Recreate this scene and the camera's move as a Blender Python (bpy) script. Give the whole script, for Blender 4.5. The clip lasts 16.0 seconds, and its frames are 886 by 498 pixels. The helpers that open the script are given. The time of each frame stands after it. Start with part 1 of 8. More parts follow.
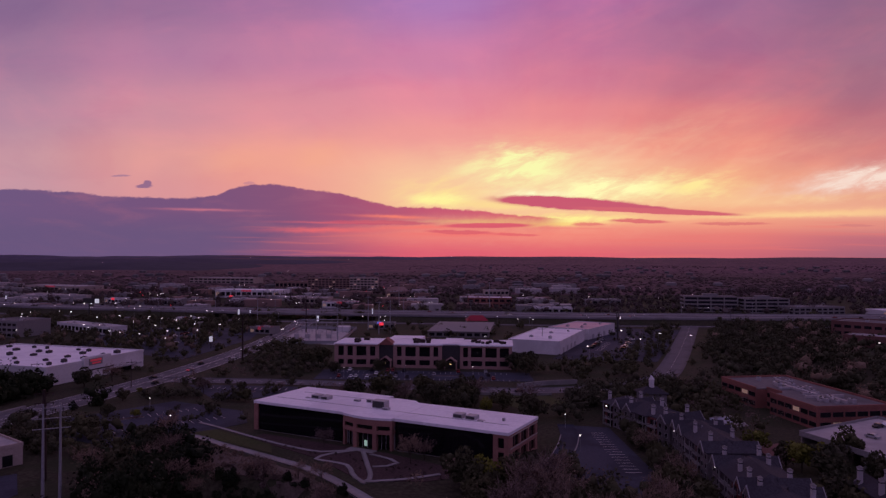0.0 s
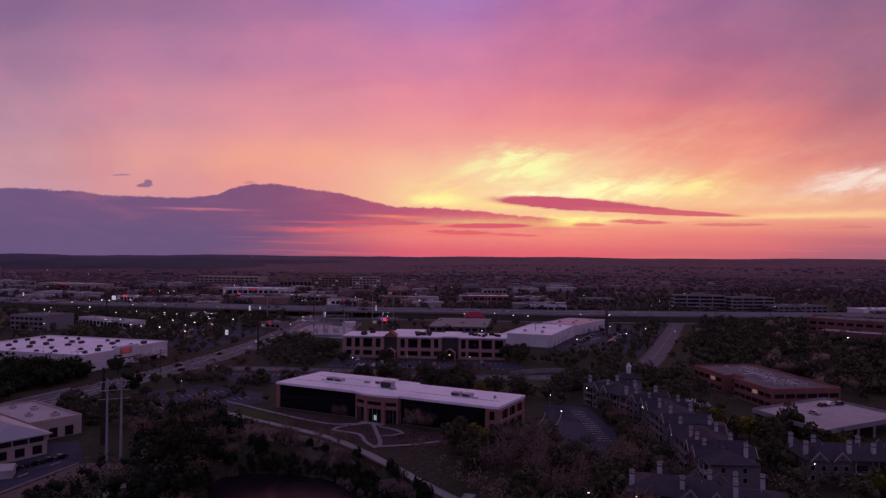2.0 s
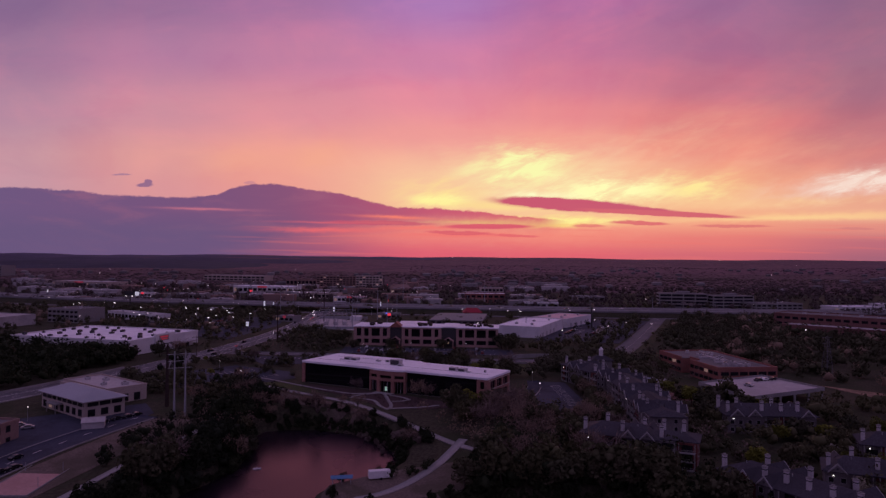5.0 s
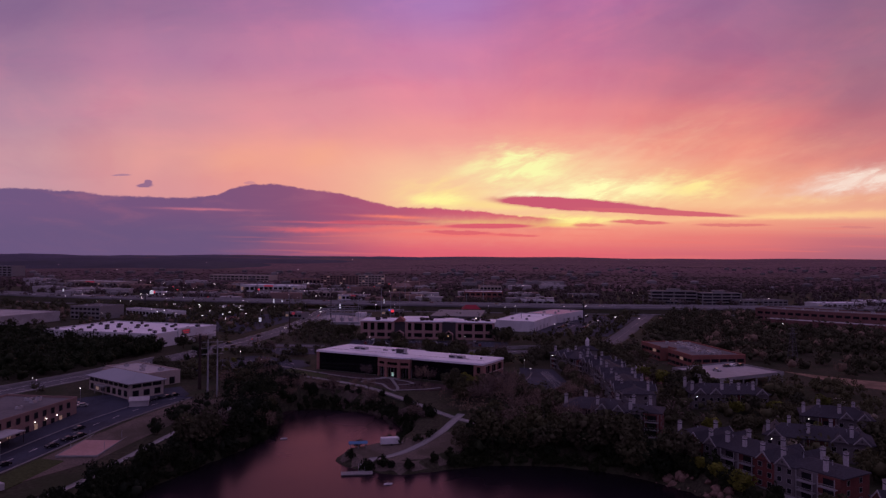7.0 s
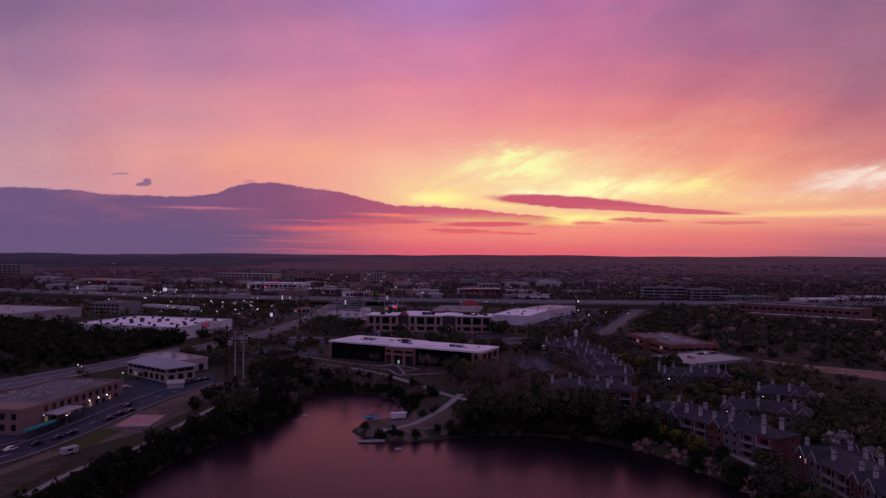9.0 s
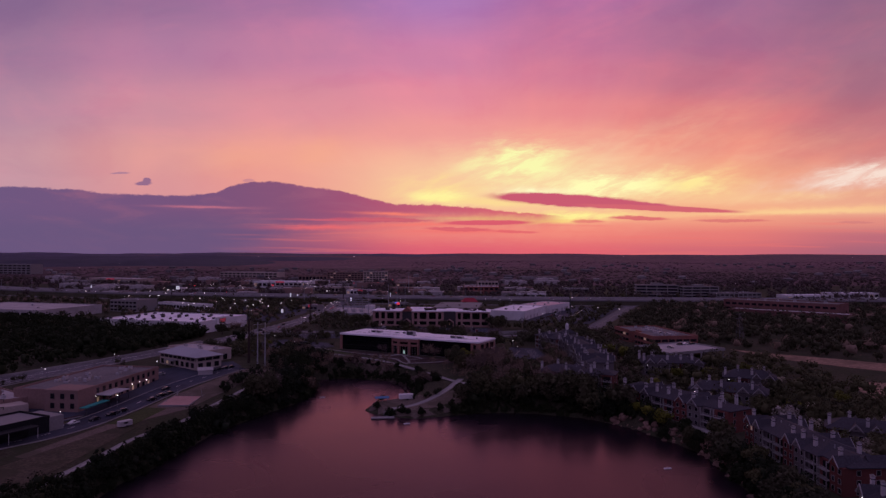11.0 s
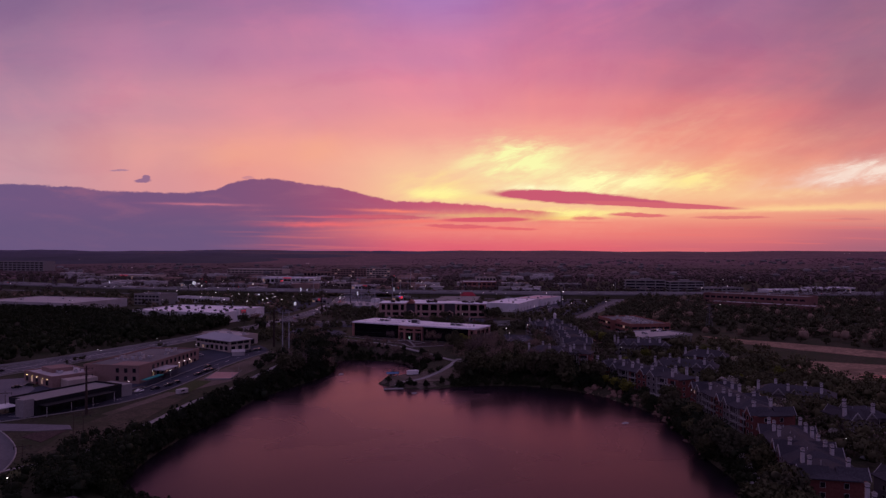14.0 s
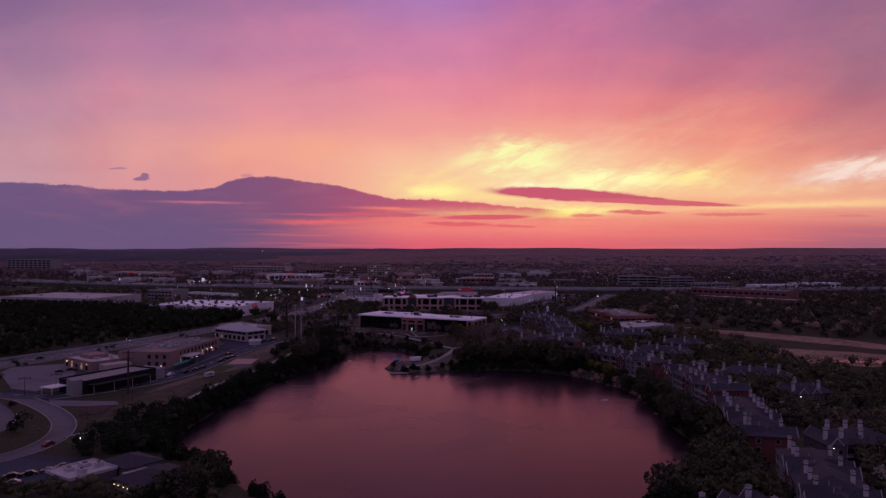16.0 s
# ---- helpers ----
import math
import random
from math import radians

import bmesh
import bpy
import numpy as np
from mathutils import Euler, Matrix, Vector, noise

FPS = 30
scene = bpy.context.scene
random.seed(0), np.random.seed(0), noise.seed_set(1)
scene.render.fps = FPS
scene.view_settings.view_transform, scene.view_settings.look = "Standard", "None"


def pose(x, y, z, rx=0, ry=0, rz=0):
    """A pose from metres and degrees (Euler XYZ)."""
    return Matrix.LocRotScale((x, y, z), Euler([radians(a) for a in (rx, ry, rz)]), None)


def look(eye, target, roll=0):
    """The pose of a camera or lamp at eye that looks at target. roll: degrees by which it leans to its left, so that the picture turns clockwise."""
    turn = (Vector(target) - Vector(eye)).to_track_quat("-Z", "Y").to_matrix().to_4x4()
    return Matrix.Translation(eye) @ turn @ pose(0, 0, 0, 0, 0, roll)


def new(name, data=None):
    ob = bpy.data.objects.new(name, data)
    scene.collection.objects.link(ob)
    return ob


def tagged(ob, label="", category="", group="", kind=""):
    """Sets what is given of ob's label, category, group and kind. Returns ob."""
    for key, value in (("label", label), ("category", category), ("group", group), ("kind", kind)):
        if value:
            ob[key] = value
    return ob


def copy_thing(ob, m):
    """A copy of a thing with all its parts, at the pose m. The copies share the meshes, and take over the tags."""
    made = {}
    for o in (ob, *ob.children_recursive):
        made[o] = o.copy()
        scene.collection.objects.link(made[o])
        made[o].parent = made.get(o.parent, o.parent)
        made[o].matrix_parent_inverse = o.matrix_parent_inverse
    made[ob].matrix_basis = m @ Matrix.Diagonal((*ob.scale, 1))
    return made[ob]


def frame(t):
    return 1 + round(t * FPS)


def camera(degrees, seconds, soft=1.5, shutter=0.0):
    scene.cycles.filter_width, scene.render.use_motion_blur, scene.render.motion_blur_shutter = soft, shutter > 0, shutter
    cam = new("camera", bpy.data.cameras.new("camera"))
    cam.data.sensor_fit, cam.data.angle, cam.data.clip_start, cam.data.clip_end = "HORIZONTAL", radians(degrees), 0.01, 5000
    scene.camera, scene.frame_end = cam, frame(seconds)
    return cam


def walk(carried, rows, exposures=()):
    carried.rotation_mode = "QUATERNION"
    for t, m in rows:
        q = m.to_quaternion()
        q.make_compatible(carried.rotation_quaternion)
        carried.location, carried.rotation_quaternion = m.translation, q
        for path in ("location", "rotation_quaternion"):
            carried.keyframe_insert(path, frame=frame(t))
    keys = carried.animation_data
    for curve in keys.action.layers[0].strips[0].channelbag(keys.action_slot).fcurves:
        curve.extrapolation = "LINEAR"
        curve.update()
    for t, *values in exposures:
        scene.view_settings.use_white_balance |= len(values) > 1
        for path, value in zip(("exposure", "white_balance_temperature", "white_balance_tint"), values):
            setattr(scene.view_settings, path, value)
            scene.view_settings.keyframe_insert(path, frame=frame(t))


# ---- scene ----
cam = camera(63.5, 16.0, soft=1.35)
PATH = [
    (0, (-0.878, -1.963, 62.244), (-0.903, 0.036, 62.261), 0.2),
    (1.5, (-0.415, -28.014, 62.117), (-0.441, -26.014, 62.134), 0.3),
    (3.5, (0.101, -64.195, 61.608), (0.076, -62.195, 61.627), 0.6),
    (7, (0.968, -129.623, 61.186), (0.942, -127.623, 61.204), 0.4),
    (9, (0.575, -167.939, 61.555), (0.551, -165.939, 61.568), 0.3),
    (12.5, (0.059, -234.735, 62.395), (0.035, -232.735, 62.401), 0.1),
    (14.5, (-0.001, -272.668, 62.343), (-0.023, -270.668, 62.342), 0.1),
    (16, (-0.107, -300.83, 62.263), (-0.127, -298.83, 62.257), 0.0),
]
walk(cam, [(t, look(e, g, r)) for t, e, g, r in PATH])

# ---- sky and light ----
def lin(r, g, b):
    return tuple((c / 255 / 12.92 if c < 11 else ((c / 255 + 0.055) / 1.055) ** 2.4) for c in (r, g, b)) + (1.0,)


class Graph:
    """Short forms for building a node tree."""

    def __init__(self, tree):
        self.t = tree
        self.n = tree.nodes
        self.l = tree.links

    def put(self, sock, v):
        if hasattr(v, "links"):
            self.l.new(v, sock)
        else:
            sock.default_value = v

    def m(self, op, a, b=None, c=None, clamp=False):
        k = self.n.new("ShaderNodeMath")
        k.operation, k.use_clamp = op, clamp
        for i, v in enumerate((a, b, c)):
            if v is not None:
                self.put(k.inputs[i], v)
        return k.outputs[0]

    def step(self, v, a, b, smooth=True):
        k = self.n.new("ShaderNodeMapRange")
        k.interpolation_type = "SMOOTHSTEP" if smooth else "LINEAR"
        for i, w in enumerate((v, a, b, 0.0, 1.0)):
            self.put(k.inputs[i], w)
        return k.outputs[0]

    def mix(self, f, a, b, mode="MIX"):
        k = self.n.new("ShaderNodeMix")
        k.data_type, k.blend_type, k.clamp_factor = "RGBA", mode, True
        self.put(k.inputs[0], f)
        self.put(k.inputs[6], a)
        self.put(k.inputs[7], b)
        return k.outputs[2]

    def ramp(self, f, stops, ease="LINEAR"):
        k = self.n.new("ShaderNodeValToRGB")
        k.color_ramp.interpolation = ease
        el = k.color_ramp.elements
        while len(el) < len(stops):
            el.new(1.0)
        for e, (p, c) in zip(el, stops):
            e.position, e.color = p, c
        self.put(k.inputs[0], f)
        return k.outputs[0]

    def curve(self, v, lo, hi, pts, top):
        """A float curve over lo..hi with values in 0..top."""
        x = self.m("DIVIDE", self.m("SUBTRACT", v, lo), hi - lo, clamp=True)
        k = self.n.new("ShaderNodeFloatCurve")
        c = k.mapping.curves[0]
        pts = [((a - lo) / (hi - lo), b / top) for a, b in pts]
        while len(c.points) < len(pts):
            c.points.new(0.5, 0.5)
        for p, q in zip(c.points, pts):
            p.location = q
        k.mapping.update()
        self.put(k.inputs[1], x)
        return self.m("MULTIPLY", k.outputs[0], top)

    def vec(self, x, y, z=0.0):
        k = self.n.new("ShaderNodeCombineXYZ")
        for i, v in enumerate((x, y, z)):
            self.put(k.inputs[i], v)
        return k.outputs[0]

    def noise(self, v, scale, detail=3.0, rough=0.5, warp=0.0):
        k = self.n.new("ShaderNodeTexNoise")
        self.put(k.inputs["Vector"], v)
        k.inputs["Scale"].default_value, k.inputs["Detail"].default_value = scale, detail
        k.inputs["Roughness"].default_value, k.inputs["Distortion"].default_value = rough, warp
        return k.outputs[0]


SUN_AZ, SUN_EL = 5.8, 2.0   # degrees right of +Y, above the horizon

world = bpy.data.worlds.new("dusk_sky")
world.use_nodes = True
scene.world = world
G = Graph(world.node_tree)
G.n.clear()
tc = G.n.new("ShaderNodeTexCoord")
sep = G.n.new("ShaderNodeSeparateXYZ")
G.l.new(tc.outputs["Generated"], sep.inputs[0])
dx, dy, dz = sep.outputs
ahead = G.m("MAXIMUM", dy, 0.12)
# slopes in per cent: sx to the right of north, sy above the level
sx = G.m("MULTIPLY", G.m("DIVIDE", dx, ahead), 100.0)
sy = G.m("MULTIPLY", G.m("DIVIDE", dz, ahead), 100.0)
up = G.m("DIVIDE", G.m("MAXIMUM", sy, 0.0), 100.0, clamp=True)


def column(rows):
    return G.ramp(up, [(p / 100, lin(*c)) for p, c in rows], "EASE")


cols = [
    (-63, column([(0, (98, 85, 122)), (3.5, (112, 91, 128)), (9, (196, 151, 164)), (13.5, (200, 152, 163)), (20, (180, 136, 160)), (28, (158, 119, 152)), (36, (137, 106, 144)), (80, (112, 92, 132))])),
    (-42, column([(0, (106, 84, 122)), (3.5, (124, 92, 126)), (8, (218, 150, 154)), (13.5, (222, 155, 153)), (20, (204, 143, 159)), (28, (178, 125, 160)), (36, (148, 110, 150)), (80, (118, 95, 138))])),
    (-24, column([(0, (158, 84, 116)), (3.5, (206, 104, 118)), (8, (236, 156, 146)), (13.5, (237, 160, 147)), (20, (220, 145, 157)), (28, (192, 127, 161)), (36, (164, 114, 158)), (80, (126, 98, 142))])),
    (-1.3, column([(0, (222, 94, 114)), (3.5, (240, 126, 120)), (7, (247, 190, 150)), (11, (246, 188, 156)), (17, (238, 155, 152)), (22, (226, 140, 158)), (27, (206, 130, 166)), (36, (172, 122, 182)), (80, (132, 100, 148))])),
    (15, column([(0, (226, 98, 112)), (3.5, (244, 134, 120)), (7, (249, 196, 148)), (12, (247, 186, 151)), (16, (242, 160, 146)), (20, (233, 142, 146)), (25, (212, 127, 152)), (30, (192, 117, 156)), (36, (176, 112, 162)), (80, (128, 95, 142))])),
    (36, column([(0, (208, 104, 116)), (2.5, (230, 122, 118)), (5, (243, 158, 130)), (8, (247, 186, 142)), (11, (242, 164, 134)), (15, (232, 140, 128)), (19, (220, 129, 129)), (24, (194, 117, 138)), (30, (172, 111, 145)), (36, (158, 108, 148)), (80, (118, 88, 130))])),
    (60.6, column([(0, (166, 100, 120)), (2.2, (190, 108, 122)), (4.4, (226, 142, 130)), (6, (238, 172, 144)), (10, (228, 154, 134)), (14, (208, 128, 128)), (18, (188, 117, 128)), (24, (170, 114, 134)), (30, (156, 109, 136)), (36, (144, 105, 136)), (80, (108, 84, 118))])),
]
sky = cols[0][1]
for (a, _), (b, c) in zip(cols, cols[1:]):
    sky = G.mix(G.step(sx, a, b), sky, c)

# rays and veils that fan out from the sunken sun
rx = G.m("SUBTRACT", sx, 10.3)
ry = G.m("SUBTRACT", sy, -6.0)
fan = G.m("ARCTAN2", rx, ry)
reach = G.m("SQRT", G.m("ADD", G.m("MULTIPLY", rx, rx), G.m("MULTIPLY", ry, ry)))
veil = G.noise(G.vec(G.m("MULTIPLY", fan, 4.2), G.m("MULTIPLY", reach, 0.05)), 1.0, 5.0, 0.55, 0.15)
fine = G.noise(G.vec(G.m("MULTIPLY", sx, 0.035), G.m("MULTIPLY", sy, 0.16)), 1.0, 6.0, 0.6, 0.3)
high = G.step(sy, 5.0, 13.0)
# veils that climb to the right, seen east of the glow, and soft mottling
slant = G.m("SUBTRACT", sy, G.m("MULTIPLY", sx, 0.50))
sweep = G.noise(G.vec(G.m("MULTIPLY", G.m("ADD", sx, G.m("MULTIPLY", sy, 0.5)), 0.020), G.m("MULTIPLY", slant, 0.095), 2.2), 1.0, 5.0, 0.55, 0.25)
mottle = G.noise(G.vec(G.m("MULTIPLY", sx, 0.055), G.m("MULTIPLY", sy, 0.11), 5.1), 1.0, 6.0, 0.58, 0.5)
east = G.m("MULTIPLY", high, G.step(sx, -6.0, 22.0))
sky = G.mix(G.m("MULTIPLY", high, G.m("MULTIPLY", G.step(veil, 0.46, 0.74), 0.26)), sky, (0.88, 0.58, 0.50, 1), "SOFT_LIGHT")
sky = G.mix(G.m("MULTIPLY", high, G.m("MULTIPLY", G.step(veil, 0.5, 0.28), 0.16)), sky, (0.30, 0.24, 0.38, 1), "SOFT_LIGHT")
sky = G.mix(G.m("MULTIPLY", east, G.m("MULTIPLY", G.step(sweep, 0.50, 0.70), 0.50)), sky, (0.90, 0.60, 0.50, 1), "SOFT_LIGHT")
sky = G.mix(G.m("MULTIPLY", east, G.m("MULTIPLY", G.step(sweep, 0.50, 0.32), 0.16)), sky, (0.28, 0.22, 0.34, 1), "SOFT_LIGHT")
sky = G.mix(G.m("MULTIPLY", high, G.m("MULTIPLY", G.step(fine, 0.45, 0.7), 0.30)), sky, (0.75, 0.52, 0.55, 1), "SOFT_LIGHT")
sky = G.mix(G.m("MULTIPLY", high, G.m("MULTIPLY", G.step(mottle, 0.50, 0.70), 0.30)), sky, (0.85, 0.60, 0.52, 1), "SOFT_LIGHT")
sky = G.mix(G.m("MULTIPLY", high, G.m("MULTIPLY", G.step(mottle, 0.48, 0.32), 0.26)), sky, (0.34, 0.30, 0.40, 1), "SOFT_LIGHT")


def blob(cx, cy, wx, wy, tilt=0.0, ragged=0.0):
    """A soft oval of the sky, 1 in its middle."""
    ex = G.m("SUBTRACT", sx, cx)
    ey = G.m("SUBTRACT", G.m("SUBTRACT", sy, cy), G.m("MULTIPLY", ex, tilt))
    if ragged:
        ey = G.m("ADD", ey, G.m("ADD", G.m("MULTIPLY", G.m("SUBTRACT", rag, 0.5), ragged), G.m("MULTIPLY", G.m("SUBTRACT", wisp, 0.5), ragged * 0.9)))
    q = G.m("ADD", G.m("POWER", G.m("ABSOLUTE", G.m("DIVIDE", ex, wx)), 2.0), G.m("POWER", G.m("ABSOLUTE", G.m("DIVIDE", ey, wy)), 2.0))
    return G.m("EXPONENT", G.m("MULTIPLY", q, -1.0))


rag = G.noise(G.vec(G.m("MULTIPLY", sx, 0.22), G.m("MULTIPLY", sy, 0.5)), 1.0, 5.0, 0.6, 0.4)
wisp = G.noise(G.vec(G.m("ADD", G.m("MULTIPLY", sx, 0.55), G.m("MULTIPLY", sy, -0.8)), G.m("MULTIPLY", sy, 2.0)), 1.0, 5.0, 0.6, 0.5)
# filaments that rise to the right, and finer combed ones
lift_ = G.m("SUBTRACT", sy, G.m("MULTIPLY", sx, 0.42))
comb = G.noise(G.vec(G.m("MULTIPLY", sx, 0.10), G.m("MULTIPLY", lift_, 0.42)), 1.0, 5.0, 0.58, 0.35)
plume = G.noise(G.vec(G.m("MULTIPLY", sx, 0.16), G.m("MULTIPLY", G.m("SUBTRACT", sy, G.m("MULTIPLY", sx, 0.16)), 0.55), 3.7), 1.0, 5.0, 0.6, 0.6)
thread = G.m("ADD", 0.30, G.m("MULTIPLY", G.m("ADD", G.step(comb, 0.40, 0.62), G.step(plume, 0.38, 0.64)), 0.42))


def shine(f, k, tint):
    return G.mix(G.m("MULTIPLY", G.m("MULTIPLY", f, thread), k, clamp=True), sky, lin(*tint))


sky = G.mix(G.m("MULTIPLY", blob(9, 8.5, 21, 4.6, 0.0, 3.0), 0.5), sky, lin(250, 206, 166))
sky = shine(blob(22, 13.5, 16, 3.2, 0.30, 2.0), 0.42, (250, 206, 168))
sky = shine(blob(40, 13.5, 16, 2.4, 0.16, 2.0), 0.3, (248, 190, 158))
sky = shine(blob(9.0, 12.2, 7.0, 2.3, 0.02, 3.0), 1.6, (250, 248, 176))
sky = shine(blob(22.0, 9.4, 8.5, 1.5, 0.0, 2.2), 1.8, (255, 252, 184))
sky = shine(blob(12.0, 8.5, 4.0, 0.6, 0.0, 0.8), 1.7, (255, 253, 200))
sky = shine(blob(34.0, 9.8, 6.0, 1.5, 0.06, 2.6), 1.0, (255, 232, 156))
sky = shine(blob(-2.0, 9.0, 5.5, 1.6, -0.03, 1.6), 0.95, (254, 224, 152))
sky = shine(blob(-1.5, 7.7, 4.0, 0.7, -0.03, 1.0), 1.5, (255, 244, 160))
sky = G.mix(G.m("MULTIPLY", blob(7.0, 7.0, 9.0, 0.6, -0.02, 0.8), 0.65), sky, lin(254, 226, 146))
sky = shine(blob(13, 5.0, 10.0, 0.6, 0.02, 0.9), 1.7, (255, 240, 152))
sky = G.mix(G.m("MULTIPLY", blob(4.0, 4.75, 7.0, 0.32, 0.0, 0.5), 0.95), sky, lin(255, 226, 132))
sky = G.mix(G.m("MULTIPLY", blob(13.0, 4.35, 6.0, 0.28, 0.02, 0.5), 0.8), sky, lin(255, 228, 128))
sky = shine(blob(59.0, 11.0, 11.0, 1.5, 0.13, 1.6), 1.5, (248, 222, 208))
sky = G.mix(G.m("MULTIPLY", blob(52.0, 6.1, 17.0, 0.5, 0.03, 0.8), 0.8), sky, lin(250, 198, 146))
sky = shine(blob(46.0, 7.8, 14.0, 0.6, 0.05, 0.8), 0.7, (250, 204, 154))
sky = G.mix(G.m("MULTIPLY", blob(47.0, 5.7, 15.0, 0.34, 0.025, 0.5), 0.85), sky, lin(252, 208, 150))
sky = G.mix(G.m("MULTIPLY", blob(-30.0, 13.2, 5.0, 2.2, 0.1, 2.4), 0.40), sky, lin(246, 170, 140))
sky = G.mix(G.m("MULTIPLY", blob(-19.0, 13.8, 4.0, 2.0, 0.2, 2.4), 0.36), sky, lin(248, 174, 138))

# the cloud bank, its upper edge taken along the horizon
edge = G.curve(sx, -66.0, 20.0, [(-66, 8.9), (-62, 9.1), (-55, 8.85), (-47, 8.1), (-39, 8.0), (-34, 8.1), (-31.2, 9.2), (-28.8, 9.75), (-25, 9.85), (-21, 9.3), (-15.8, 8.6), (-11.8, 7.65), (-7.9, 6.9), (-1.3, 6.6), (8, 5.8), (14, 5.3), (20, 4.9)], 12.0)
under = G.curve(sx, -66.0, 20.0, [(-66, 0.0), (-40, 0.0), (-31, 0.6), (-25, 2.4), (-18, 4.0), (-8, 5.0), (0, 5.4), (8, 5.3), (14, 5.1), (20, 4.9)], 12.0)
puff = G.noise(G.vec(G.m("MULTIPLY", sx, 0.9), G.m("MULTIPLY", sy, 1.1), 1.3), 1.0, 4.0, 0.6, 0.3)
frayed = G.m("ADD", G.m("ADD", sy, G.m("MULTIPLY", G.m("SUBTRACT", puff, 0.5), 0.65)), G.m("ADD", G.m("MULTIPLY", G.m("SUBTRACT", rag, 0.5), 0.6), G.m("MULTIPLY", G.m("SUBTRACT", wisp, 0.5), 0.3)))
bank = G.m("MULTIPLY", G.step(G.m("SUBTRACT", edge, frayed), -0.08, 0.22), G.step(G.m("SUBTRACT", frayed, under), -2.6, 0.9))
bank = G.m("MULTIPLY", bank, G.step(sx, 17.0, 12.0))
tone = G.ramp(G.m("DIVIDE", G.m("ADD", sx, 66.0), 86.0, clamp=True), [(0, lin(110, 87, 128)), (0.35, lin(120, 84, 124)), (0.5, lin(136, 84, 120)), (0.6, lin(160, 84, 118)), (0.74, lin(200, 92, 116)), (0.9, lin(216, 92, 110)), (1, lin(226, 100, 108))])
billow = G.noise(G.vec(G.m("MULTIPLY", sx, 0.09), G.m("MULTIPLY", sy, 0.4)), 1.0, 5.0, 0.6, 0.5)
tone = G.mix(G.m("MULTIPLY", G.step(billow, 0.45, 0.75), 0.35), tone, lin(170, 104, 128))
sky = G.mix(bank, sky, tone)
# haze below the bank on its dark side
low = G.m("MULTIPLY", G.step(sx, -6.0, -38.0), G.step(sy, 6.6, 2.6))
sky = G.mix(G.m("MULTIPLY", low, 0.75), sky, lin(103, 85, 124))
# rosy slits under the bank
for cx, cy, wx, wy, tilt, tint, k in [(-35, 6.25, 5.5, 0.16, -0.02, (206, 118, 136), 0.8), (-18, 3.45, 7.0, 0.34, 0.0, (236, 106, 112), 0.85), (-17, 4.5, 6.0, 0.14, -0.01, (226, 104, 116), 0.7),
                                      (-8, 5.35, 5.0, 0.22, -0.03, (248, 130, 112), 0.9), (-4, 3.9, 8.0, 0.3, 0.02, (246, 122, 112), 0.8), (2, 2.9, 9.0, 0.3, 0.0, (240, 106, 106), 0.6)]:
    sky = G.mix(G.m("MULTIPLY", blob(cx, cy, wx, wy, tilt, wy * 1.6), k, clamp=True), sky, lin(*tint))
# the lens-shaped cloud before the glow, and loose streaks
for cx, cy, wx, wy, tilt, tint, k in [
        (16, 7.3, 9.5, 0.82, -0.05, (202, 90, 114), 1.5), (23, 6.75, 8.0, 0.52, -0.055, (202, 92, 114), 1.4), (29, 6.2, 10.5, 0.36, -0.04, (212, 102, 114), 1.3),
        (5, 4.15, 6.0, 0.34, 0.01, (218, 92, 110), 1.1), (26, 4.85, 4.0, 0.28, -0.02, (220, 104, 112), 0.9), (39, 4.5, 5.0, 0.22, 0.0, (216, 112, 114), 0.75), (56, 4.3, 2.5, 0.16, 0.0, (208, 124, 124), 0.6),
        (19, 4.35, 2.2, 0.22, 0.0, (224, 104, 112), 0.7), (9, 2.9, 3.0, 0.2, -0.02, (222, 88, 104), 0.6), (1, 3.2, 4.5, 0.26, -0.03, (212, 82, 104), 0.7),
        (-43.3, 9.55, 1.1, 0.30, 0.0, (150, 108, 140), 1.1), (-42.8, 9.9, 0.55, 0.36, 0.0, (150, 108, 140), 1.1), (-46.6, 11.0, 1.3, 0.14, 0.03, (172, 126, 150), 0.9), (-28.5, 10.0, 0.8, 0.2, 0.0, (178, 120, 146), 0.5),
        (-10, 4.5, 7.0, 0.3, -0.01, (196, 86, 110), 0.8)]:
    sky = G.mix(G.m("MULTIPLY", G.step(blob(cx, cy, wx, wy, tilt, wy * (0.55 if wy > 0.3 and wx > 2 else 1.9)), 0.16, 0.58), k, clamp=True), sky, lin(*tint))
streak = G.noise(G.vec(G.m("MULTIPLY", sx, 0.05), G.m("MULTIPLY", sy, 1.5)), 1.0, 4.0, 0.55, 0.3)
sky = G.mix(G.m("MULTIPLY", G.m("MULTIPLY", G.m("MULTIPLY", G.step(streak, 0.5, 0.68), G.step(sx, -36.0, -20.0)), G.step(sy, 6.5, 3.5)), 0.35), sky, lin(236, 118, 112))

# away from the sunset the dusk sky is plain, from mauve to slate
plain = G.ramp(G.m("ABSOLUTE", dz), [(0, lin(108, 93, 134)), (0.25, lin(126, 107, 154)), (1, lin(142, 120, 168))])
sky = G.mix(G.step(dy, 0.42, 0.12), sky, plain)
nish = G.n.new("ShaderNodeTexSky")
nish.sky_type, nish.sun_disc = "NISHITA", False
nish.sun_elevation, nish.sun_rotation = radians(SUN_EL), radians(SUN_AZ)
veiled = G.mix(1.0, nish.outputs[0], (0.05, 0.05, 0.05, 1), "MULTIPLY")
sky = G.mix(G.step(dz, 0.36, 0.7), sky, G.mix(1.0, sky, veiled, "ADD"))
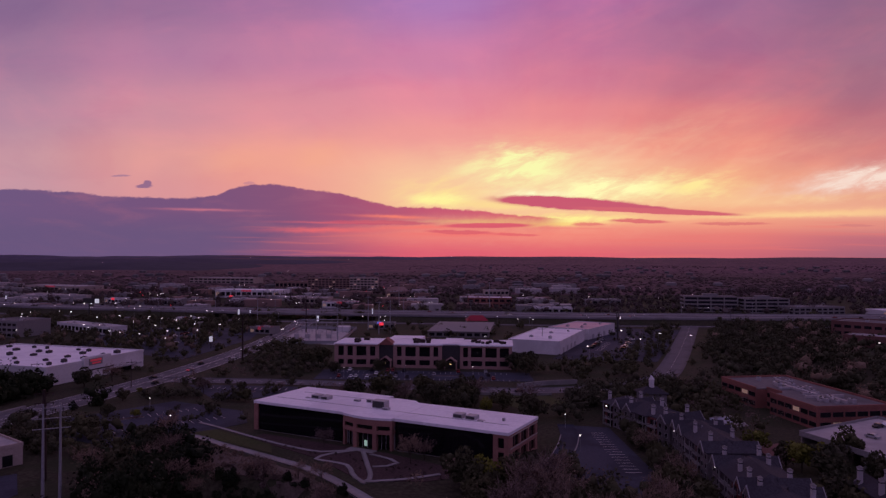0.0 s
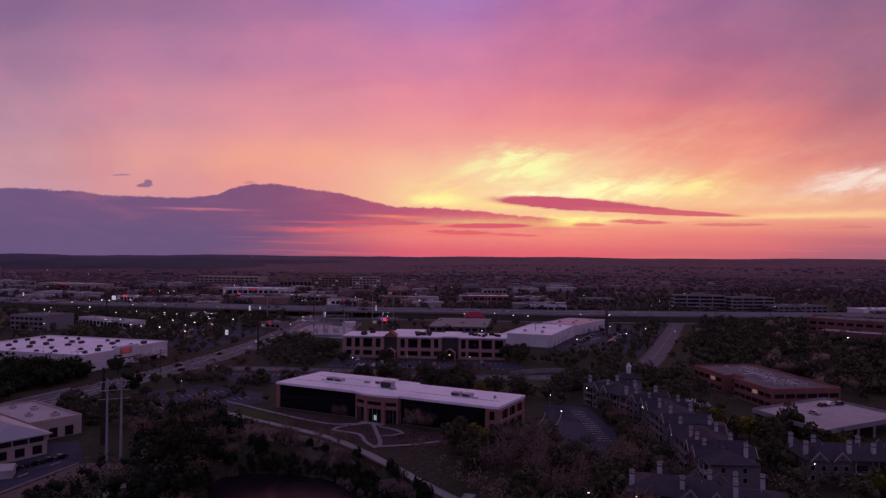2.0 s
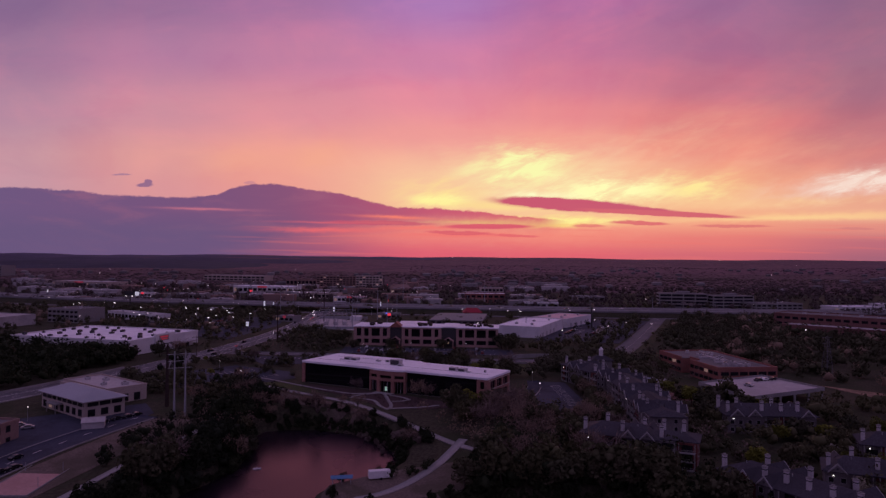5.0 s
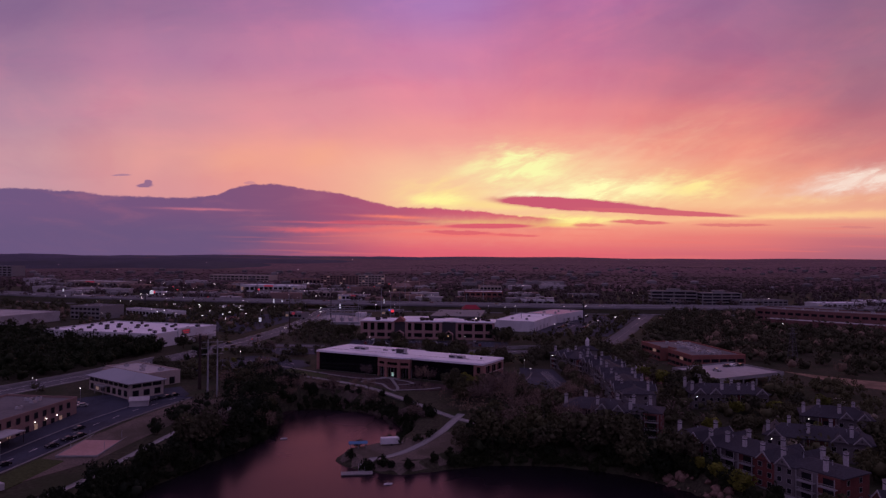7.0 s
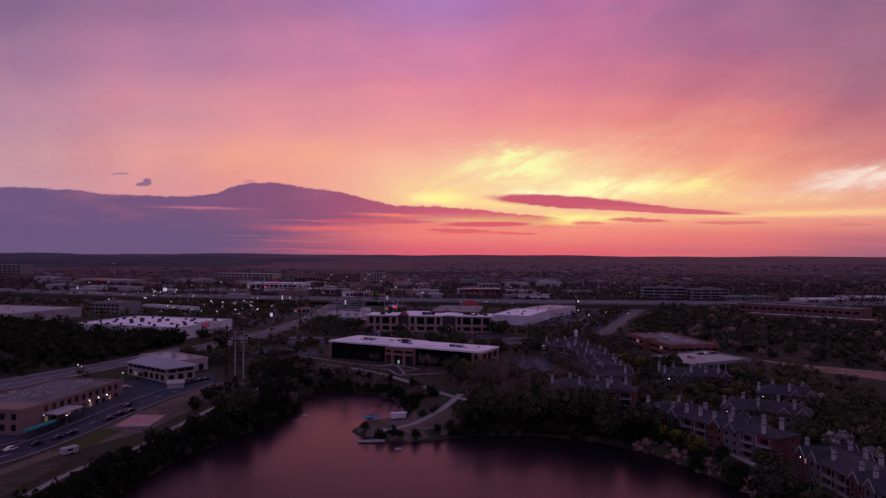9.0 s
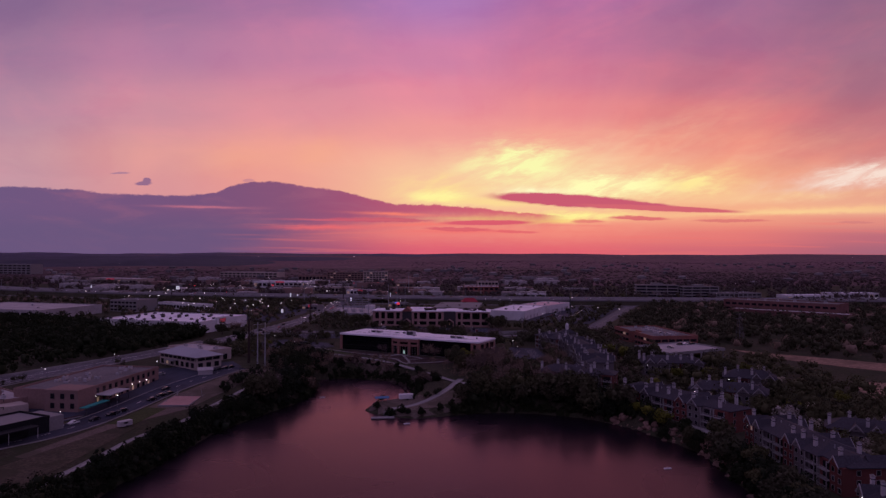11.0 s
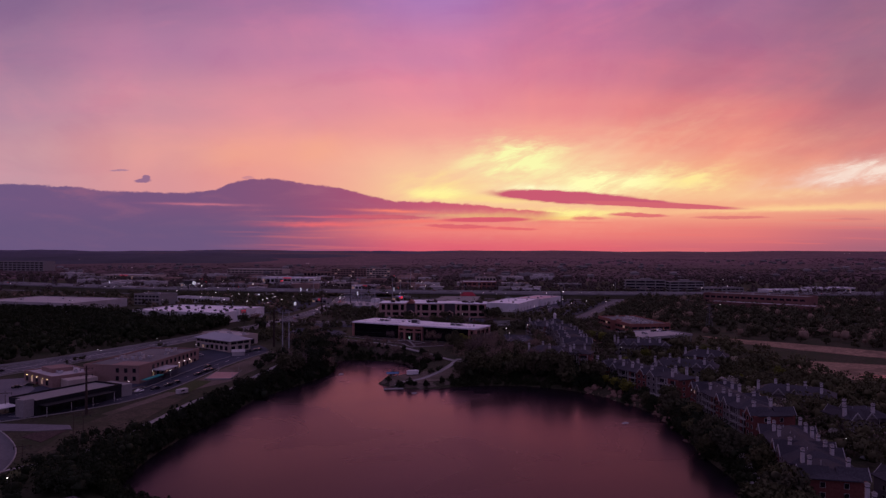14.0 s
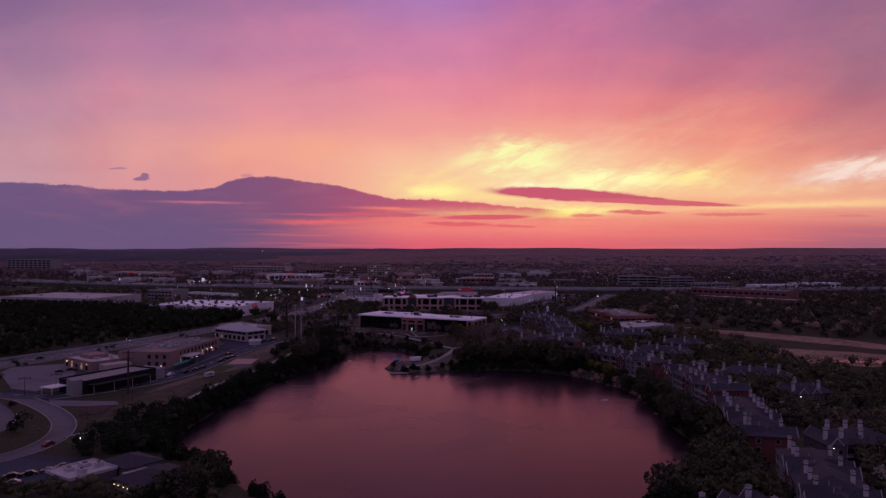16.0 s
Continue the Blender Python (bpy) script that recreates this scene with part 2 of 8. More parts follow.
bg = G.n.new("ShaderNodeBackground")
G.put(bg.inputs[0], sky)
bg.inputs[1].default_value = 1.0
wo = G.n.new("ShaderNodeOutputWorld")
G.l.new(bg.outputs[0], wo.inputs[0])

sun_data = bpy.data.lights.new("sun", "SUN")
sun_data.energy, sun_data.angle, sun_data.color = 0.15, radians(60), (1.0, 0.62, 0.45)
sun = new("sun", sun_data)
sun.matrix_basis = look((0, 0, 0), (-math.sin(radians(SUN_AZ)), -math.cos(radians(SUN_AZ)), -math.tan(radians(SUN_EL + 3))))


# ---- materials ----
def material(name, base, rough=0.8, vary=0.25, size=2.0, metal=0.0, bump=0.0, second=None, pieces=False, spec=0.5, coarse=0.06):
    """A surface with grain at one scale and stains at a larger one. size: metres of the grain; second: the stain colour."""
    mt = bpy.data.materials.new(name)
    mt.use_nodes = True
    q = Graph(mt.node_tree)
    bs = q.n["Principled BSDF"]
    geo = q.n.new("ShaderNodeNewGeometry")
    pos = geo.outputs["Position"]
    grain = q.noise(pos, 1.0 / size, 4.0, 0.6)
    stain = q.noise(pos, coarse, 3.0, 0.55, 0.4)
    lo = tuple(c * (1 - vary) for c in base) + (1,)
    hi = tuple(min(1, c * (1 + vary)) for c in base) + (1,)
    col = q.mix(q.step(grain, 0.3, 0.7), lo, hi)
    if second:
        col = q.mix(q.m("MULTIPLY", q.step(stain, 0.46, 0.64), 0.75), col, tuple(second) + (1,))
    if pieces:
        isl = geo.outputs["Random Per Island"]
        col = q.mix(0.7, col, q.mix(isl, tuple(c * 0.6 for c in base) + (1,), tuple(min(1, c * 1.35) for c in base) + (1,)))
        inf = q.n.new("ShaderNodeObjectInfo")
        col = q.mix(0.45, col, q.mix(inf.outputs["Random"], tuple(c * 0.5 for c in base) + (1,), tuple(c * s for c, s in zip(base, (1.5, 1.35, 0.8))) + (1,)))
    q.put(bs.inputs["Base Color"], col)
    q.put(bs.inputs["Roughness"], q.m("ADD", rough - 0.08, q.m("MULTIPLY", stain, 0.16), clamp=True))
    bs.inputs["Metallic"].default_value = metal
    bs.inputs["Specular IOR Level"].default_value = spec if rough < 0.6 else min(spec, 0.10)
    if bump:
        b = q.n.new("ShaderNodeBump")
        b.inputs["Strength"].default_value, b.inputs["Distance"].default_value = 0.6, bump
        q.l.new(grain, b.inputs["Height"])
        q.l.new(b.outputs[0], bs.inputs["Normal"])
    return mt


def glow(name, colour, strength):
    mt = bpy.data.materials.new(name)
    mt.use_nodes = True
    bs = mt.node_tree.nodes["Principled BSDF"]
    bs.inputs["Base Color"].default_value = (*colour, 1)
    bs.inputs["Emission Color"].default_value = (*colour, 1)
    bs.inputs["Emission Strength"].default_value = strength
    return mt


GRASS = material("dry_grass", (0.046, 0.041, 0.027), 0.95, 0.4, 1.2, second=(0.031, 0.037, 0.018), bump=0.08)
# litter of the far ground, with distance haze mixed into both base colours
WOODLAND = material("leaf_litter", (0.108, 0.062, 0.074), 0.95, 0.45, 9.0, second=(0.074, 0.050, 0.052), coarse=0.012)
HAZYLITTER = material("far_leaf_litter", (0.142, 0.074, 0.096), 0.95, 0.42, 16.0, second=(0.104, 0.058, 0.076), coarse=0.010)
DIRT = material("bare_earth", (0.26, 0.165, 0.115), 0.95, 0.3, 2.5, second=(0.13, 0.085, 0.060))
ASPHALT = material("asphalt", (0.048, 0.050, 0.074), 0.85, 0.18, 0.8, second=(0.030, 0.031, 0.045))
ROADWAY = material("worn_road", (0.125, 0.116, 0.130), 0.85, 0.15, 0.8, second=(0.095, 0.088, 0.098))
CONCRETE = material("concrete", (0.27, 0.25, 0.25), 0.85, 0.12, 0.7, second=(0.20, 0.185, 0.18))
LAWN = material("mown_lawn", (0.050, 0.058, 0.022), 0.95, 0.3, 0.8, second=(0.062, 0.056, 0.030))
PALEPAVING = material("pale_worn_paving", (0.150, 0.136, 0.156), 0.85, 0.15, 0.9, second=(0.115, 0.104, 0.120))
DRYVERGE = material("dry_verge", (0.070, 0.055, 0.040), 0.95, 0.35, 0.9, second=(0.044, 0.042, 0.025), coarse=0.12)
MOTORPAVING = material("motorway_concrete", (0.205, 0.182, 0.198), 0.85, 0.14, 1.2, second=(0.165, 0.146, 0.160))
POOLCOVER = material("pool_cover", (0.24, 0.27, 0.36), 0.5, 0.15, 0.7)
PATIO = material("brick_paving", (0.16, 0.080, 0.075), 0.9, 0.25, 0.6, second=(0.12, 0.062, 0.058))
GRAVEL = material("crushed_granite", (0.130, 0.098, 0.084), 0.95, 0.3, 0.6, second=(0.068, 0.058, 0.042))
MULCH = material("mulch_beds", (0.060, 0.038, 0.038), 0.95, 0.35, 0.7)
MEMBRANE = material("white_roof_membrane", (0.82, 0.78, 0.82), 0.7, 0.06, 1.5, second=(0.68, 0.64, 0.69))
TARROOF = material("tar_and_gravel_roof", (0.16, 0.145, 0.15), 0.9, 0.15, 1.5, second=(0.11, 0.10, 0.105))
PALEROOF = material("weathered_pale_roof", (0.42, 0.38, 0.38), 0.85, 0.1, 2.0, second=(0.33, 0.30, 0.30))
BRICK = material("red_brick", (0.27, 0.110, 0.092), 0.85, 0.18, 0.5, second=(0.21, 0.086, 0.072))
BROWNBRICK = material("brown_brick", (0.19, 0.092, 0.085), 0.85, 0.18, 0.5, second=(0.15, 0.072, 0.066))
PINKBRICK = material("pink_granite_panels", (0.31, 0.155, 0.13), 0.7, 0.12, 0.8, second=(0.25, 0.125, 0.105))
TAN = material("tan_masonry", (0.26, 0.166, 0.148), 0.85, 0.12, 0.6, second=(0.215, 0.138, 0.122))
BLACKPANEL = material("black_panels", (0.016, 0.016, 0.019), 0.65, 0.2, 0.8)
CREAM = material("cream_limestone", (0.42, 0.34, 0.30), 0.85, 0.1, 0.6, second=(0.35, 0.28, 0.25))
WHITEWALL = material("white_painted_wall", (0.66, 0.63, 0.64), 0.8, 0.06, 1.0, second=(0.55, 0.52, 0.53))
SIDING = material("pale_siding", (0.19, 0.17, 0.175), 0.8, 0.1, 0.5)
STUCCO = material("grey_stucco", (0.24, 0.22, 0.22), 0.85, 0.1, 0.8)
APTBRICK = material("dark_red_brick", (0.15, 0.052, 0.046), 0.85, 0.2, 0.5, second=(0.11, 0.040, 0.036))
# darker copy of the pale siding, with the shade in its base colour
SIDINGWALL = material("shaded_siding", (0.11, 0.098, 0.104), 0.8, 0.15, 0.5)
TRIM = material("white_trim", (0.30, 0.275, 0.285), 0.8, 0.1, 0.5)
SHINGLE = material("grey_shingles", (0.054, 0.049, 0.060), 0.9, 0.25, 0.5, second=(0.040, 0.036, 0.045))
METALROOF = material("standing_seam_metal", (0.30, 0.32, 0.36), 0.45, 0.06, 1.0, metal=0.3, second=(0.26, 0.28, 0.31))
DARKMETAL = material("dark_metal", (0.045, 0.042, 0.045), 0.5, 0.2, 0.6, metal=0.4)
STEEL = material("galvanised_steel", (0.30, 0.30, 0.32), 0.5, 0.12, 0.6, metal=0.3)
DULLSTEEL = material("dull_steel", (0.13, 0.12, 0.13), 0.6, 0.15, 0.6, metal=0.2)
RUST = material("weathering_steel", (0.045, 0.031, 0.028), 0.8, 0.2, 0.6)
GLASS = material("dark_glass", (0.006, 0.006, 0.008), 0.06, 0.2, 4.0, spec=0.35)
PANE = material("window_pane", (0.016, 0.015, 0.018), 0.08, 0.3, 2.0, spec=0.4)
UNIT = material("grey_sheet_metal", (0.40, 0.38, 0.39), 0.6, 0.12, 0.8, metal=0.2)
REDSIGN = material("red_panel", (0.30, 0.03, 0.05), 0.6, 0.1, 0.5)
PINKROOF = material("pinkish_roof_coating", (0.66, 0.44, 0.45), 0.8, 0.08, 1.5, second=(0.54, 0.36, 0.37))
SAND = material("court_sand", (0.43, 0.25, 0.23), 0.95, 0.12, 0.8, second=(0.37, 0.21, 0.19))
ROCK = material("quarry_limestone", (0.21, 0.132, 0.105), 0.9, 0.35, 0.9, second=(0.11, 0.075, 0.065), bump=0.15)
TARP = material("blue_cloth", (0.10, 0.20, 0.34), 0.8, 0.15, 0.5)
TEAL = material("teal_awning", (0.03, 0.22, 0.20), 0.7, 0.15, 0.5)
BARK = material("bark", (0.060, 0.046, 0.038), 0.95, 0.3, 0.3)
PALEBARK = material("pale_twigs", (0.19, 0.135, 0.130), 0.95, 0.25, 0.3, pieces=True)
OAKLEAF = material("oak_leaves", (0.060, 0.060, 0.036), 0.75, 0.3, 1.0, pieces=True, spec=0.2, second=(0.116, 0.080, 0.078), coarse=0.075)
CEDARLEAF = material("cedar_leaves", (0.019, 0.025, 0.014), 0.8, 0.3, 1.0, pieces=True, spec=0.2, second=(0.030, 0.031, 0.015), coarse=0.075)
SPRINGLEAF = material("spring_leaves", (0.115, 0.120, 0.026), 0.7, 0.3, 1.0, pieces=True, spec=0.2)
BLOSSOM = material("pale_blossom", (0.40, 0.36, 0.34), 0.8, 0.2, 0.6, pieces=True)
# far crowns: haze put into the base colour, mauver for the farther belt
HAZYLEAF = [material("far_oak_woods", (0.080, 0.056, 0.058), 0.9, 0.25, 30.0, spec=0.1, second=(0.062, 0.050, 0.046), coarse=0.008),
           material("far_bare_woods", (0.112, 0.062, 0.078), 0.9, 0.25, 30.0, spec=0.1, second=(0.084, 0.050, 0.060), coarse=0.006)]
# blue-grey haze painted into the hills' base colour, paler with each ridge
HAZYRIDGES = [material("ridge_woods_%d" % k, c, 0.95, 0.16, 34.0, second=tuple(v * 0.82 for v in c), coarse=0.004) for k, c in enumerate(((0.044, 0.044, 0.072), (0.058, 0.055, 0.092), (0.084, 0.072, 0.116)))]
WINTERTWIG = material("grey_brown_twigs", (0.165, 0.122, 0.114), 0.95, 0.3, 0.8, pieces=True, second=(0.090, 0.078, 0.062), coarse=0.05)
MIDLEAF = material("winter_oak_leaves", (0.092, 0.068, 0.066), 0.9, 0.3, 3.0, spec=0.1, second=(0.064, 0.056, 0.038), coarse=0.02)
PAINT = material("road_paint", (0.60, 0.57, 0.55), 0.8, 0.12, 0.5)
RUBBER = material("rubber", (0.02, 0.02, 0.02), 0.85, 0.1, 0.3)
LAMPWHITE = glow("lamp_white", (1.0, 0.88, 0.88), 3.2)
LAMPWARM = glow("lamp_warm", (1.0, 0.62, 0.30), 2.0)
AMBERLAMP = glow("lamp_amber", (1.0, 0.70, 0.25), 9.0)
LAMPRED = glow("lamp_red", (1.0, 0.05, 0.08), 0.8)
ROOMLIGHT = glow("lit_room", (1.0, 0.72, 0.45), 0.07)
SIGNWHITE = glow("lit_sign", (0.90, 0.90, 1.0), 0.4)
SIGNRED = glow("lit_red_letters", (1.0, 0.10, 0.14), 0.06)
SIGNBLUE = glow("lit_blue_sign", (0.15, 0.2, 1.0), 0.8)

WATER = bpy.data.materials.new("lake_water")
WATER.use_nodes = True
wq = Graph(WATER.node_tree)
wq.n.clear()
wgeo = wq.n.new("ShaderNodeNewGeometry")
wn = wq.noise(wgeo.outputs["Position"], 0.8, 4.0, 0.65)
calm = wq.noise(wgeo.outputs["Position"], 0.018, 3.0, 0.5, 0.8)
wbump = wq.n.new("ShaderNodeBump")
wbump.inputs["Strength"].default_value, wbump.inputs["Distance"].default_value = 0.30, 0.06
wq.l.new(wn, wbump.inputs["Height"])
deep, gloss, fres, wmix, wout = [wq.n.new(k) for k in ("ShaderNodeBsdfDiffuse", "ShaderNodeBsdfGlossy", "ShaderNodeFresnel", "ShaderNodeMixShader", "ShaderNodeOutputMaterial")]
deep.inputs[0].default_value = (0.008, 0.006, 0.010, 1)
# rosy gloss tint: extra sunset red put into the reflection's colour
gloss.inputs[0].default_value = (1.0, 0.65, 0.74, 1)
fres.inputs["IOR"].default_value = 1.172
wq.put(gloss.inputs["Roughness"], wq.m("ADD", 0.20, wq.m("MULTIPLY", wq.step(calm, 0.30, 0.75), 0.12)))
for k in (gloss, fres):
    wq.l.new(wbump.outputs[0], k.inputs["Normal"])
wq.l.new(fres.outputs[0], wmix.inputs[0])
wq.l.new(deep.outputs[0], wmix.inputs[1])
wq.l.new(gloss.outputs[0], wmix.inputs[2])
wq.l.new(wmix.outputs[0], wout.inputs[0])


# ---- building helpers ----
class Shape:
    """Faces gathered for one mesh."""

    def __init__(self):
        self.v, self.f = [], []

    def add(self, vs, fs):
        k = len(self.v)
        self.v += [tuple(p) for p in vs]
        self.f += [tuple(k + i for i in q) for q in fs]
        return self

    def box(self, x0, x1, y0, y1, z0, z1, c=0.0):
        """A box; c chamfers its upper edge."""
        if c:
            ring = [(x0, y0), (x1, y0), (x1, y1), (x0, y1)]
            small = [(x0 + c, y0 + c), (x1 - c, y0 + c), (x1 - c, y1 - c), (x0 + c, y1 - c)]
            vs = [(x, y, z0) for x, y in ring] + [(x, y, z1 - c) for x, y in ring] + [(x, y, z1) for x, y in small]
            fs = [(3, 2, 1, 0), (8, 9, 10, 11)]
            for k in (0, 4):
                fs += [(k + i, k + (i + 1) % 4, k + 4 + (i + 1) % 4, k + 4 + i) for i in range(4)]
            return self.add(vs, fs)
        vs = [(x, y, z) for z in (z0, z1) for x, y in ((x0, y0), (x1, y0), (x1, y1), (x0, y1))]
        return self.add(vs, [(3, 2, 1, 0), (4, 5, 6, 7), (0, 1, 5, 4), (1, 2, 6, 5), (2, 3, 7, 6), (3, 0, 4, 7)])

    def prism(self, poly, z0, z1):
        n = len(poly)
        vs = [(x, y, z0) for x, y in poly] + [(x, y, z1) for x, y in poly]
        return self.add(vs, [tuple(range(n))[::-1], tuple(range(n, 2 * n))] + [(i, (i + 1) % n, n + (i + 1) % n, n + i) for i in range(n)])

    def tube(self, p, q, r0, r1, n=8):
        p, q = Vector(p), Vector(q)
        m = (q - p).to_track_quat("Z", "Y").to_matrix()
        vs = []
        for c, r in ((p, r0), (q, r1)):
            vs += [c + m @ Vector((r * math.cos(a * math.tau / n), r * math.sin(a * math.tau / n), 0)) for a in range(n)]
        return self.add(vs, [tuple(range(n))[::-1], tuple(range(n, 2 * n))] + [(i, (i + 1) % n, n + (i + 1) % n, n + i) for i in range(n)])

    def hip(self, x0, x1, y0, y1, z0, z1, run, thick=0.25):
        """A hipped roof with a ridge along x; run: how far the ridge ends stand in (0: gables)."""
        ym = (y0 + y1) / 2
        vs = [(x0, y0, z0), (x1, y0, z0), (x1, y1, z0), (x0, y1, z0), (x0, y0, z0 + thick), (x1, y0, z0 + thick), (x1, y1, z0 + thick), (x0, y1, z0 + thick), (x0 + run, ym, z1), (x1 - run, ym, z1)]
        return self.add(vs, [(3, 2, 1, 0), (0, 1, 5, 4), (1, 2, 6, 5), (2, 3, 7, 6), (3, 0, 4, 7), (4, 5, 9, 8), (5, 6, 9), (6, 7, 8, 9), (7, 4, 8)])

    def mesh(self, name):
        me = bpy.data.meshes.new(name)
        me.from_pydata(self.v, [], self.f)
        bm = bmesh.new()
        bm.from_mesh(me)
        bmesh.ops.recalc_face_normals(bm, faces=bm.faces)
        bm.to_mesh(me)
        bm.free()
        return me


def part(name, shape, mat, parent, label="", at=None):
    """One mesh object under a thing or a part, in the parent's own axes."""
    me = shape if isinstance(shape, bpy.types.Mesh) else shape.mesh(name)
    if not me.materials:
        me.materials.append(mat)
    ob = new(name, me)
    ob.parent = parent
    if at is not None:
        ob.matrix_basis = at
    return tagged(ob, label) if label else ob


def thing(name, m, label, category, group="", kind=""):
    ob = new(name)
    ob.matrix_basis = m
    return tagged(ob, label, category, group, kind)


def solid(name, shape, mat, label, category, kind="", m=None, group=""):
    """A thing that is one mesh."""
    me = shape if isinstance(shape, bpy.types.Mesh) else shape.mesh(name)
    me.materials.append(mat)
    ob = new(name, me)
    if m is not None:
        ob.matrix_basis = m
    return tagged(ob, label, category, group, kind)


def smooth(a, b, v):
    q = np.clip((v - a) / (b - a), 0, 1)
    return q * q * (3 - 2 * q)


# ---- the lie of the land ----
LAKE_Z = -8.4
SHORE = [(-68, -84), (-90, -70), (-101, -45), (-102, -4), (-95, 33), (-93, 66), (-83, 98), (-68, 136), (-71, 165), (-76, 188), (-56, 194),
         (-28, 184), (-14, 148), (-20, 130), (-34, 124), (-40, 114), (-34, 104), (-16, 95), (2, 104), (23, 111), (53, 103), (71, 86), (80, 66), (88, 48),
         (88, 26), (87, 1), (86, -22), (87, -46), (82, -74), (70, -92), (54, -112), (20, -134), (-25, -132), (-52, -104)]


def rounded(poly, times=2):
    p = np.array(poly, float)
    for _ in range(times):
        q = np.roll(p, -1, 0)
        p = np.stack([0.75 * p + 0.25 * q, 0.25 * p + 0.75 * q], 1).reshape(-1, 2)
    return p


LAKE = rounded(SHORE)


def inside(x, y, poly):
    hit = np.zeros(np.shape(x), bool)
    for (ax, ay), (bx, by) in zip(poly, np.roll(poly, -1, 0)):
        c = (ay > y) != (by > y)
        hit ^= c & (x < (bx - ax) * (y - ay) / ((by - ay) if by != ay else 1e-9) + ax)
    return hit


def away(x, y, poly, closed=True):
    """Distance to a polygon's or a line's edge."""
    p = np.array(poly, float)
    d = np.full(np.shape(x), 1e9)
    q = np.roll(p, -1, 0)
    for a, b in list(zip(p, q))[:len(p) if closed else -1]:
        ab = b - a
        k = np.clip(((x - a[0]) * ab[0] + (y - a[1]) * ab[1]) / max(ab @ ab, 1e-9), 0, 1)
        d = np.minimum(d, np.hypot(x - a[0] - k * ab[0], y - a[1] - k * ab[1]))
    return d


def lie(x, y):
    """The height of the ground away from the lake."""
    x, y = np.asarray(x, float), np.asarray(y, float)
    z = -4 + 4 * smooth(60, 225, y)
    d = np.hypot(x, y - 100)
    rim = 52.0 - 24 * smooth(-0.30, -0.62, x / np.maximum(y, 300)) + 3.0 * np.sin(x / 310.0) + 2.0 * np.sin(x / 113.0 + 1.0)
    k = np.clip((d - 850) / 3500, 0, 1)
    swell = 5.0 * np.sin(x / 260 + y / 410) * np.sin(y / 330 - x / 700) * smooth(900, 1600, d)
    return z + rim * k ** 1.25 + swell * (1 - smooth(0.8, 1.0, k))


def land(x, y):
    """The height of the ground, with the quarry's banks."""
    x, y = np.asarray(x, float), np.asarray(y, float)
    z = lie(x, y)
    near = (np.abs(x) < 150) & (y > -190) & (y < 230)
    if near.any():
        xn, yn = x[near], y[near]
        d = away(xn, yn, LAKE)
        d = np.where(inside(xn, yn, LAKE), -d, d)
        spit = np.exp(-((xn + 20) ** 2 / 500 + (yn - 112) ** 2 / 500))
        bank = LAKE_Z - 0.3 + (z[near] - LAKE_Z + 0.3) * smooth(0, 5, d) * (1 - 0.55 * spit)
        z = z.copy()
        z[near] = np.where(d > 0, bank, LAKE_Z - 0.3 - 5 * smooth(0, 6, -d))
    return z


def gz(x, y):
    return float(land(np.array([x]), np.array([y]))[0])


def spread(a, b, step, far_lo, far_hi):
    mid = list(np.arange(a, b + 0.1, step))
    lo, hi = [], []
    w, p = step, a
    while p > far_lo:
        w = min(w * 1.25, 140)
        p -= w
        lo.append(p)
    w, p = step, b
    while p < far_hi:
        w = min(w * 1.25, 140)
        p += w
        hi.append(p)
    return np.array(lo[::-1] + mid + hi)


def quick_mesh(name, co, faces):
    """A mesh straight from arrays; all faces have the same number of corners."""
    me = bpy.data.meshes.new(name)
    n, k = faces.shape
    me.vertices.add(len(co))
    me.vertices.foreach_set("co", np.ascontiguousarray(co, dtype=np.float32).ravel())
    me.loops.add(n * k)
    me.loops.foreach_set("vertex_index", faces.astype(np.int32).ravel())
    me.polygons.add(n)
    me.polygons.foreach_set("loop_start", np.arange(0, n * k, k, dtype=np.int32))
    me.polygons.foreach_set("loop_total", np.full(n, k, np.int32))
    me.update(calc_edges=True)
    me.validate()
    return me


gx, gy = spread(-240, 260, 4, -4300, 4300), spread(-240, 420, 4, -1500, 4500)
X, Y = np.meshgrid(gx, gy)
Z = land(X, Y)
idx = np.arange(X.size).reshape(X.shape)
quads = np.stack([idx[:-1, :-1], idx[:-1, 1:], idx[1:, 1:], idx[1:, :-1]], -1).reshape(-1, 4)
ground_mesh = quick_mesh("ground", np.stack([X.ravel(), Y.ravel(), Z.ravel()], 1), quads)
ground_mesh.polygons.foreach_set("use_smooth", np.ones(len(quads), bool))
ground = solid("ground", ground_mesh, GRASS, "dry winter grass and leaf litter over rolling land", "ground", "structure")
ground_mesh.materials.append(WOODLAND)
ground_mesh.materials.append(HAZYLITTER)
# paler, mauver ground in two steps by distance, in place of haze
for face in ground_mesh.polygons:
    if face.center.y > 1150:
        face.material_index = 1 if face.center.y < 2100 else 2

water = Shape()
water.v = [(-112, -144, LAKE_Z), (104, -144, LAKE_Z), (104, 204, LAKE_Z), (-112, 204, LAKE_Z)]
water.f = [(0, 1, 2, 3)]
solid("water", water, WATER, "calm dark quarry lake mirroring the sunset", "water", "structure")


PAVED_LINES, PAVED_AREAS, LAID, DRAWN = [], [], [], {}


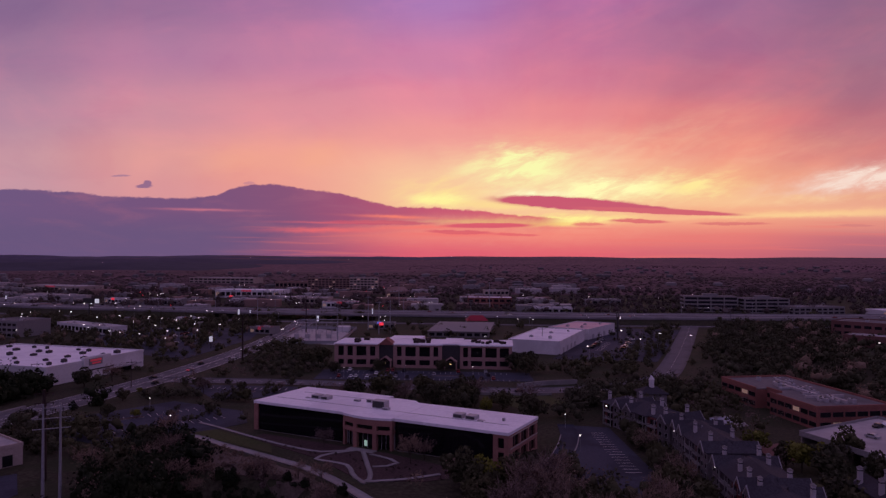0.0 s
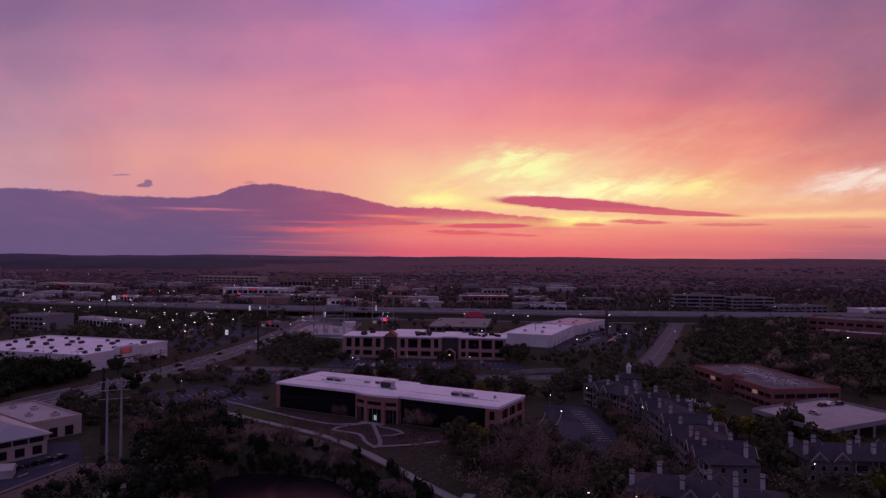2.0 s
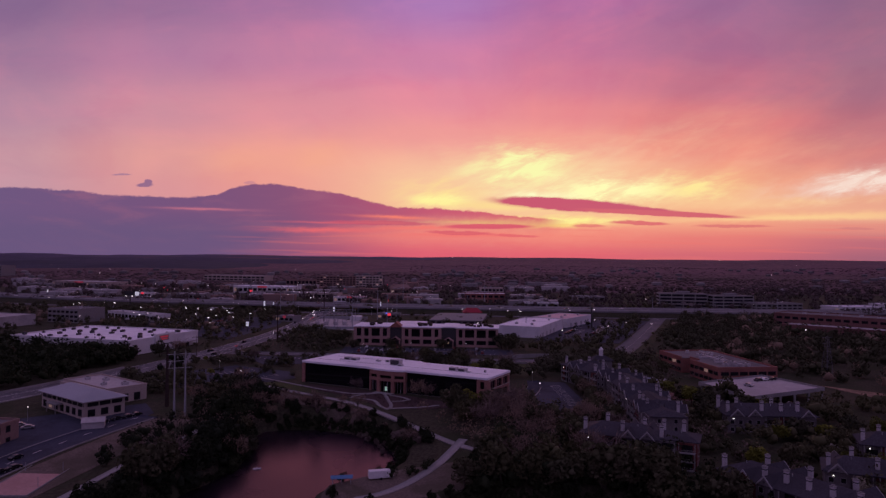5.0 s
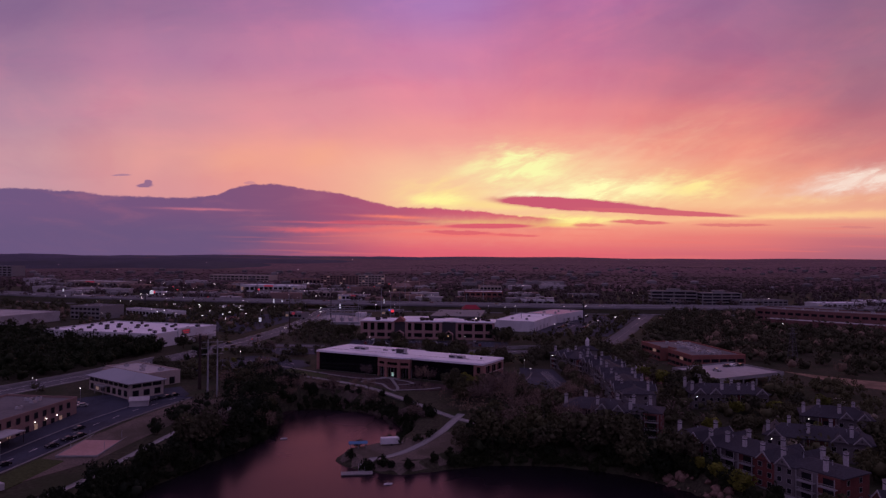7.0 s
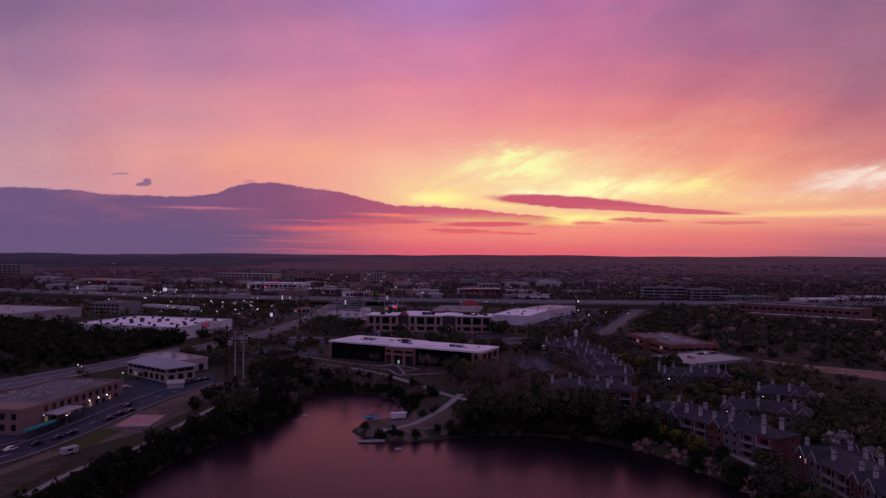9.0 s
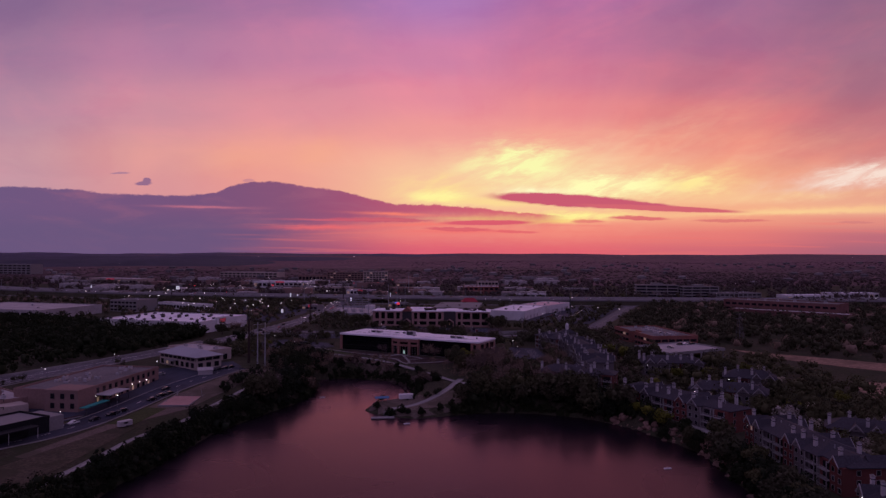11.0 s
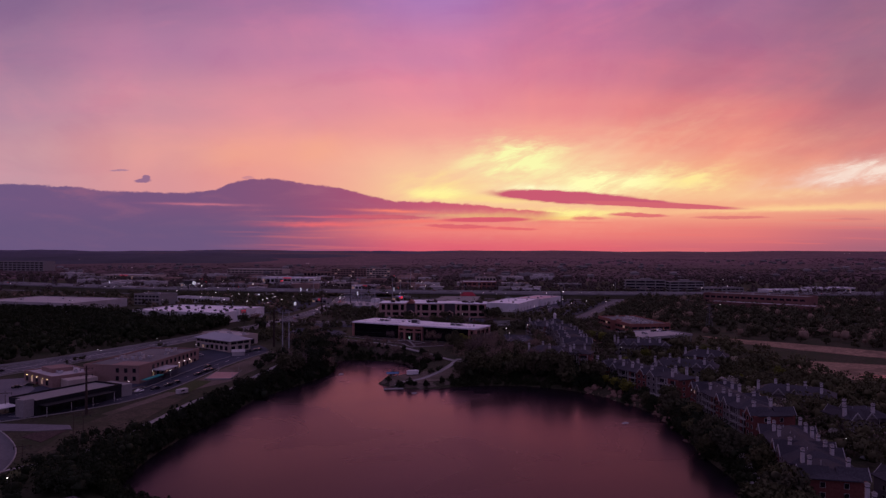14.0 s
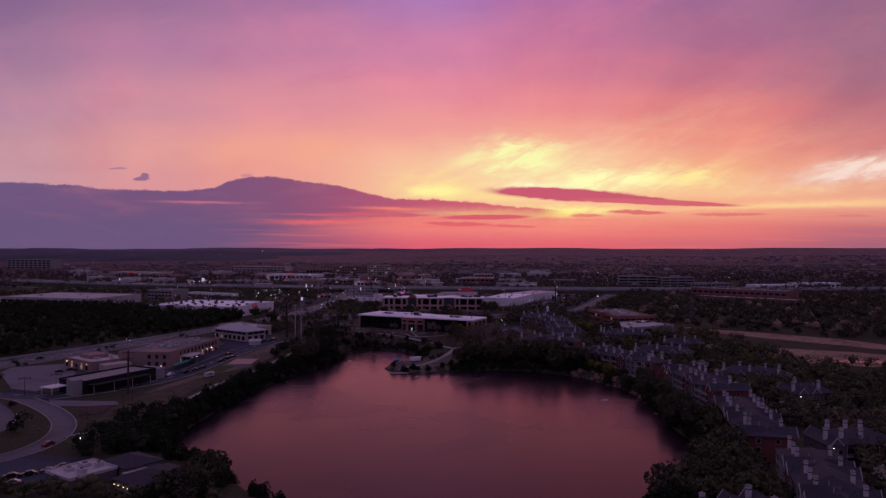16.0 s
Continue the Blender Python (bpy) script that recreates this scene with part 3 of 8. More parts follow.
def ribbon(name, line, width, mat, label, category="road", lift=0.10, thick=0.0, follow=True, z=None):
    """A strip of paving along a line, lying on the ground."""
    PAVED_LINES.append((line, width / 2))
    lift += 0.012 * len(PAVED_LINES)
    p = np.array(line, float)
    for _ in range(2):
        q = np.stack([0.75 * p[:-1] + 0.25 * p[1:], 0.25 * p[:-1] + 0.75 * p[1:]], 1).reshape(-1, 2)
        p = np.vstack([p[:1], q, p[-1:]])
    s = np.r_[0, np.cumsum(np.hypot(*np.diff(p, axis=0).T))]
    n = max(2, int(s[-1] / 3.5))
    u = np.linspace(0, s[-1], n)
    p = np.stack([np.interp(u, s, p[:, 0]), np.interp(u, s, p[:, 1])], 1)
    tang = np.gradient(p, axis=0)
    tang /= np.hypot(*tang.T)[:, None]
    side = np.stack([-tang[:, 1], tang[:, 0]], 1)
    k = max(2, int(width / 3.5) + 1)
    offs = np.linspace(-width / 2, width / 2, k)
    co = p[:, None, :] + side[:, None, :] * offs[None, :, None]
    zz = land(co[..., 0], co[..., 1]) + lift if z is None else np.full(co.shape[:2], z)
    co = np.concatenate([co, zz[..., None]], -1)
    i = np.arange(n * k).reshape(n, k)
    f = np.stack([i[:-1, :-1], i[1:, :-1], i[1:, 1:], i[:-1, 1:]], -1).reshape(-1, 4)
    v = co.reshape(-1, 3)
    # a skirt gives the strip its thickness
    rim = np.concatenate([i[0], i[1:, -1], i[-1, -2::-1], i[-2:0:-1, 0]])
    low = v[rim] - np.array([0, 0, 0.5])
    j = np.arange(len(rim))
    sk = np.stack([rim, len(v) + j, len(v) + (j + 1) % len(rim), np.roll(rim, -1)], -1)
    me = quick_mesh(name, np.vstack([v, low]), np.vstack([f, sk]))
    DRAWN[name] = (p, side, lift)
    return solid(name, me, mat, label, category, "structure")


def lane_marks(road, offs, dash=0, width=0.28):
    """Painted lines along a road: whole, or dashes that many rows long with gaps twice as long."""
    p, side, lift = DRAWN[road]
    for o in offs:
        sh = Shape()
        for i in range(len(p) - 1):
            if dash and i % (3 * dash) >= dash:
                continue
            q = [p[i] + side[i] * (o - width / 2), p[i] + side[i] * (o + width / 2), p[i + 1] + side[i + 1] * (o + width / 2), p[i + 1] + side[i + 1] * (o - width / 2)]
            sh.add([(a, b, gz(a, b) + lift + 0.05) for a, b in q], [(0, 1, 2, 3)])
        part("lane_line", sh, PAINT, bpy.data.objects[road])


def patch(name, poly, mat, label, category="pavement", lift=0.08, step=4.0):
    """A paved or bare area over the ground, bounded by a polygon."""
    if category in ("parking lot", "field", "yard", "terrace"):
        PAVED_AREAS.append(poly)
    LAID.append(name)
    lift += 0.004 * len(LAID)
    p = np.array(poly, float)
    lo, hi = p.min(0), p.max(0)
    nx, ny = max(2, int((hi[0] - lo[0]) / step) + 1), max(2, int((hi[1] - lo[1]) / step) + 1)
    bm = bmesh.new()
    fc = bm.faces.new([bm.verts.new((x, y, 0)) for x, y in p])
    for axis, n in ((0, nx), (1, ny)):
        for c in np.linspace(lo[axis], hi[axis], n)[1:-1]:
            co, no = [0, 0, 0], [0, 0, 0]
            co[axis], no[axis] = c, 1
            bmesh.ops.bisect_plane(bm, geom=bm.verts[:] + bm.edges[:] + bm.faces[:], plane_co=co, plane_no=no)
    ext = bmesh.ops.extrude_edge_only(bm, edges=[e for e in bm.edges if e.is_boundary])
    lowv = [g for g in ext["geom"] if isinstance(g, bmesh.types.BMVert)]
    lowset = set(lowv)
    for v in bm.verts:
        v.co.z = gz(v.co.x, v.co.y) + (lift if v not in lowset else -0.4)
    bmesh.ops.recalc_face_normals(bm, faces=bm.faces)
    me = bpy.data.meshes.new(name)
    bm.to_mesh(me)
    bm.free()
    return solid(name, me, mat, label, category, "structure")


# ---- roads, lots and paths ----
ribbon("road_1", [(-310, 0), (-264, 76), (-232, 127), (-205, 173), (-183, 222), (-163, 282), (-150, 335), (-142, 380), (-135, 440), (-131, 520), (-136, 640), (-142, 760), (-150, 1000)], 19, ROADWAY, "wide grey asphalt avenue running beside the woods")
ribbon("road_2", [(-150, 352), (-68, 347), (25, 325), (62, 333), (100, 352), (124, 402), (226, 677)], 14, ROADWAY, "grey asphalt street behind the black glass office")
ribbon("road_3", [(-210, 20), (-185, 8), (-166, -8), (-148, -28), (-139, -45), (-135, -62), (-139, -80), (-160, -100), (-200, -120)], 8, ROADWAY, "curving grey access road with pale kerbs")
ribbon("road_4", [(-200, 4), (-176, -20), (-162, -45), (-170, -85), (-200, -105)], 8, ROADWAY, "curved grey slip road beside a grass verge")
ribbon("road_5", [(-205, 20), (-178, 12), (-160, 28), (-143, 52), (-137, 85), (-132, 130), (-124, 158), (-116, 180)], 13, ASPHALT, "dark asphalt drive and parking lane beside the shops")
ribbon("frontage_road_1", [(-900, 880), (-500, 738), (-160, 660), (0, 644), (130, 632), (400, 630), (900, 655)], 11, ROADWAY, "grey frontage road along the motorway")
ribbon("frontage_road_2", [(-900, 1020), (-500, 836), (-160, 752), (0, 736), (130, 712), (400, 706), (900, 745)], 11, ROADWAY, "grey frontage road beyond the motorway")
ribbon("trail_1", [(-96, 246), (-85, 240), (-78, 233), (-56, 217), (-39, 204), (-19, 178), (0, 150), (13, 139), (40, 124), (62, 112), (84, 92), (93, 68), (98, 45), (99, 20), (97, -10), (92, -40), (84, -70)], 3.2, CONCRETE, "pale crushed-stone lakeside trail", "path", lift=0.14)
ribbon("trail_2", [(5, 154), (1, 141), (-3, 130), (-12, 117), (-22, 107), (-28, 103)], 3.2, CONCRETE, "pale path leading down to the dock", "path", lift=0.16)
ribbon("trail_3", [(-84, 178), (-92, 145), (-96, 133), (-102, 93), (-104, 68), (-112, 48), (-113, 20), (-116, -10), (-116, -40)], 2.6, CONCRETE, "pale concrete lakeside path with a low edge", "path", lift=0.14)

patch("lawn_4", [(16, 316), (42, 316), (50, 296), (26, 290), (20, 300)], LAWN, "square lawn below the street", "yard", lift=0.05)
lane_marks("road_1", (-9.0, 9.0))
lane_marks("road_1", (-0.35, 0.35), width=0.22)
lane_marks("road_1", (-4.6, 4.6), 1)
lane_marks("road_2", (0.0,), 1)
lane_marks("road_5", (0.0,), 1)
for k in ("frontage_road_1", "frontage_road_2"):
    lane_marks(k, (0.0,), 1)

patch("parking_lot_1", [(-150, 262), (-118, 300), (-84, 282), (-76, 262), (-108, 226), (-130, 238)], ASPHALT, "dark asphalt parking lot with planted islands", "parking lot")
patch("parking_lot_2", [(-126, 338), (-60, 334), (-58, 312), (-104, 306)], ASPHALT, "dark asphalt parking lot behind the office", "parking lot")
patch("parking_lot_3", [(-70, 386), (40, 378), (40, 352), (-70, 356)], ASPHALT, "dark asphalt parking lot before the brick offices", "parking lot")
patch("parking_lot_4", [(-178, 160), (-124, 200), (-114, 184), (-128, 132), (-150, 70), (-170, 30), (-205, 30), (-200, 70), (-190, 110)], ASPHALT, "dark asphalt lot round the lakeside shops", "parking lot")
patch("parking_lot_5", [(-262, 480), (-160, 420), (-148, 520), (-160, 600), (-280, 600)], ASPHALT, "dark asphalt lot beside the superstore", "parking lot")
patch("parking_lot_6", [(60, 430), (120, 420), (190, 600), (130, 620)], ASPHALT, "dark asphalt lot beside the warehouse", "parking lot")
patch("parking_lot_7", [(38, 262), (56, 258), (58, 190), (46, 178), (34, 200)], ASPHALT, "dark asphalt lane with pale parking lines", "parking lot")
patch("parking_lot_8", [(-150, -72), (-112, -78), (-100, -96), (-150, -112)], ASPHALT, "dark asphalt lot beside the lakeside house", "parking lot")
patch("gravel_yard", [(-125, 507), (-78, 490), (-80, 566), (-128, 612)], PALEROOF, "pale gravel substation yard", "yard")
patch("lawn_1", [(-102, 228), (-90, 248), (-85, 252), (-60, 233), (-57, 222), (-80, 238), (-92, 240)], LAWN, "strip of dull green lawn", "lawn", lift=0.05)
patch("bare_field", [(180, 258), (200, 238), (232, 214), (268, 184), (292, 150), (276, 142), (250, 164), (218, 190), (192, 218)], DIRT, "bare brown earth field", "field", lift=0.06)
patch("bare_bank", [(192, 136), (206, 152), (244, 140), (290, 112), (300, 86), (250, 88), (205, 100), (190, 118)], DIRT, "bare brown earth round a small pond", "field", lift=0.05)
solid("pond", Shape().prism([(208, 124), (242, 114), (256, 98), (214, 106)], gz(228, 110) - 0.3, gz(228, 110) + 0.2), WATER, "small still pond mirroring the sky", "water", "structure")
patch("dirt_strip", [(-110, 176), (-96, 176), (-104, 128), (-110, 92), (-124, 66), (-134, 20), (-140, 22), (-130, 70), (-126, 110), (-118, 150)], GRAVEL, "strip of bare gravelly ground above the shore", "ground", lift=0.05)
patch("planting_bed", [(-68, 239), (-42, 217), (-26, 196), (-8, 196), (8, 202), (-20, 222), (-66, 246)], MULCH, "dark mulch beds before the glass office", "planting bed", lift=0.07)
patch("pool_terrace", [(90, 272), (110, 280), (108, 262), (96, 258)], CONCRETE, "pale pool terrace among the apartments", "terrace")
solid("pool_water", Shape().prism([(95, 272), (106, 276), (105, 267), (98, 264)], gz(100, 270), gz(100, 270) + 0.3), POOLCOVER, "covered swimming pool", "water", "structure")
GARDEN = [
    [(-94, 262), (-86.5, 256.5), (-69.9, 242.4), (-55.9, 231.2), (-42.5, 222.9), (-38.8, 224.3), (-30.8, 225.8)],
    [(-30.8, 225.8), (-39.9, 221.0), (-43.5, 215.4), (-36.9, 213.2), (-31.1, 210.4), (-28.9, 200.6), (-25.3, 195.2)],
    [(-29.0, 225.5), (-25.8, 210.6), (-22.9, 198.2), (-25.2, 193.7)],
    [(-26.0, 221.0), (-24.5, 220.2), (-16.8, 213.7), (-17.3, 209.6), (-24.0, 208.3)],
    [(-24.7, 195.2), (-12.7, 197.5), (-4, 202)],
]
ribbon("drive", [(41, 262), (40, 246), (37, 232), (31, 214), (23, 204)], 6, ASPHALT, "curved dark service drive beside the office")
for k, line in enumerate(GARDEN):
    ribbon("garden_path_%d" % (k + 1), line, 1.5, CONCRETE, "pale winding concrete garden path", "path", lift=0.1)

patch("parking_lot_10", [(-236, 72), (-240, 88), (-216, 98), (-196, 72), (-188, 40), (-190, 25), (-205, 31)], PALEPAVING, "pale worn parking lot before the restaurant", "parking lot")
patch("apron", [(-173, 6), (-143, 4), (-139, -2), (-150, -5), (-166, -5)], PALEPAVING, "pale concrete apron beside the drive")
patch("planting_bed_2", [(-151, -13), (-149, -6), (-140, -3.5), (-140, -20)], MULCH, "dark planted bed by the apron", "planting bed")
patch("verge", [(-138, 12), (-126, 60), (-118, 62), (-119, 10), (-124, -20), (-134, -34), (-138, -12)], DRYVERGE, "rough brown verge above the lakeside path", "ground", lift=0.04)
patch("lawn_2", [(-132, -40), (-124, -30), (-122, -46), (-128, -62), (-131, -60)], LAWN, "small green lawn in the bend of the road", "lawn", lift=0.05)
patch("lawn_3", [(-131, 66), (-121, 66), (-119, 92), (-128, 94)], LAWN, "green lawn beside the sand court", "lawn", lift=0.07)
patch("quarry_slope", [(-84, 232), (-62, 216), (-44, 203), (-27, 182), (-12, 160), (-18, 154), (-34, 182), (-56, 199), (-78, 206)], GRAVEL, "pinkish bare slope of the old quarry", "ground", lift=0.05)
patch("spit_ground", [(-37, 112), (-33, 105), (-16, 97), (2, 106), (10, 120), (4, 132), (-14, 128), (-24, 124)], GRAVEL, "bare gravelly ground on the spit", "ground", lift=0.05)
patch("patio", [(98, 234), (109, 238), (112, 231), (104.5, 217.6), (97, 217)], PATIO, "red brick patio among the apartments", "terrace")
ribbon("trail_4", [(-134, -54), (-129, -47), (-123.5, -43.5), (-119, -30), (-116.5, -24)], 1.8, CONCRETE, "narrow pale path joining road and lakeside path", "path", lift=0.14)

# sand court with its net
court = thing("volleyball_court", pose(-118, 110, gz(-118, 110), 0, 0, 93), "pink sand volleyball court with timber edging and net posts", "sports court")
part("sand", Shape().box(-14.5, 14.5, -6.2, 6.2, -0.2, 0.25), SAND, court)
for y0, y1 in ((-6.5, -6.2), (6.2, 6.5)):
    part("edging", Shape().box(-14.8, 14.8, y0, y1, -0.2, 0.4), CONCRETE, court)
for x in (-14.8, 14.5):
    part("edging", Shape().box(x, x + 0.3, -6.2, 6.2, -0.2, 0.4), CONCRETE, court)
for x in (-7, 7):
    for y in (-5.4, 5.4):
        part("post", Shape().tube((x, y, 0.2), (x, y, 2.9), 0.09, 0.07), STEEL, court)


# ---- buildings ----
def roof_units(parent, spots, z, seed=1, mat=UNIT):
    rnd = random.Random(seed)
    for x, y in spots:
        w, d, h = rnd.uniform(1.4, 3.4), rnd.uniform(1.2, 2.4), rnd.uniform(0.9, 1.7)
        u = part("rooftop_unit", Shape().box(x - w / 2, x + w / 2, y - d / 2, y + d / 2, z, z + h, 0.08), mat, parent)
        part("fan", Shape().tube((x, y, z + h), (x, y, z + h + 0.25), min(w, d) * 0.34, min(w, d) * 0.3, 10), DARKMETAL, u)


def parapet(x0, x1, y0, y1, z0, z1, w=0.45):
    return Shape().box(x0, x1, y0, y0 + w, z0, z1).box(x0, x1, y1 - w, y1, z0, z1).box(x0, x0 + w, y0 + w, y1 - w, z0, z1).box(x1 - w, x1, y0 + w, y1 - w, z0, z1)


def wall_window(parent, x, z, w, h, y=0.0, face=-1, lit=False, frame_mat=None):
    """A window set in a wall that faces -y (face -1), +y (1), or -x / +x (face -2 / 2; then y and x change places)."""
    fr, gl = Shape(), Shape()
    b = 0.09
    rails = [(x, x + w, z, z + b), (x, x + w, z + h - b, z + h), (x, x + b, z + b, z + h - b), (x + w - b, x + w, z + b, z + h - b)]
    s = -1 if face < 0 else 1
    lo, hi = sorted((y, y + s * 0.10))
    g0, g1 = sorted((y, y + s * 0.04))
    for a0, a1, c0, c1 in rails:
        fr.box(a0, a1, lo, hi, c0, c1) if abs(face) == 1 else fr.box(lo, hi, a0, a1, c0, c1)
    gl.box(x + b, x + w - b, g0, g1, z + b, z + h - b) if abs(face) == 1 else gl.box(g0, g1, x + b, x + w - b, z + b, z + h - b)
    win = part("window", fr, frame_mat or DARKMETAL, parent)
    part("pane", gl, ROOMLIGHT if lit else PANE, win)
    return win


# the black glass office by the lake
ang = math.degrees(math.atan2(-44.5, 86.7))
office = thing("office_building", pose(-70.9, 252.8, 0, 0, 0, ang), "long black glass office with pink granite ends and white roof", "office building")
LF, DP, RH = 97.4, 24.5, 10.3
part("core", Shape().box(0.8, LF - 1.2, 0.9, DP + 3, -0.5, RH - 0.9), STUCCO, office)
# curtain wall: two floors of black panels
for a, b in ((1.4, 38.6), (58.4, 92.6)):
    n = 12
    w = (b - a) / n
    for i in range(n):
        for z0, z1 in ((0.1, 3.1), (3.15, 6.1), (6.15, 9.3)):
            part("pane", Shape().box(a + i * w + 0.03, a + (i + 1) * w - 0.03, 0.45, 0.9, z0, z1), GLASS, office)
    part("sill", Shape().box(a, b, 0.40, 0.9, -0.4, 0.1), STUCCO, office)
# roof slabs of the two wings, the middle one curved
part("roof", Shape().box(-0.4, 39.4, -0.2, DP + 5.5, RH - 0.95, RH, 0.12), MEMBRANE, office, "white membrane roof")
part("roof", Shape().box(58.2, LF + 0.3, -0.2, DP, RH - 0.95, RH, 0.12), MEMBRANE, office, "white membrane roof")
arc = [(39.4 + 18.8 * k / 10, -1.6 - 1.8 * math.sin(math.pi * k / 10)) for k in range(11)]
part("roof", Shape().prism(arc + [(58.2, DP - 0.5), (53.5, DP - 0.5), (51, DP + 2.2), (43, DP + 2.6), (39.4, DP + 1)], RH - 0.7, RH + 0.06), MEMBRANE, office, "white membrane roof with a curved front")
part("entrance_canopy", Shape().prism([(x, y + 0.25) for x, y in arc] + [(58.2, 2), (39.4, 2)], RH - 2.6, RH - 0.7), PINKBRICK, office, "curved pink granite fascia")
part("fascia_band", Shape().prism([(x, y + 0.1) for x, y in arc] + [(58.2, 1.4), (39.4, 1.4)], 5.1, 6.3), PINKBRICK, office)
for k in (0, 3, 7, 10):
    x, y = arc[k]
    part("pier", Shape().box(x - 0.75 if k else x, x + 0.75 if k < 10 else x, y + 0.2, y + 1.5, -0.4, RH - 2.6), PINKBRICK, office)
for (k0, k1) in ((0, 3), (3, 7), (7, 10)):
    (xa, ya), (xb, yb) = arc[k0], arc[k1]
    part("pane", Shape().prism([(xa + 0.7, ya + 1.1), (xb - 0.7, yb + 1.1), (xb - 0.7, yb + 1.4), (xa + 0.7, ya + 1.4)], 6.3, RH - 2.6), GLASS, office)
    ent = part("entrance", Shape().prism([(xa + 0.7, ya + 2.2), (xb - 0.7, yb + 2.2), (xb - 0.7, yb + 2.6), (xa + 0.7, ya + 2.6)], 0, 5.1), GLASS, office)
    for j in range(1, 4):
        f = j / 4
        part("mullion", Shape().box(xa + (xb - xa) * f - 0.06, xa + (xb - xa) * f + 0.06, ya + (yb - ya) * f + 2.0, ya + (yb - ya) * f + 2.25, 0, 5.1), UNIT, ent)
part("lit_lobby", Shape().box(47.5, 48.7, -1.0, -0.95, 0.4, 2.3), glow("lobby_light", (0.5, 0.75, 0.62), 0.35), office)
# granite ends
for x0, x1 in ((-0.3, 1.4), (92.6, 94.1), (96.1, LF)):
    part("pier", Shape().box(x0, x1, -0.1, 1.6, -0.4, RH - 0.95), PINKBRICK, office)
for z0, z1 in ((-0.4, 0.7), (4.2, 5.4), (8.4, RH - 0.95)):
    part("spandrel", Shape().box(94.1, 96.1, 0.0, 1.5, z0, z1), PINKBRICK, office)
part("pane", Shape().box(94.1, 96.1, 0.5, 1.2, 0.7, 8.4), GLASS, office)
for y0, y1 in ((1.6, 3.6), (9.0, 10.4), (15.8, 17.2), (22.6, DP - 0.2)):
    part("pier", Shape().box(LF - 1.2, LF, y0, y1, -0.4, RH - 0.95), PINKBRICK, office)
for z0, z1 in ((-0.4, 0.5), (3.7, 4.9), (8.5, RH - 0.95)):
    part("spandrel", Shape().box(LF - 1.15, LF - 0.05, 1.6, DP - 0.2, z0, z1), PINKBRICK, office)
for y0, y1 in ((3.6, 9.0), (10.4, 15.8), (17.2, 22.6)):
    for z0, z1 in ((0.5, 3.7), (4.9, 8.5)):
        part("pane", Shape().box(LF - 1.1, LF - 0.6, y0, y1, z0, z1), GLASS, office)
        part("mullion", Shape().box(LF - 0.62, LF - 0.5, (y0 + y1) / 2 - 0.08, (y0 + y1) / 2 + 0.08, z0, z1), PINKBRICK, office)
for z in (4.85, 8.45):
    part("trim", Shape().box(LF, LF + 0.12, 1.6, DP - 0.2, z, z + 0.35), CREAM, office)
for x, y, w, d, h in ((17, 14, 3.4, 3.0, 1.3), (21, 14, 3.0, 3.2, 1.2), (46, 11, 5.0, 3.0, 2.6), (49.5, 9, 2.4, 1.6, 0.8), (76, 11, 3.4, 3.0, 1.4), (80.5, 11, 3.4, 3.2, 1.3), (33, 16, 2.4, 1.2, 0.7), (38, 16.5, 2.2, 1.2, 1.1), (84, 10, 2.2, 1.6, 0.25), (90.5, 13, 0.8, 0.8, 1.0), (14, 12.5, 2, 1.0, 0.3)):
    u = part("rooftop_unit", Shape().box(x - w / 2, x + w / 2, y - d / 2, y + d / 2, RH, RH + h, 0.08), UNIT, office, "grey rooftop air unit")
    if h > 0.6:
        part("grille", Shape().box(x - w / 2 + 0.3, x + w / 2 - 0.3, y - d / 2 - 0.05, y - d / 2, RH + 0.25, RH + h - 0.25), DARKMETAL, u)
part("kerb_line", Shape().box(3, 94, 8.4, 8.75, RH, RH + 0.08).box(6, 36, 20.5, 20.8, RH, RH + 0.08), UNIT, office)
part("steps", Shape().box(44, 54, -6.5, -3.2, -0.3, 0.16).box(43, 55, -9.0, -6.5, -0.3, 0.1), CONCRETE, office)

# the brick and granite offices across the street
ang2 = math.degrees(math.atan2(-8, 98))
GRANITE = material("pale_pink_granite", (0.36, 0.22, 0.20), 0.75, 0.12, 0.8, second=(0.30, 0.18, 0.165))
off2 = thing("office_building", pose(-66, 396, gz(-20, 392), 0, 0, ang2), "two-storey pink granite office with dark windows and white roof", "office building")
W2, H2 = 98.3, 13.2
part("core", Shape().box(0.8, W2 - 0.8, 0.9, 24, -0.5, H2 - 0.8), DARKMETAL, off2)
for x0, x1, y0, widths in ((0, 25, 0, (3.2, 3.0, 5.6, 3.0)), (33, 60, 0, (2.6, 5.8, 5.8, 2.6)), (70, W2, 0, (2.6, 6.2, 6.2, 5.0))):
    gap2 = (x1 - x0 - sum(widths)) / (len(widths) + 1)
    xx = x0
    for i in range(len(widths) + 1):
        part("pier", Shape().box(xx, xx + gap2, y0, y0 + 1.2, -0.4, H2 - 0.7), GRANITE, off2)
        if i < len(widths):
            for z0, z1 in ((1.6, 4.4), (6.4, 11.6)):
                part("pane", Shape().box(xx + gap2, xx + gap2 + widths[i], y0 + 0.5, y0 + 0.9, z0, z1), GLASS, off2)
            xx += gap2 + widths[i]
    for z0, z1 in ((-0.4, 1.6), (4.4, 6.4), (11.6, H2 - 0.7)):
        part("spandrel", Shape().box(x0 + 0.02, x1 - 0.02, y0 + 0.1, y0 + 1.1, z0, z1), GRANITE, off2)
    part("roof", Shape().box(x0 - 0.4, x1 + 0.4, y0 - 0.4, 25, H2 - 0.7, H2, 0.12), MEMBRANE, off2, "white membrane roof")
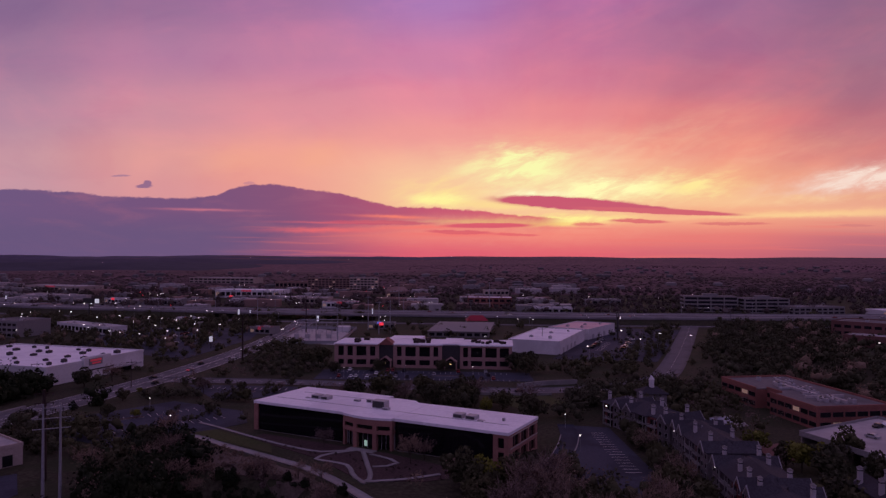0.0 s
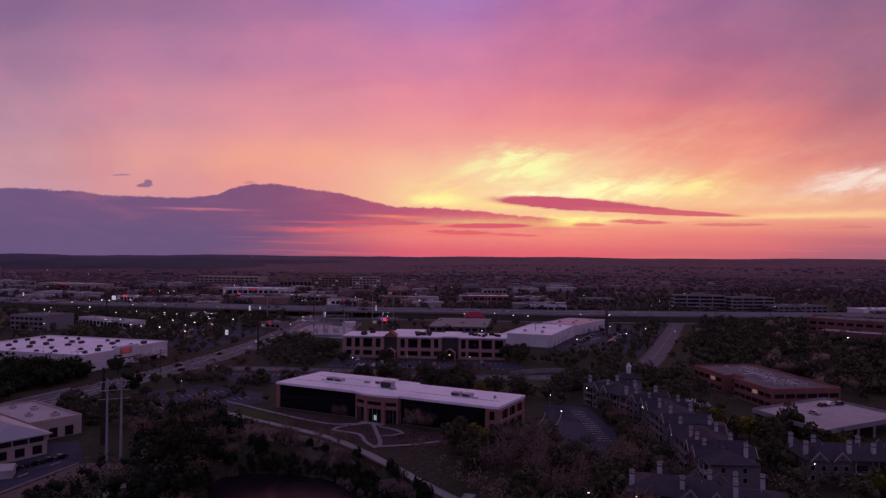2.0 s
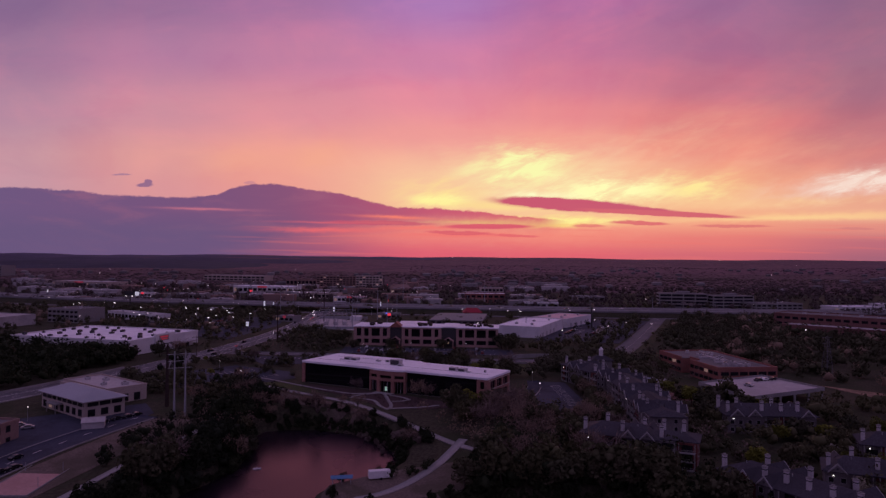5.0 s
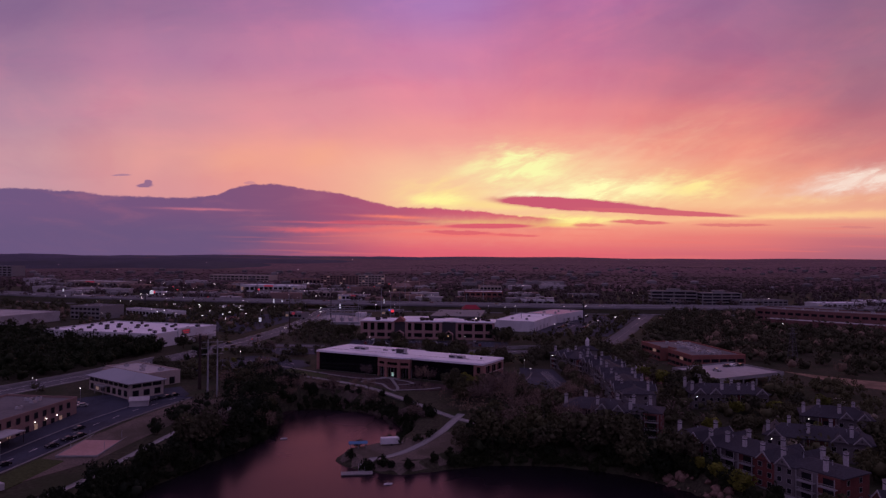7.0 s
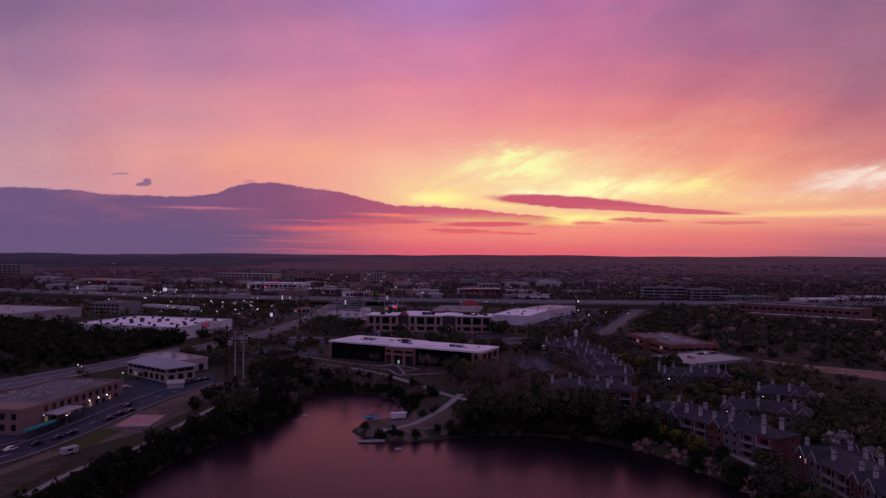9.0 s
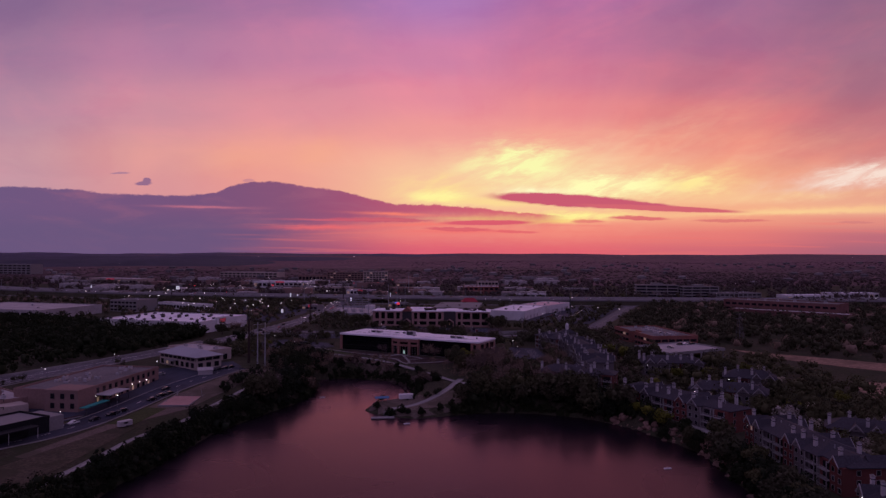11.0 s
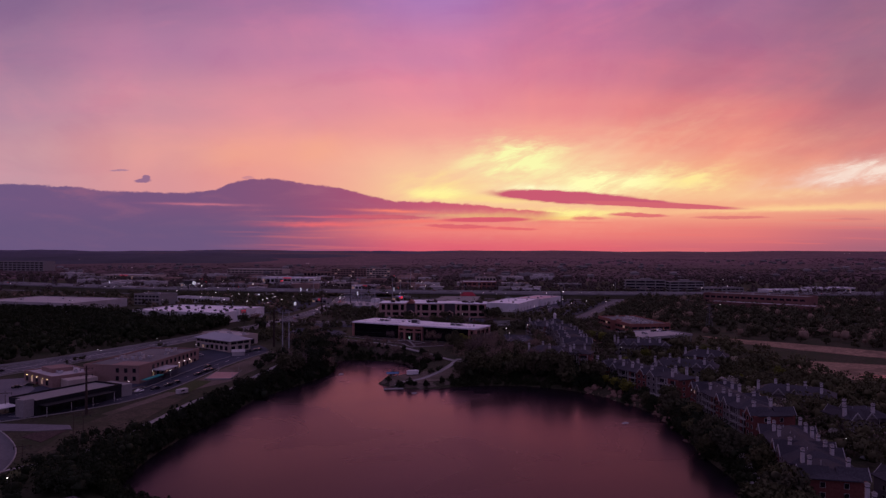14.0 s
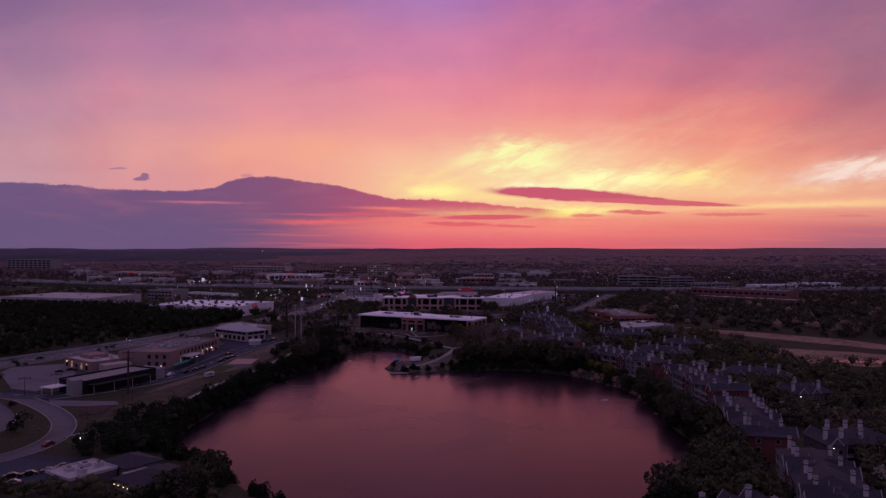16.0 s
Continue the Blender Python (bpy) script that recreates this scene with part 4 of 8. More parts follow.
for x0, x1 in ((25, 33), (60, 70)):
    xm = (x0 + x1) / 2
    part("recess_wall", Shape().box(x0, x1, 2.6, 4, -0.4, H2 - 0.5), PINKBRICK, off2)
    part("pane", Shape().box(x0 + 1, x1 - 1, 2.4, 2.6, 0.4, 10.6), GLASS, off2)
    part("roof", Shape().box(x0 - 0.2, x1 + 0.2, 2.0, 30, H2 - 0.6, H2 + 0.1), MEMBRANE, off2)
    if x0 == 25:
        part("gable_roof", Shape().add([(x0 - 0.6, -0.6, H2 - 0.6), (x1 + 0.6, -0.6, H2 - 0.6), (xm, -0.6, H2 + 3.0), (x0 - 0.6, 8, H2 - 0.6), (x1 + 0.6, 8, H2 - 0.6), (xm, 8, H2 + 3.0)], [(0, 1, 2), (5, 4, 3), (0, 2, 5, 3), (2, 1, 4, 5), (1, 0, 3, 4)]), BRICK, off2, "brick gable over the entrance")
    porch = part("porch", Shape().add([(xm - 3.6, -4, 4.2), (xm + 3.6, -4, 4.2), (xm, -4, 6.6), (xm - 3.6, 2, 4.2), (xm + 3.6, 2, 4.2), (xm, 2, 6.6)], [(0, 1, 2), (5, 4, 3), (0, 2, 5, 3), (2, 1, 4, 5), (1, 0, 3, 4)]), GRANITE, off2, "pale gabled entrance porch")
    part("porch_glass", Shape().add([(xm - 2.7, -4.06, 4.4), (xm + 2.7, -4.06, 4.4), (xm, -4.06, 6.15), (xm - 2.7, -4.0, 4.4), (xm + 2.7, -4.0, 4.4), (xm, -4.0, 6.15)], [(0, 1, 2), (5, 4, 3), (0, 2, 5, 3), (2, 1, 4, 5), (1, 0, 3, 4)]), GLASS, porch)
    for sx_ in (-3.2, 3.2):
        part("column", Shape().box(xm + sx_ - 0.35, xm + sx_ + 0.35, -3.9, -3.2, -0.4, 4.2), GRANITE, porch)
    part("door_light", Shape().box(xm - 0.35, xm + 0.35, -2.9, -2.8, 2.7, 3.0), LAMPWARM, porch)
part("rear_roof", Shape().box(27, 46, 25, 40, 3, H2 + 0.15), MEMBRANE, off2, "white membrane roof")
rnd = random.Random(5)
roof_units(off2, [(rnd.choice((10, 16, 44, 50, 54, 77, 80, 84, 88, 93)) + rnd.uniform(-2, 2), rnd.uniform(4, 18)) for _ in range(26)], H2, 4, RUST)

# the superstore
st = thing("superstore", pose(-190, 330, gz(-190, 330) - 0.2, 0, 0, 74), "white big-box store with a white roof and red sign", "store")
SL, SW, SH = 66.0, 90.0, 9.0
part("wall", Shape().box(0, SL, 0, SW, -0.5, SH - 0.6), WHITEWALL, st)
part("roof", Shape().box(0.4, SL - 0.4, 0.4, SW - 0.4, SH - 0.6, SH - 0.2), MEMBRANE, st, "white membrane roof")
part("parapet", parapet(-0.15, SL + 0.15, -0.15, SW + 0.15, SH - 0.7, SH + 0.5), WHITEWALL, st)
part("sign_wall", Shape().box(22, 40, -1.2, 0.6, -0.4, SH + 2.0, 0.2), WHITEWALL, st)
sg = part("sign_panel", Shape().box(25, 34, -1.4, -1.2, SH - 2.4, SH + 0.9), STUCCO, st, "pale sign panel with red lettering bars")
part("fascia_strip", Shape().box(20, 42, -1.45, -1.2, SH - 5.0, SH - 4.4), DARKMETAL, st)
part("letter_bar", Shape().box(25.8, 33.2, -1.5, -1.4, SH - 0.6, SH + 0.5), SIGNRED, sg)
part("letter_bar", Shape().box(27.0, 32.6, -1.5, -1.4, SH - 1.9, SH - 1.1), SIGNRED, sg)
part("canopy", Shape().box(36, 60, -4, 0, 3.2, 4.0, 0.1), UNIT, st)
part("entrance", Shape().box(40, 56, -0.4, 0.0, 0, 3.1), PANE, st)
roof_units(st, [(8 + 12 * i + rnd.uniform(-2, 2), 8 + 15 * j + rnd.uniform(-4, 4)) for i in range(5) for j in range(6)], SH - 0.2, 7, DARKMETAL)

# warehouses behind the brick offices
for x, y, l, d, h, rot in ((67, 447, 80, 34, 8.2, math.degrees(math.atan2(75, 29))), (100, 528, 58, 32, 7.6, math.degrees(math.atan2(52, 32)))):
    wh = thing("warehouse", pose(x, y, gz(x, y), 0, 0, rot), "pale flat-roofed warehouse with a pinkish white roof", "warehouse", "warehouses")
    part("wall", Shape().box(0, l, 0, d, -0.5, h - 0.5), WHITEWALL, wh)
    part("roof", Shape().box(0.3, l - 0.3, 0.3, d - 0.3, h - 0.5, h - 0.1), PINKROOF if x > 80 else MEMBRANE, wh)
    part("parapet", parapet(-0.1, l + 0.1, -0.1, d + 0.1, h - 0.6, h + 0.4), WHITEWALL, wh)
    for k in range(4):
        part("dock_door", Shape().box(8 + k * 12, 12 + k * 12, -0.15, 0, 0, 3.6), UNIT, wh)
    roof_units(wh, [(l * 0.2, d * 0.3), (l * 0.25, d * 0.7), (l * 0.6, d * 0.5), (l * 0.8, d * 0.25)], h - 0.1, int(x))

# low brick office with its grey roof, and the parking deck before it
rotb = math.degrees(math.atan2(256 - 319, 129 - 119))
br = thing("brick_office", pose(119.5, 319, gz(130, 290) - 0.2, 0, 0, rotb), "red brick office with ribbon windows and cluttered grey roof", "office building")
BL, BD, BH = 64.0, 31.0, 8.6
for x0, x1, y0 in ((0, 26, 0.0), (26, 36, 5.0), (36, BL, 0.0)):
    part("wall", Shape().box(x0, x1, y0, BD, -0.6, BH - 0.8), BRICK, br)
    part("roof", Shape().box(x0, x1, y0 + 0.5, BD - 0.4, BH - 0.8, BH - 0.4), TARROOF, br, "grey gravel roof")
    for z in (1.2, 4.8):
        n = max(1, int((x1 - x0) / 4.5))
        for i in range(n):
            wall_window(br, x0 + 0.5 + i * (x1 - x0) / n, z, (x1 - x0) / n - 0.7, 1.8, y0, -1, lit=(i + int(z)) % 7 == 0)
part("parapet", Shape().box(0, 26, -0.15, 0.45, BH - 0.8, BH + 0.3).box(36, BL, -0.15, 0.45, BH - 0.8, BH + 0.3).box(26, 36, 4.9, 5.4, BH - 0.8, BH + 0.3).box(-0.1, 0.4, 0.45, BD, BH - 0.8, BH + 0.3).box(BL - 0.4, BL + 0.15, 0.45, BD, BH - 0.8, BH + 0.3).box(0.4, BL - 0.4, BD - 0.5, BD + 0.1, BH - 0.8, BH + 0.3), BRICK, br)
for z in (1.2, 4.8):
    for i in range(6):
        wall_window(br, 1.4 + i * 4.9, z, 4.2, 1.8, BL, 2, lit=i in (1, 3) and z < 2)
roof_units(br, [(rnd.uniform(6, 58), rnd.uniform(8, 24)) for _ in range(22)], BH - 0.4, 9)
part("duct", Shape().box(10, 22, 19, 20, BH - 0.4, BH + 0.5).box(46, 47, 8, 24, BH - 0.4, BH + 0.6).box(50, 58, 16, 17.2, BH - 0.4, BH + 0.7), PALEROOF, br, "pale rooftop ducts")
part("duct", Shape().box(16, 44, 14, 15.2, BH - 0.4, BH + 0.6).box(28, 29.2, 9, 20, BH - 0.4, BH + 0.5).box(40, 41, 11, 18, BH - 0.4, BH + 0.55), UNIT, br)

deck = thing("parking_deck", Matrix.Identity(4), "pale concrete parking deck on columns", "parking deck")
DK = [(112, 232), (150, 254), (163, 222), (122, 199)]
dz0 = gz(135, 228)
part("slab", Shape().prism(DK, dz0 + 4.3, dz0 + 5.0), PALEROOF, deck)
for (xa, ya), (xb, yb) in zip(DK, DK[1:] + DK[:1]):
    n = max(2, int(math.hypot(xb - xa, yb - ya) / 8))
    for i in range(n):
        f = (i + 0.08) / n
        x, y = xa + (xb - xa) * f, ya + (yb - ya) * f
        x, y = x + (136 - x) * 0.02, y + (228 - y) * 0.02
        part("column", Shape().box(x - 0.35, x + 0.35, y - 0.35, y + 0.35, dz0 - 0.5, dz0 + 4.3), CONCRETE, deck)
    rail = Shape()
    d = Vector((xb - xa, yb - ya, 0)).normalized()
    nrm = Vector((-d.y, d.x, 0)) * 0.15
    rail.prism([(xa + nrm.x, ya + nrm.y), (xb + nrm.x, yb + nrm.y), (xb - nrm.x, yb - nrm.y), (xa - nrm.x, ya - nrm.y)], dz0 + 4.2, dz0 + 5.8)
    part("parapet", rail, CONCRETE, deck)
part("rear_wall", Shape().prism([(113, 232.6), (149.4, 253.4), (149.8, 252.6), (113.4, 231.8)], dz0 - 0.5, dz0 + 4.3), STUCCO, deck)


# the pale office with a hipped metal roof, by the lake
hp = thing("hip_roof_office", pose(-163, 193, gz(-145, 185) - 0.3, 0, 0, -36.9), "cream limestone office with a grey hipped metal roof", "office building")
# local x runs back along the near wall, y towards the drive
E1 = 6.6


def hipped(parent, x0, x1, y0, y1, eave, ridge, run, mat, over=1.2):
    part("roof", Shape().hip(x0 - over, x1 + over, y0 - over, y1 + over, eave, ridge, run), mat, parent)


part("wall", Shape().box(0, 35, 0, 15.5, -0.5, E1), CREAM, hp)
hipped(hp, 0, 35, 0, 15.5, E1, E1 + 3.4, 8.5, METALROOF)
part("rear_wing", Shape().box(-19, 18.5, 15.52, 34, -0.5, E1 - 0.4), CREAM, hp)
part("rear_roof", Shape().box(-18.7, 18.2, 17.2, 33.7, E1 - 0.4, E1 + 0.1), PALEROOF, hp, "flat pale rear roof")
part("roof_parapet", parapet(-19.1, 18.6, 17.1, 34.1, E1 - 0.41, E1 + 0.7), CREAM, hp)
part("fascia", Shape().box(-1.25, 36.25, -1.28, -1.2, E1 - 0.05, E1 + 0.27).box(36.2, 36.28, -1.2, 16.7, E1 - 0.05, E1 + 0.27), STUCCO, hp)
for k in range(9):
    part("pier", Shape().box(0.6 + k * 4.15, 1.0 + k * 4.15, -0.2, -0.12, 4.7, 6.2), CREAM, hp)
for k in range(4):
    part("pier", Shape().box(35.12, 35.2, 0.6 + k * 4.6, 1.0 + k * 4.6, 4.7, 6.2), CREAM, hp)
part("window_band", Shape().box(0.6, 34.4, -0.12, 0.0, 4.7, 6.2), PANE, hp)
part("window_band", Shape().box(35.0, 35.12, 0.6, 14.9, 4.7, 6.2), PANE, hp)
for k in range(7):
    wall_window(hp, 1.4 + k * 4.8, 1.0, 2.8, 2.6, 0.0, -1, lit=k == 1)
for k in range(3):
    wall_window(hp, 1.2 + k * 5.0, 1.0, 2.8, 2.6, 35.0, 2)
for k in range(3):
    wall_window(hp, 18.0 + k * 5.2, 1.0, 2.8, 3.2, 18.5, 2)
roof_units(hp, [(-12, 24), (-4, 28), (6, 22), (12, 28)], E1 + 0.1, 3)
part("porch", Shape().box(10, 18, -3, -0.13, 3.6, 4.1), STUCCO, hp)
for x in (10.3, 17.5):
    part("porch_post", Shape().box(x, x + 0.25, -2.8, -2.55, -0.4, 3.6), STUCCO, hp)

# tan two-storey shops
rot_t = math.degrees(math.atan2(150 - 90, -147 + 154))
tanb = thing("tan_shops", pose(-153, 88, gz(-155, 110) - 0.2, 0, 0, rot_t), "tan masonry two-storey shops with awnings and flat roof", "shop building")
TL, TD, TH = 62.0, 30.0, 7.8
part("wall", Shape().box(0, TL, 0, TD, -0.5, TH - 0.6), TAN, tanb)
part("roof", Shape().box(0.4, TL - 0.4, 0.4, TD - 0.4, TH - 0.6, TH - 0.3), TARROOF, tanb)
part("parapet", parapet(-0.15, TL + 0.15, -0.15, TD + 0.15, TH - 0.7, TH + 0.4), TAN, tanb)
part("tower", Shape().box(-3.0, 9.0, -1.0, 14, -0.5, TH + 0.8, 0.15), TAN, tanb)
for f in range(2):
    for k in range(3):
        wall_window(tanb, 0.6 + k * 4.4, 1.0 + f * 3.9, 1.8, 2.2, -3.0, -2)
    for k in range(11):
        wall_window(tanb, 11 + k * 4.5, 0.8 + f * 3.9, 2.0, 2.2, 0.0, -1, lit=(k * 3 + f) % 9 == 0)
    for k in range(5):
        wall_window(tanb, 2 + k * 5.4, 1.0 + f * 3.9, 1.8, 2.0, TL, 2, lit=k in (1, 3))
aw = part("terrace_roof", Shape().box(9, 24, -7.5, -0.2, 4.2, 4.6), UNIT, tanb, "grey metal terrace roof")
for x in (9.4, 16.5, 23.4):
    part("post", Shape().tube((x, -7.2, -0.3), (x, -7.2, 4.2), 0.14, 0.14), DARKMETAL, aw)
part("awning", Shape().box(-8, 8, -8, -5.0, 2.4, 2.7), TEAL, tanb, "teal cloth awning")
for x in (-7.6, 7.4):
    part("awning_post", Shape().box(x, x + 0.2, -7.8, -7.6, -0.3, 2.4), DARKMETAL, tanb)
for x, y in ((10, -0.4), (26, -0.5), (38, -0.5), (50, -0.5), (44, -0.5)):
    part("wall_lamp", Shape().box(x, x + 0.26, y, y + 0.38, 3.5, 3.75), LAMPWHITE, tanb)
roof_units(tanb, [(rnd.uniform(14, 58), rnd.uniform(5, 25)) for _ in range(12)], TH - 0.3, 8)

# yellow-lit low restaurant and the black-fronted shop
yb = thing("restaurant", pose(-213, 92, gz(-195, 95) - 0.2, 0, 0, -37), "low tan restaurant with stepped pale flat roofs", "restaurant")
part("wall", Shape().box(0, 30, 0, 22, -0.5, 4.6), TAN, yb)
part("roof", Shape().box(0.4, 29.6, 0.4, 21.6, 4.6, 4.9), PALEROOF, yb)
part("parapet", parapet(-0.1, 30.1, -0.1, 22.1, 4.5, 5.4), TAN, yb)
part("upper_storey", Shape().box(5, 17, 6, 16, 4.9, 7.0, 0.15), TAN, yb)
part("side_wing", Shape().box(30.12, 38, 4, 18, -0.5, 3.9, 0.15), CREAM, yb)
for k in range(5):
    wall_window(yb, 2 + k * 5.4, 0.6, 2.6, 2.4, 0.0, -1, lit=k in (1, 3))
for x in (3.5, 9.0, 14.5, 20.0, 25.5):
    part("wall_lamp", Shape().box(x - 0.1, x + 0.1, -0.35, -0.1, 3.4, 3.55), AMBERLAMP, yb, "amber wall lamp")
roof_units(yb, [(20, 8), (24, 14), (10, 18)], 4.9, 6)

bs_rot = math.degrees(math.atan2(55 - 26, -146 + 160))
bk = thing("black_front_shop", pose(-164, 18, gz(-160, 35) - 0.2, 0, 0, bs_rot), "modern shop with black fascia, canopy and flat roof", "shop building")
part("wall", Shape().box(0, 40, 0, 17, -0.5, 5.4), BLACKPANEL, bk)
part("roof", Shape().box(0.3, 39.7, 0.3, 16.7, 5.4, 5.7), STUCCO, bk)
part("parapet", parapet(-0.1, 40.1, -0.1, 17.1, 5.3, 6.4), BLACKPANEL, bk)
part("stair_tower", Shape().box(-4.4, -0.1, 1.0, 6, -0.5, 7.2, 0.12), STUCCO, bk)
cn = part("canopy", Shape().box(1, 33, -5, -0.1, 4.2, 4.6), BLACKPANEL, bk, "dark flat canopy")
for x in (1.4, 12, 22, 32.4):
    part("post", Shape().tube((x, -4.7, -0.3), (x, -4.7, 4.2), 0.12, 0.12), UNIT, cn)
part("shopfront", Shape().box(2, 32, -0.12, -0.02, 0.2, 3.6), PANE, bk)
part("end_wall", Shape().box(40.12, 46, 0.5, 14, -0.5, 5.6, 0.12), STUCCO, bk)
pg = thing("pergola", pose(-178, 22, gz(-178, 22), 0, 0, bs_rot), "white open pergola on posts", "pergola")
part("roof", Shape().box(-6, 6, -4, 4, 3.2, 3.5), WHITEWALL, pg)
for x in (-5.6, 5.4):
    for y in (-3.6, 3.4):
        part("post", Shape().box(x, x + 0.22, y, y + 0.22, -0.3, 3.2), WHITEWALL, pg)

# house at the lake's near corner
hs = thing("lake_house", pose(-90, -97, gz(-90, -97) - 0.2, 0, 0, -35), "low house with dark shingled roofs and a flat pale terrace roof", "house")
for x0, x1, y0, y1, e in ((-12.6, -0.6, -2.4, 8.0, 3.4), (4.0, 16.0, -8.4, 7.4, 3.0)):
    part("wall", Shape().box(x0, x1, y0, y1, -0.5, e), STUCCO, hs)
    hipped(hs, x0, x1, y0, y1, e, e + 2.0, 4.5, SHINGLE, 0.9)
part("link_roof", Shape().box(-0.55, 3.95, -4.0, 3.0, -0.5, 2.8, 0.12), PALEROOF, hs, "pale flat link roof")
part("flat_wing", Shape().box(-17, -4, -17, -3.4, -0.5, 3.2), SIDINGWALL, hs)
part("flat_roof", Shape().box(-17.1, -3.9, -17.1, -3.35, 3.2, 3.5), PALEROOF, hs, "flat pale roof")
part("roof_parapet", parapet(-17.2, -3.8, -17.2, -3.3, 3.1, 3.9, 0.3), PALEROOF, hs)
roof_units(hs, [(-13, -8), (-9, -6), (-7, -12), (-12, -13)], 3.5, 2)
for x, y in ((5, -9.6), (7, -9.6), (9.5, -9.6), (11.5, -9.6)):
    part("porch_light", Shape().box(x, x + 0.22, y, y + 0.22, 2.0, 2.2), LAMPWARM, hs)


# ---- apartments ----
CHIMNEY = material("pale_render", (0.43, 0.395, 0.41), 0.85, 0.14, 0.6, second=(0.35, 0.32, 0.33))
LAPSIDING = material("light_lap_siding", (0.150, 0.130, 0.136), 0.8, 0.15, 0.4, second=(0.118, 0.102, 0.108))


def gable_front(parent, xm, gw, y0, y1, s, eave, gh, face_mat):
    """A cross gable: its roof, the wall in its triangle, white boards along both slopes, and a round vent."""
    tri = [(0, 1, 2), (5, 4, 3), (0, 2, 5, 3), (2, 1, 4, 5), (1, 0, 3, 4)]
    gb = part("gable", Shape().add([(xm - gw, y0, eave + 0.1), (xm + gw, y0, eave + 0.1), (xm, y0, eave + gh), (xm - gw, y1, eave + 0.1), (xm + gw, y1, eave + 0.1), (xm, y1, eave + gh)], tri), SHINGLE, parent)
    f0, f1 = y0 + s * 0.06, y0 + s * 0.01
    part("gable_face", Shape().add([(xm - gw * 0.86, f0, eave + 0.2), (xm + gw * 0.86, f0, eave + 0.2), (xm, f0, eave + gh - 0.35), (xm - gw * 0.86, f1, eave + 0.2), (xm + gw * 0.86, f1, eave + 0.2), (xm, f1, eave + gh - 0.35)], tri), face_mat, gb)
    r0, r1 = sorted((y0 + s * 0.02, y0 + s * 0.22))
    w = 0.42
    rk_ = Shape()
    for k in (-1, 1):
        a, b = (xm + k * (gw + 0.15), eave - 0.05), (xm, eave + gh + 0.08)
        rk_.add([(a[0], r0, a[1]), (b[0], r0, b[1]), (b[0], r0, b[1] - w * 1.3), (a[0] - k * w, r0, a[1]), (a[0], r1, a[1]), (b[0], r1, b[1]), (b[0], r1, b[1] - w * 1.3), (a[0] - k * w, r1, a[1])],
                [(0, 1, 2, 3), (7, 6, 5, 4), (0, 4, 5, 1), (1, 5, 6, 2), (2, 6, 7, 3), (3, 7, 4, 0)])
    part("rake_board", rk_, TRIM, gb, "white rake boards")
    v0, v1 = y0 + s * 0.07, y0 + s * 0.12
    part("vent", Shape().tube((xm, v0, eave + gh * 0.42), (xm, v1, eave + gh * 0.42), 0.32, 0.32, 10), DARKMETAL, gb)


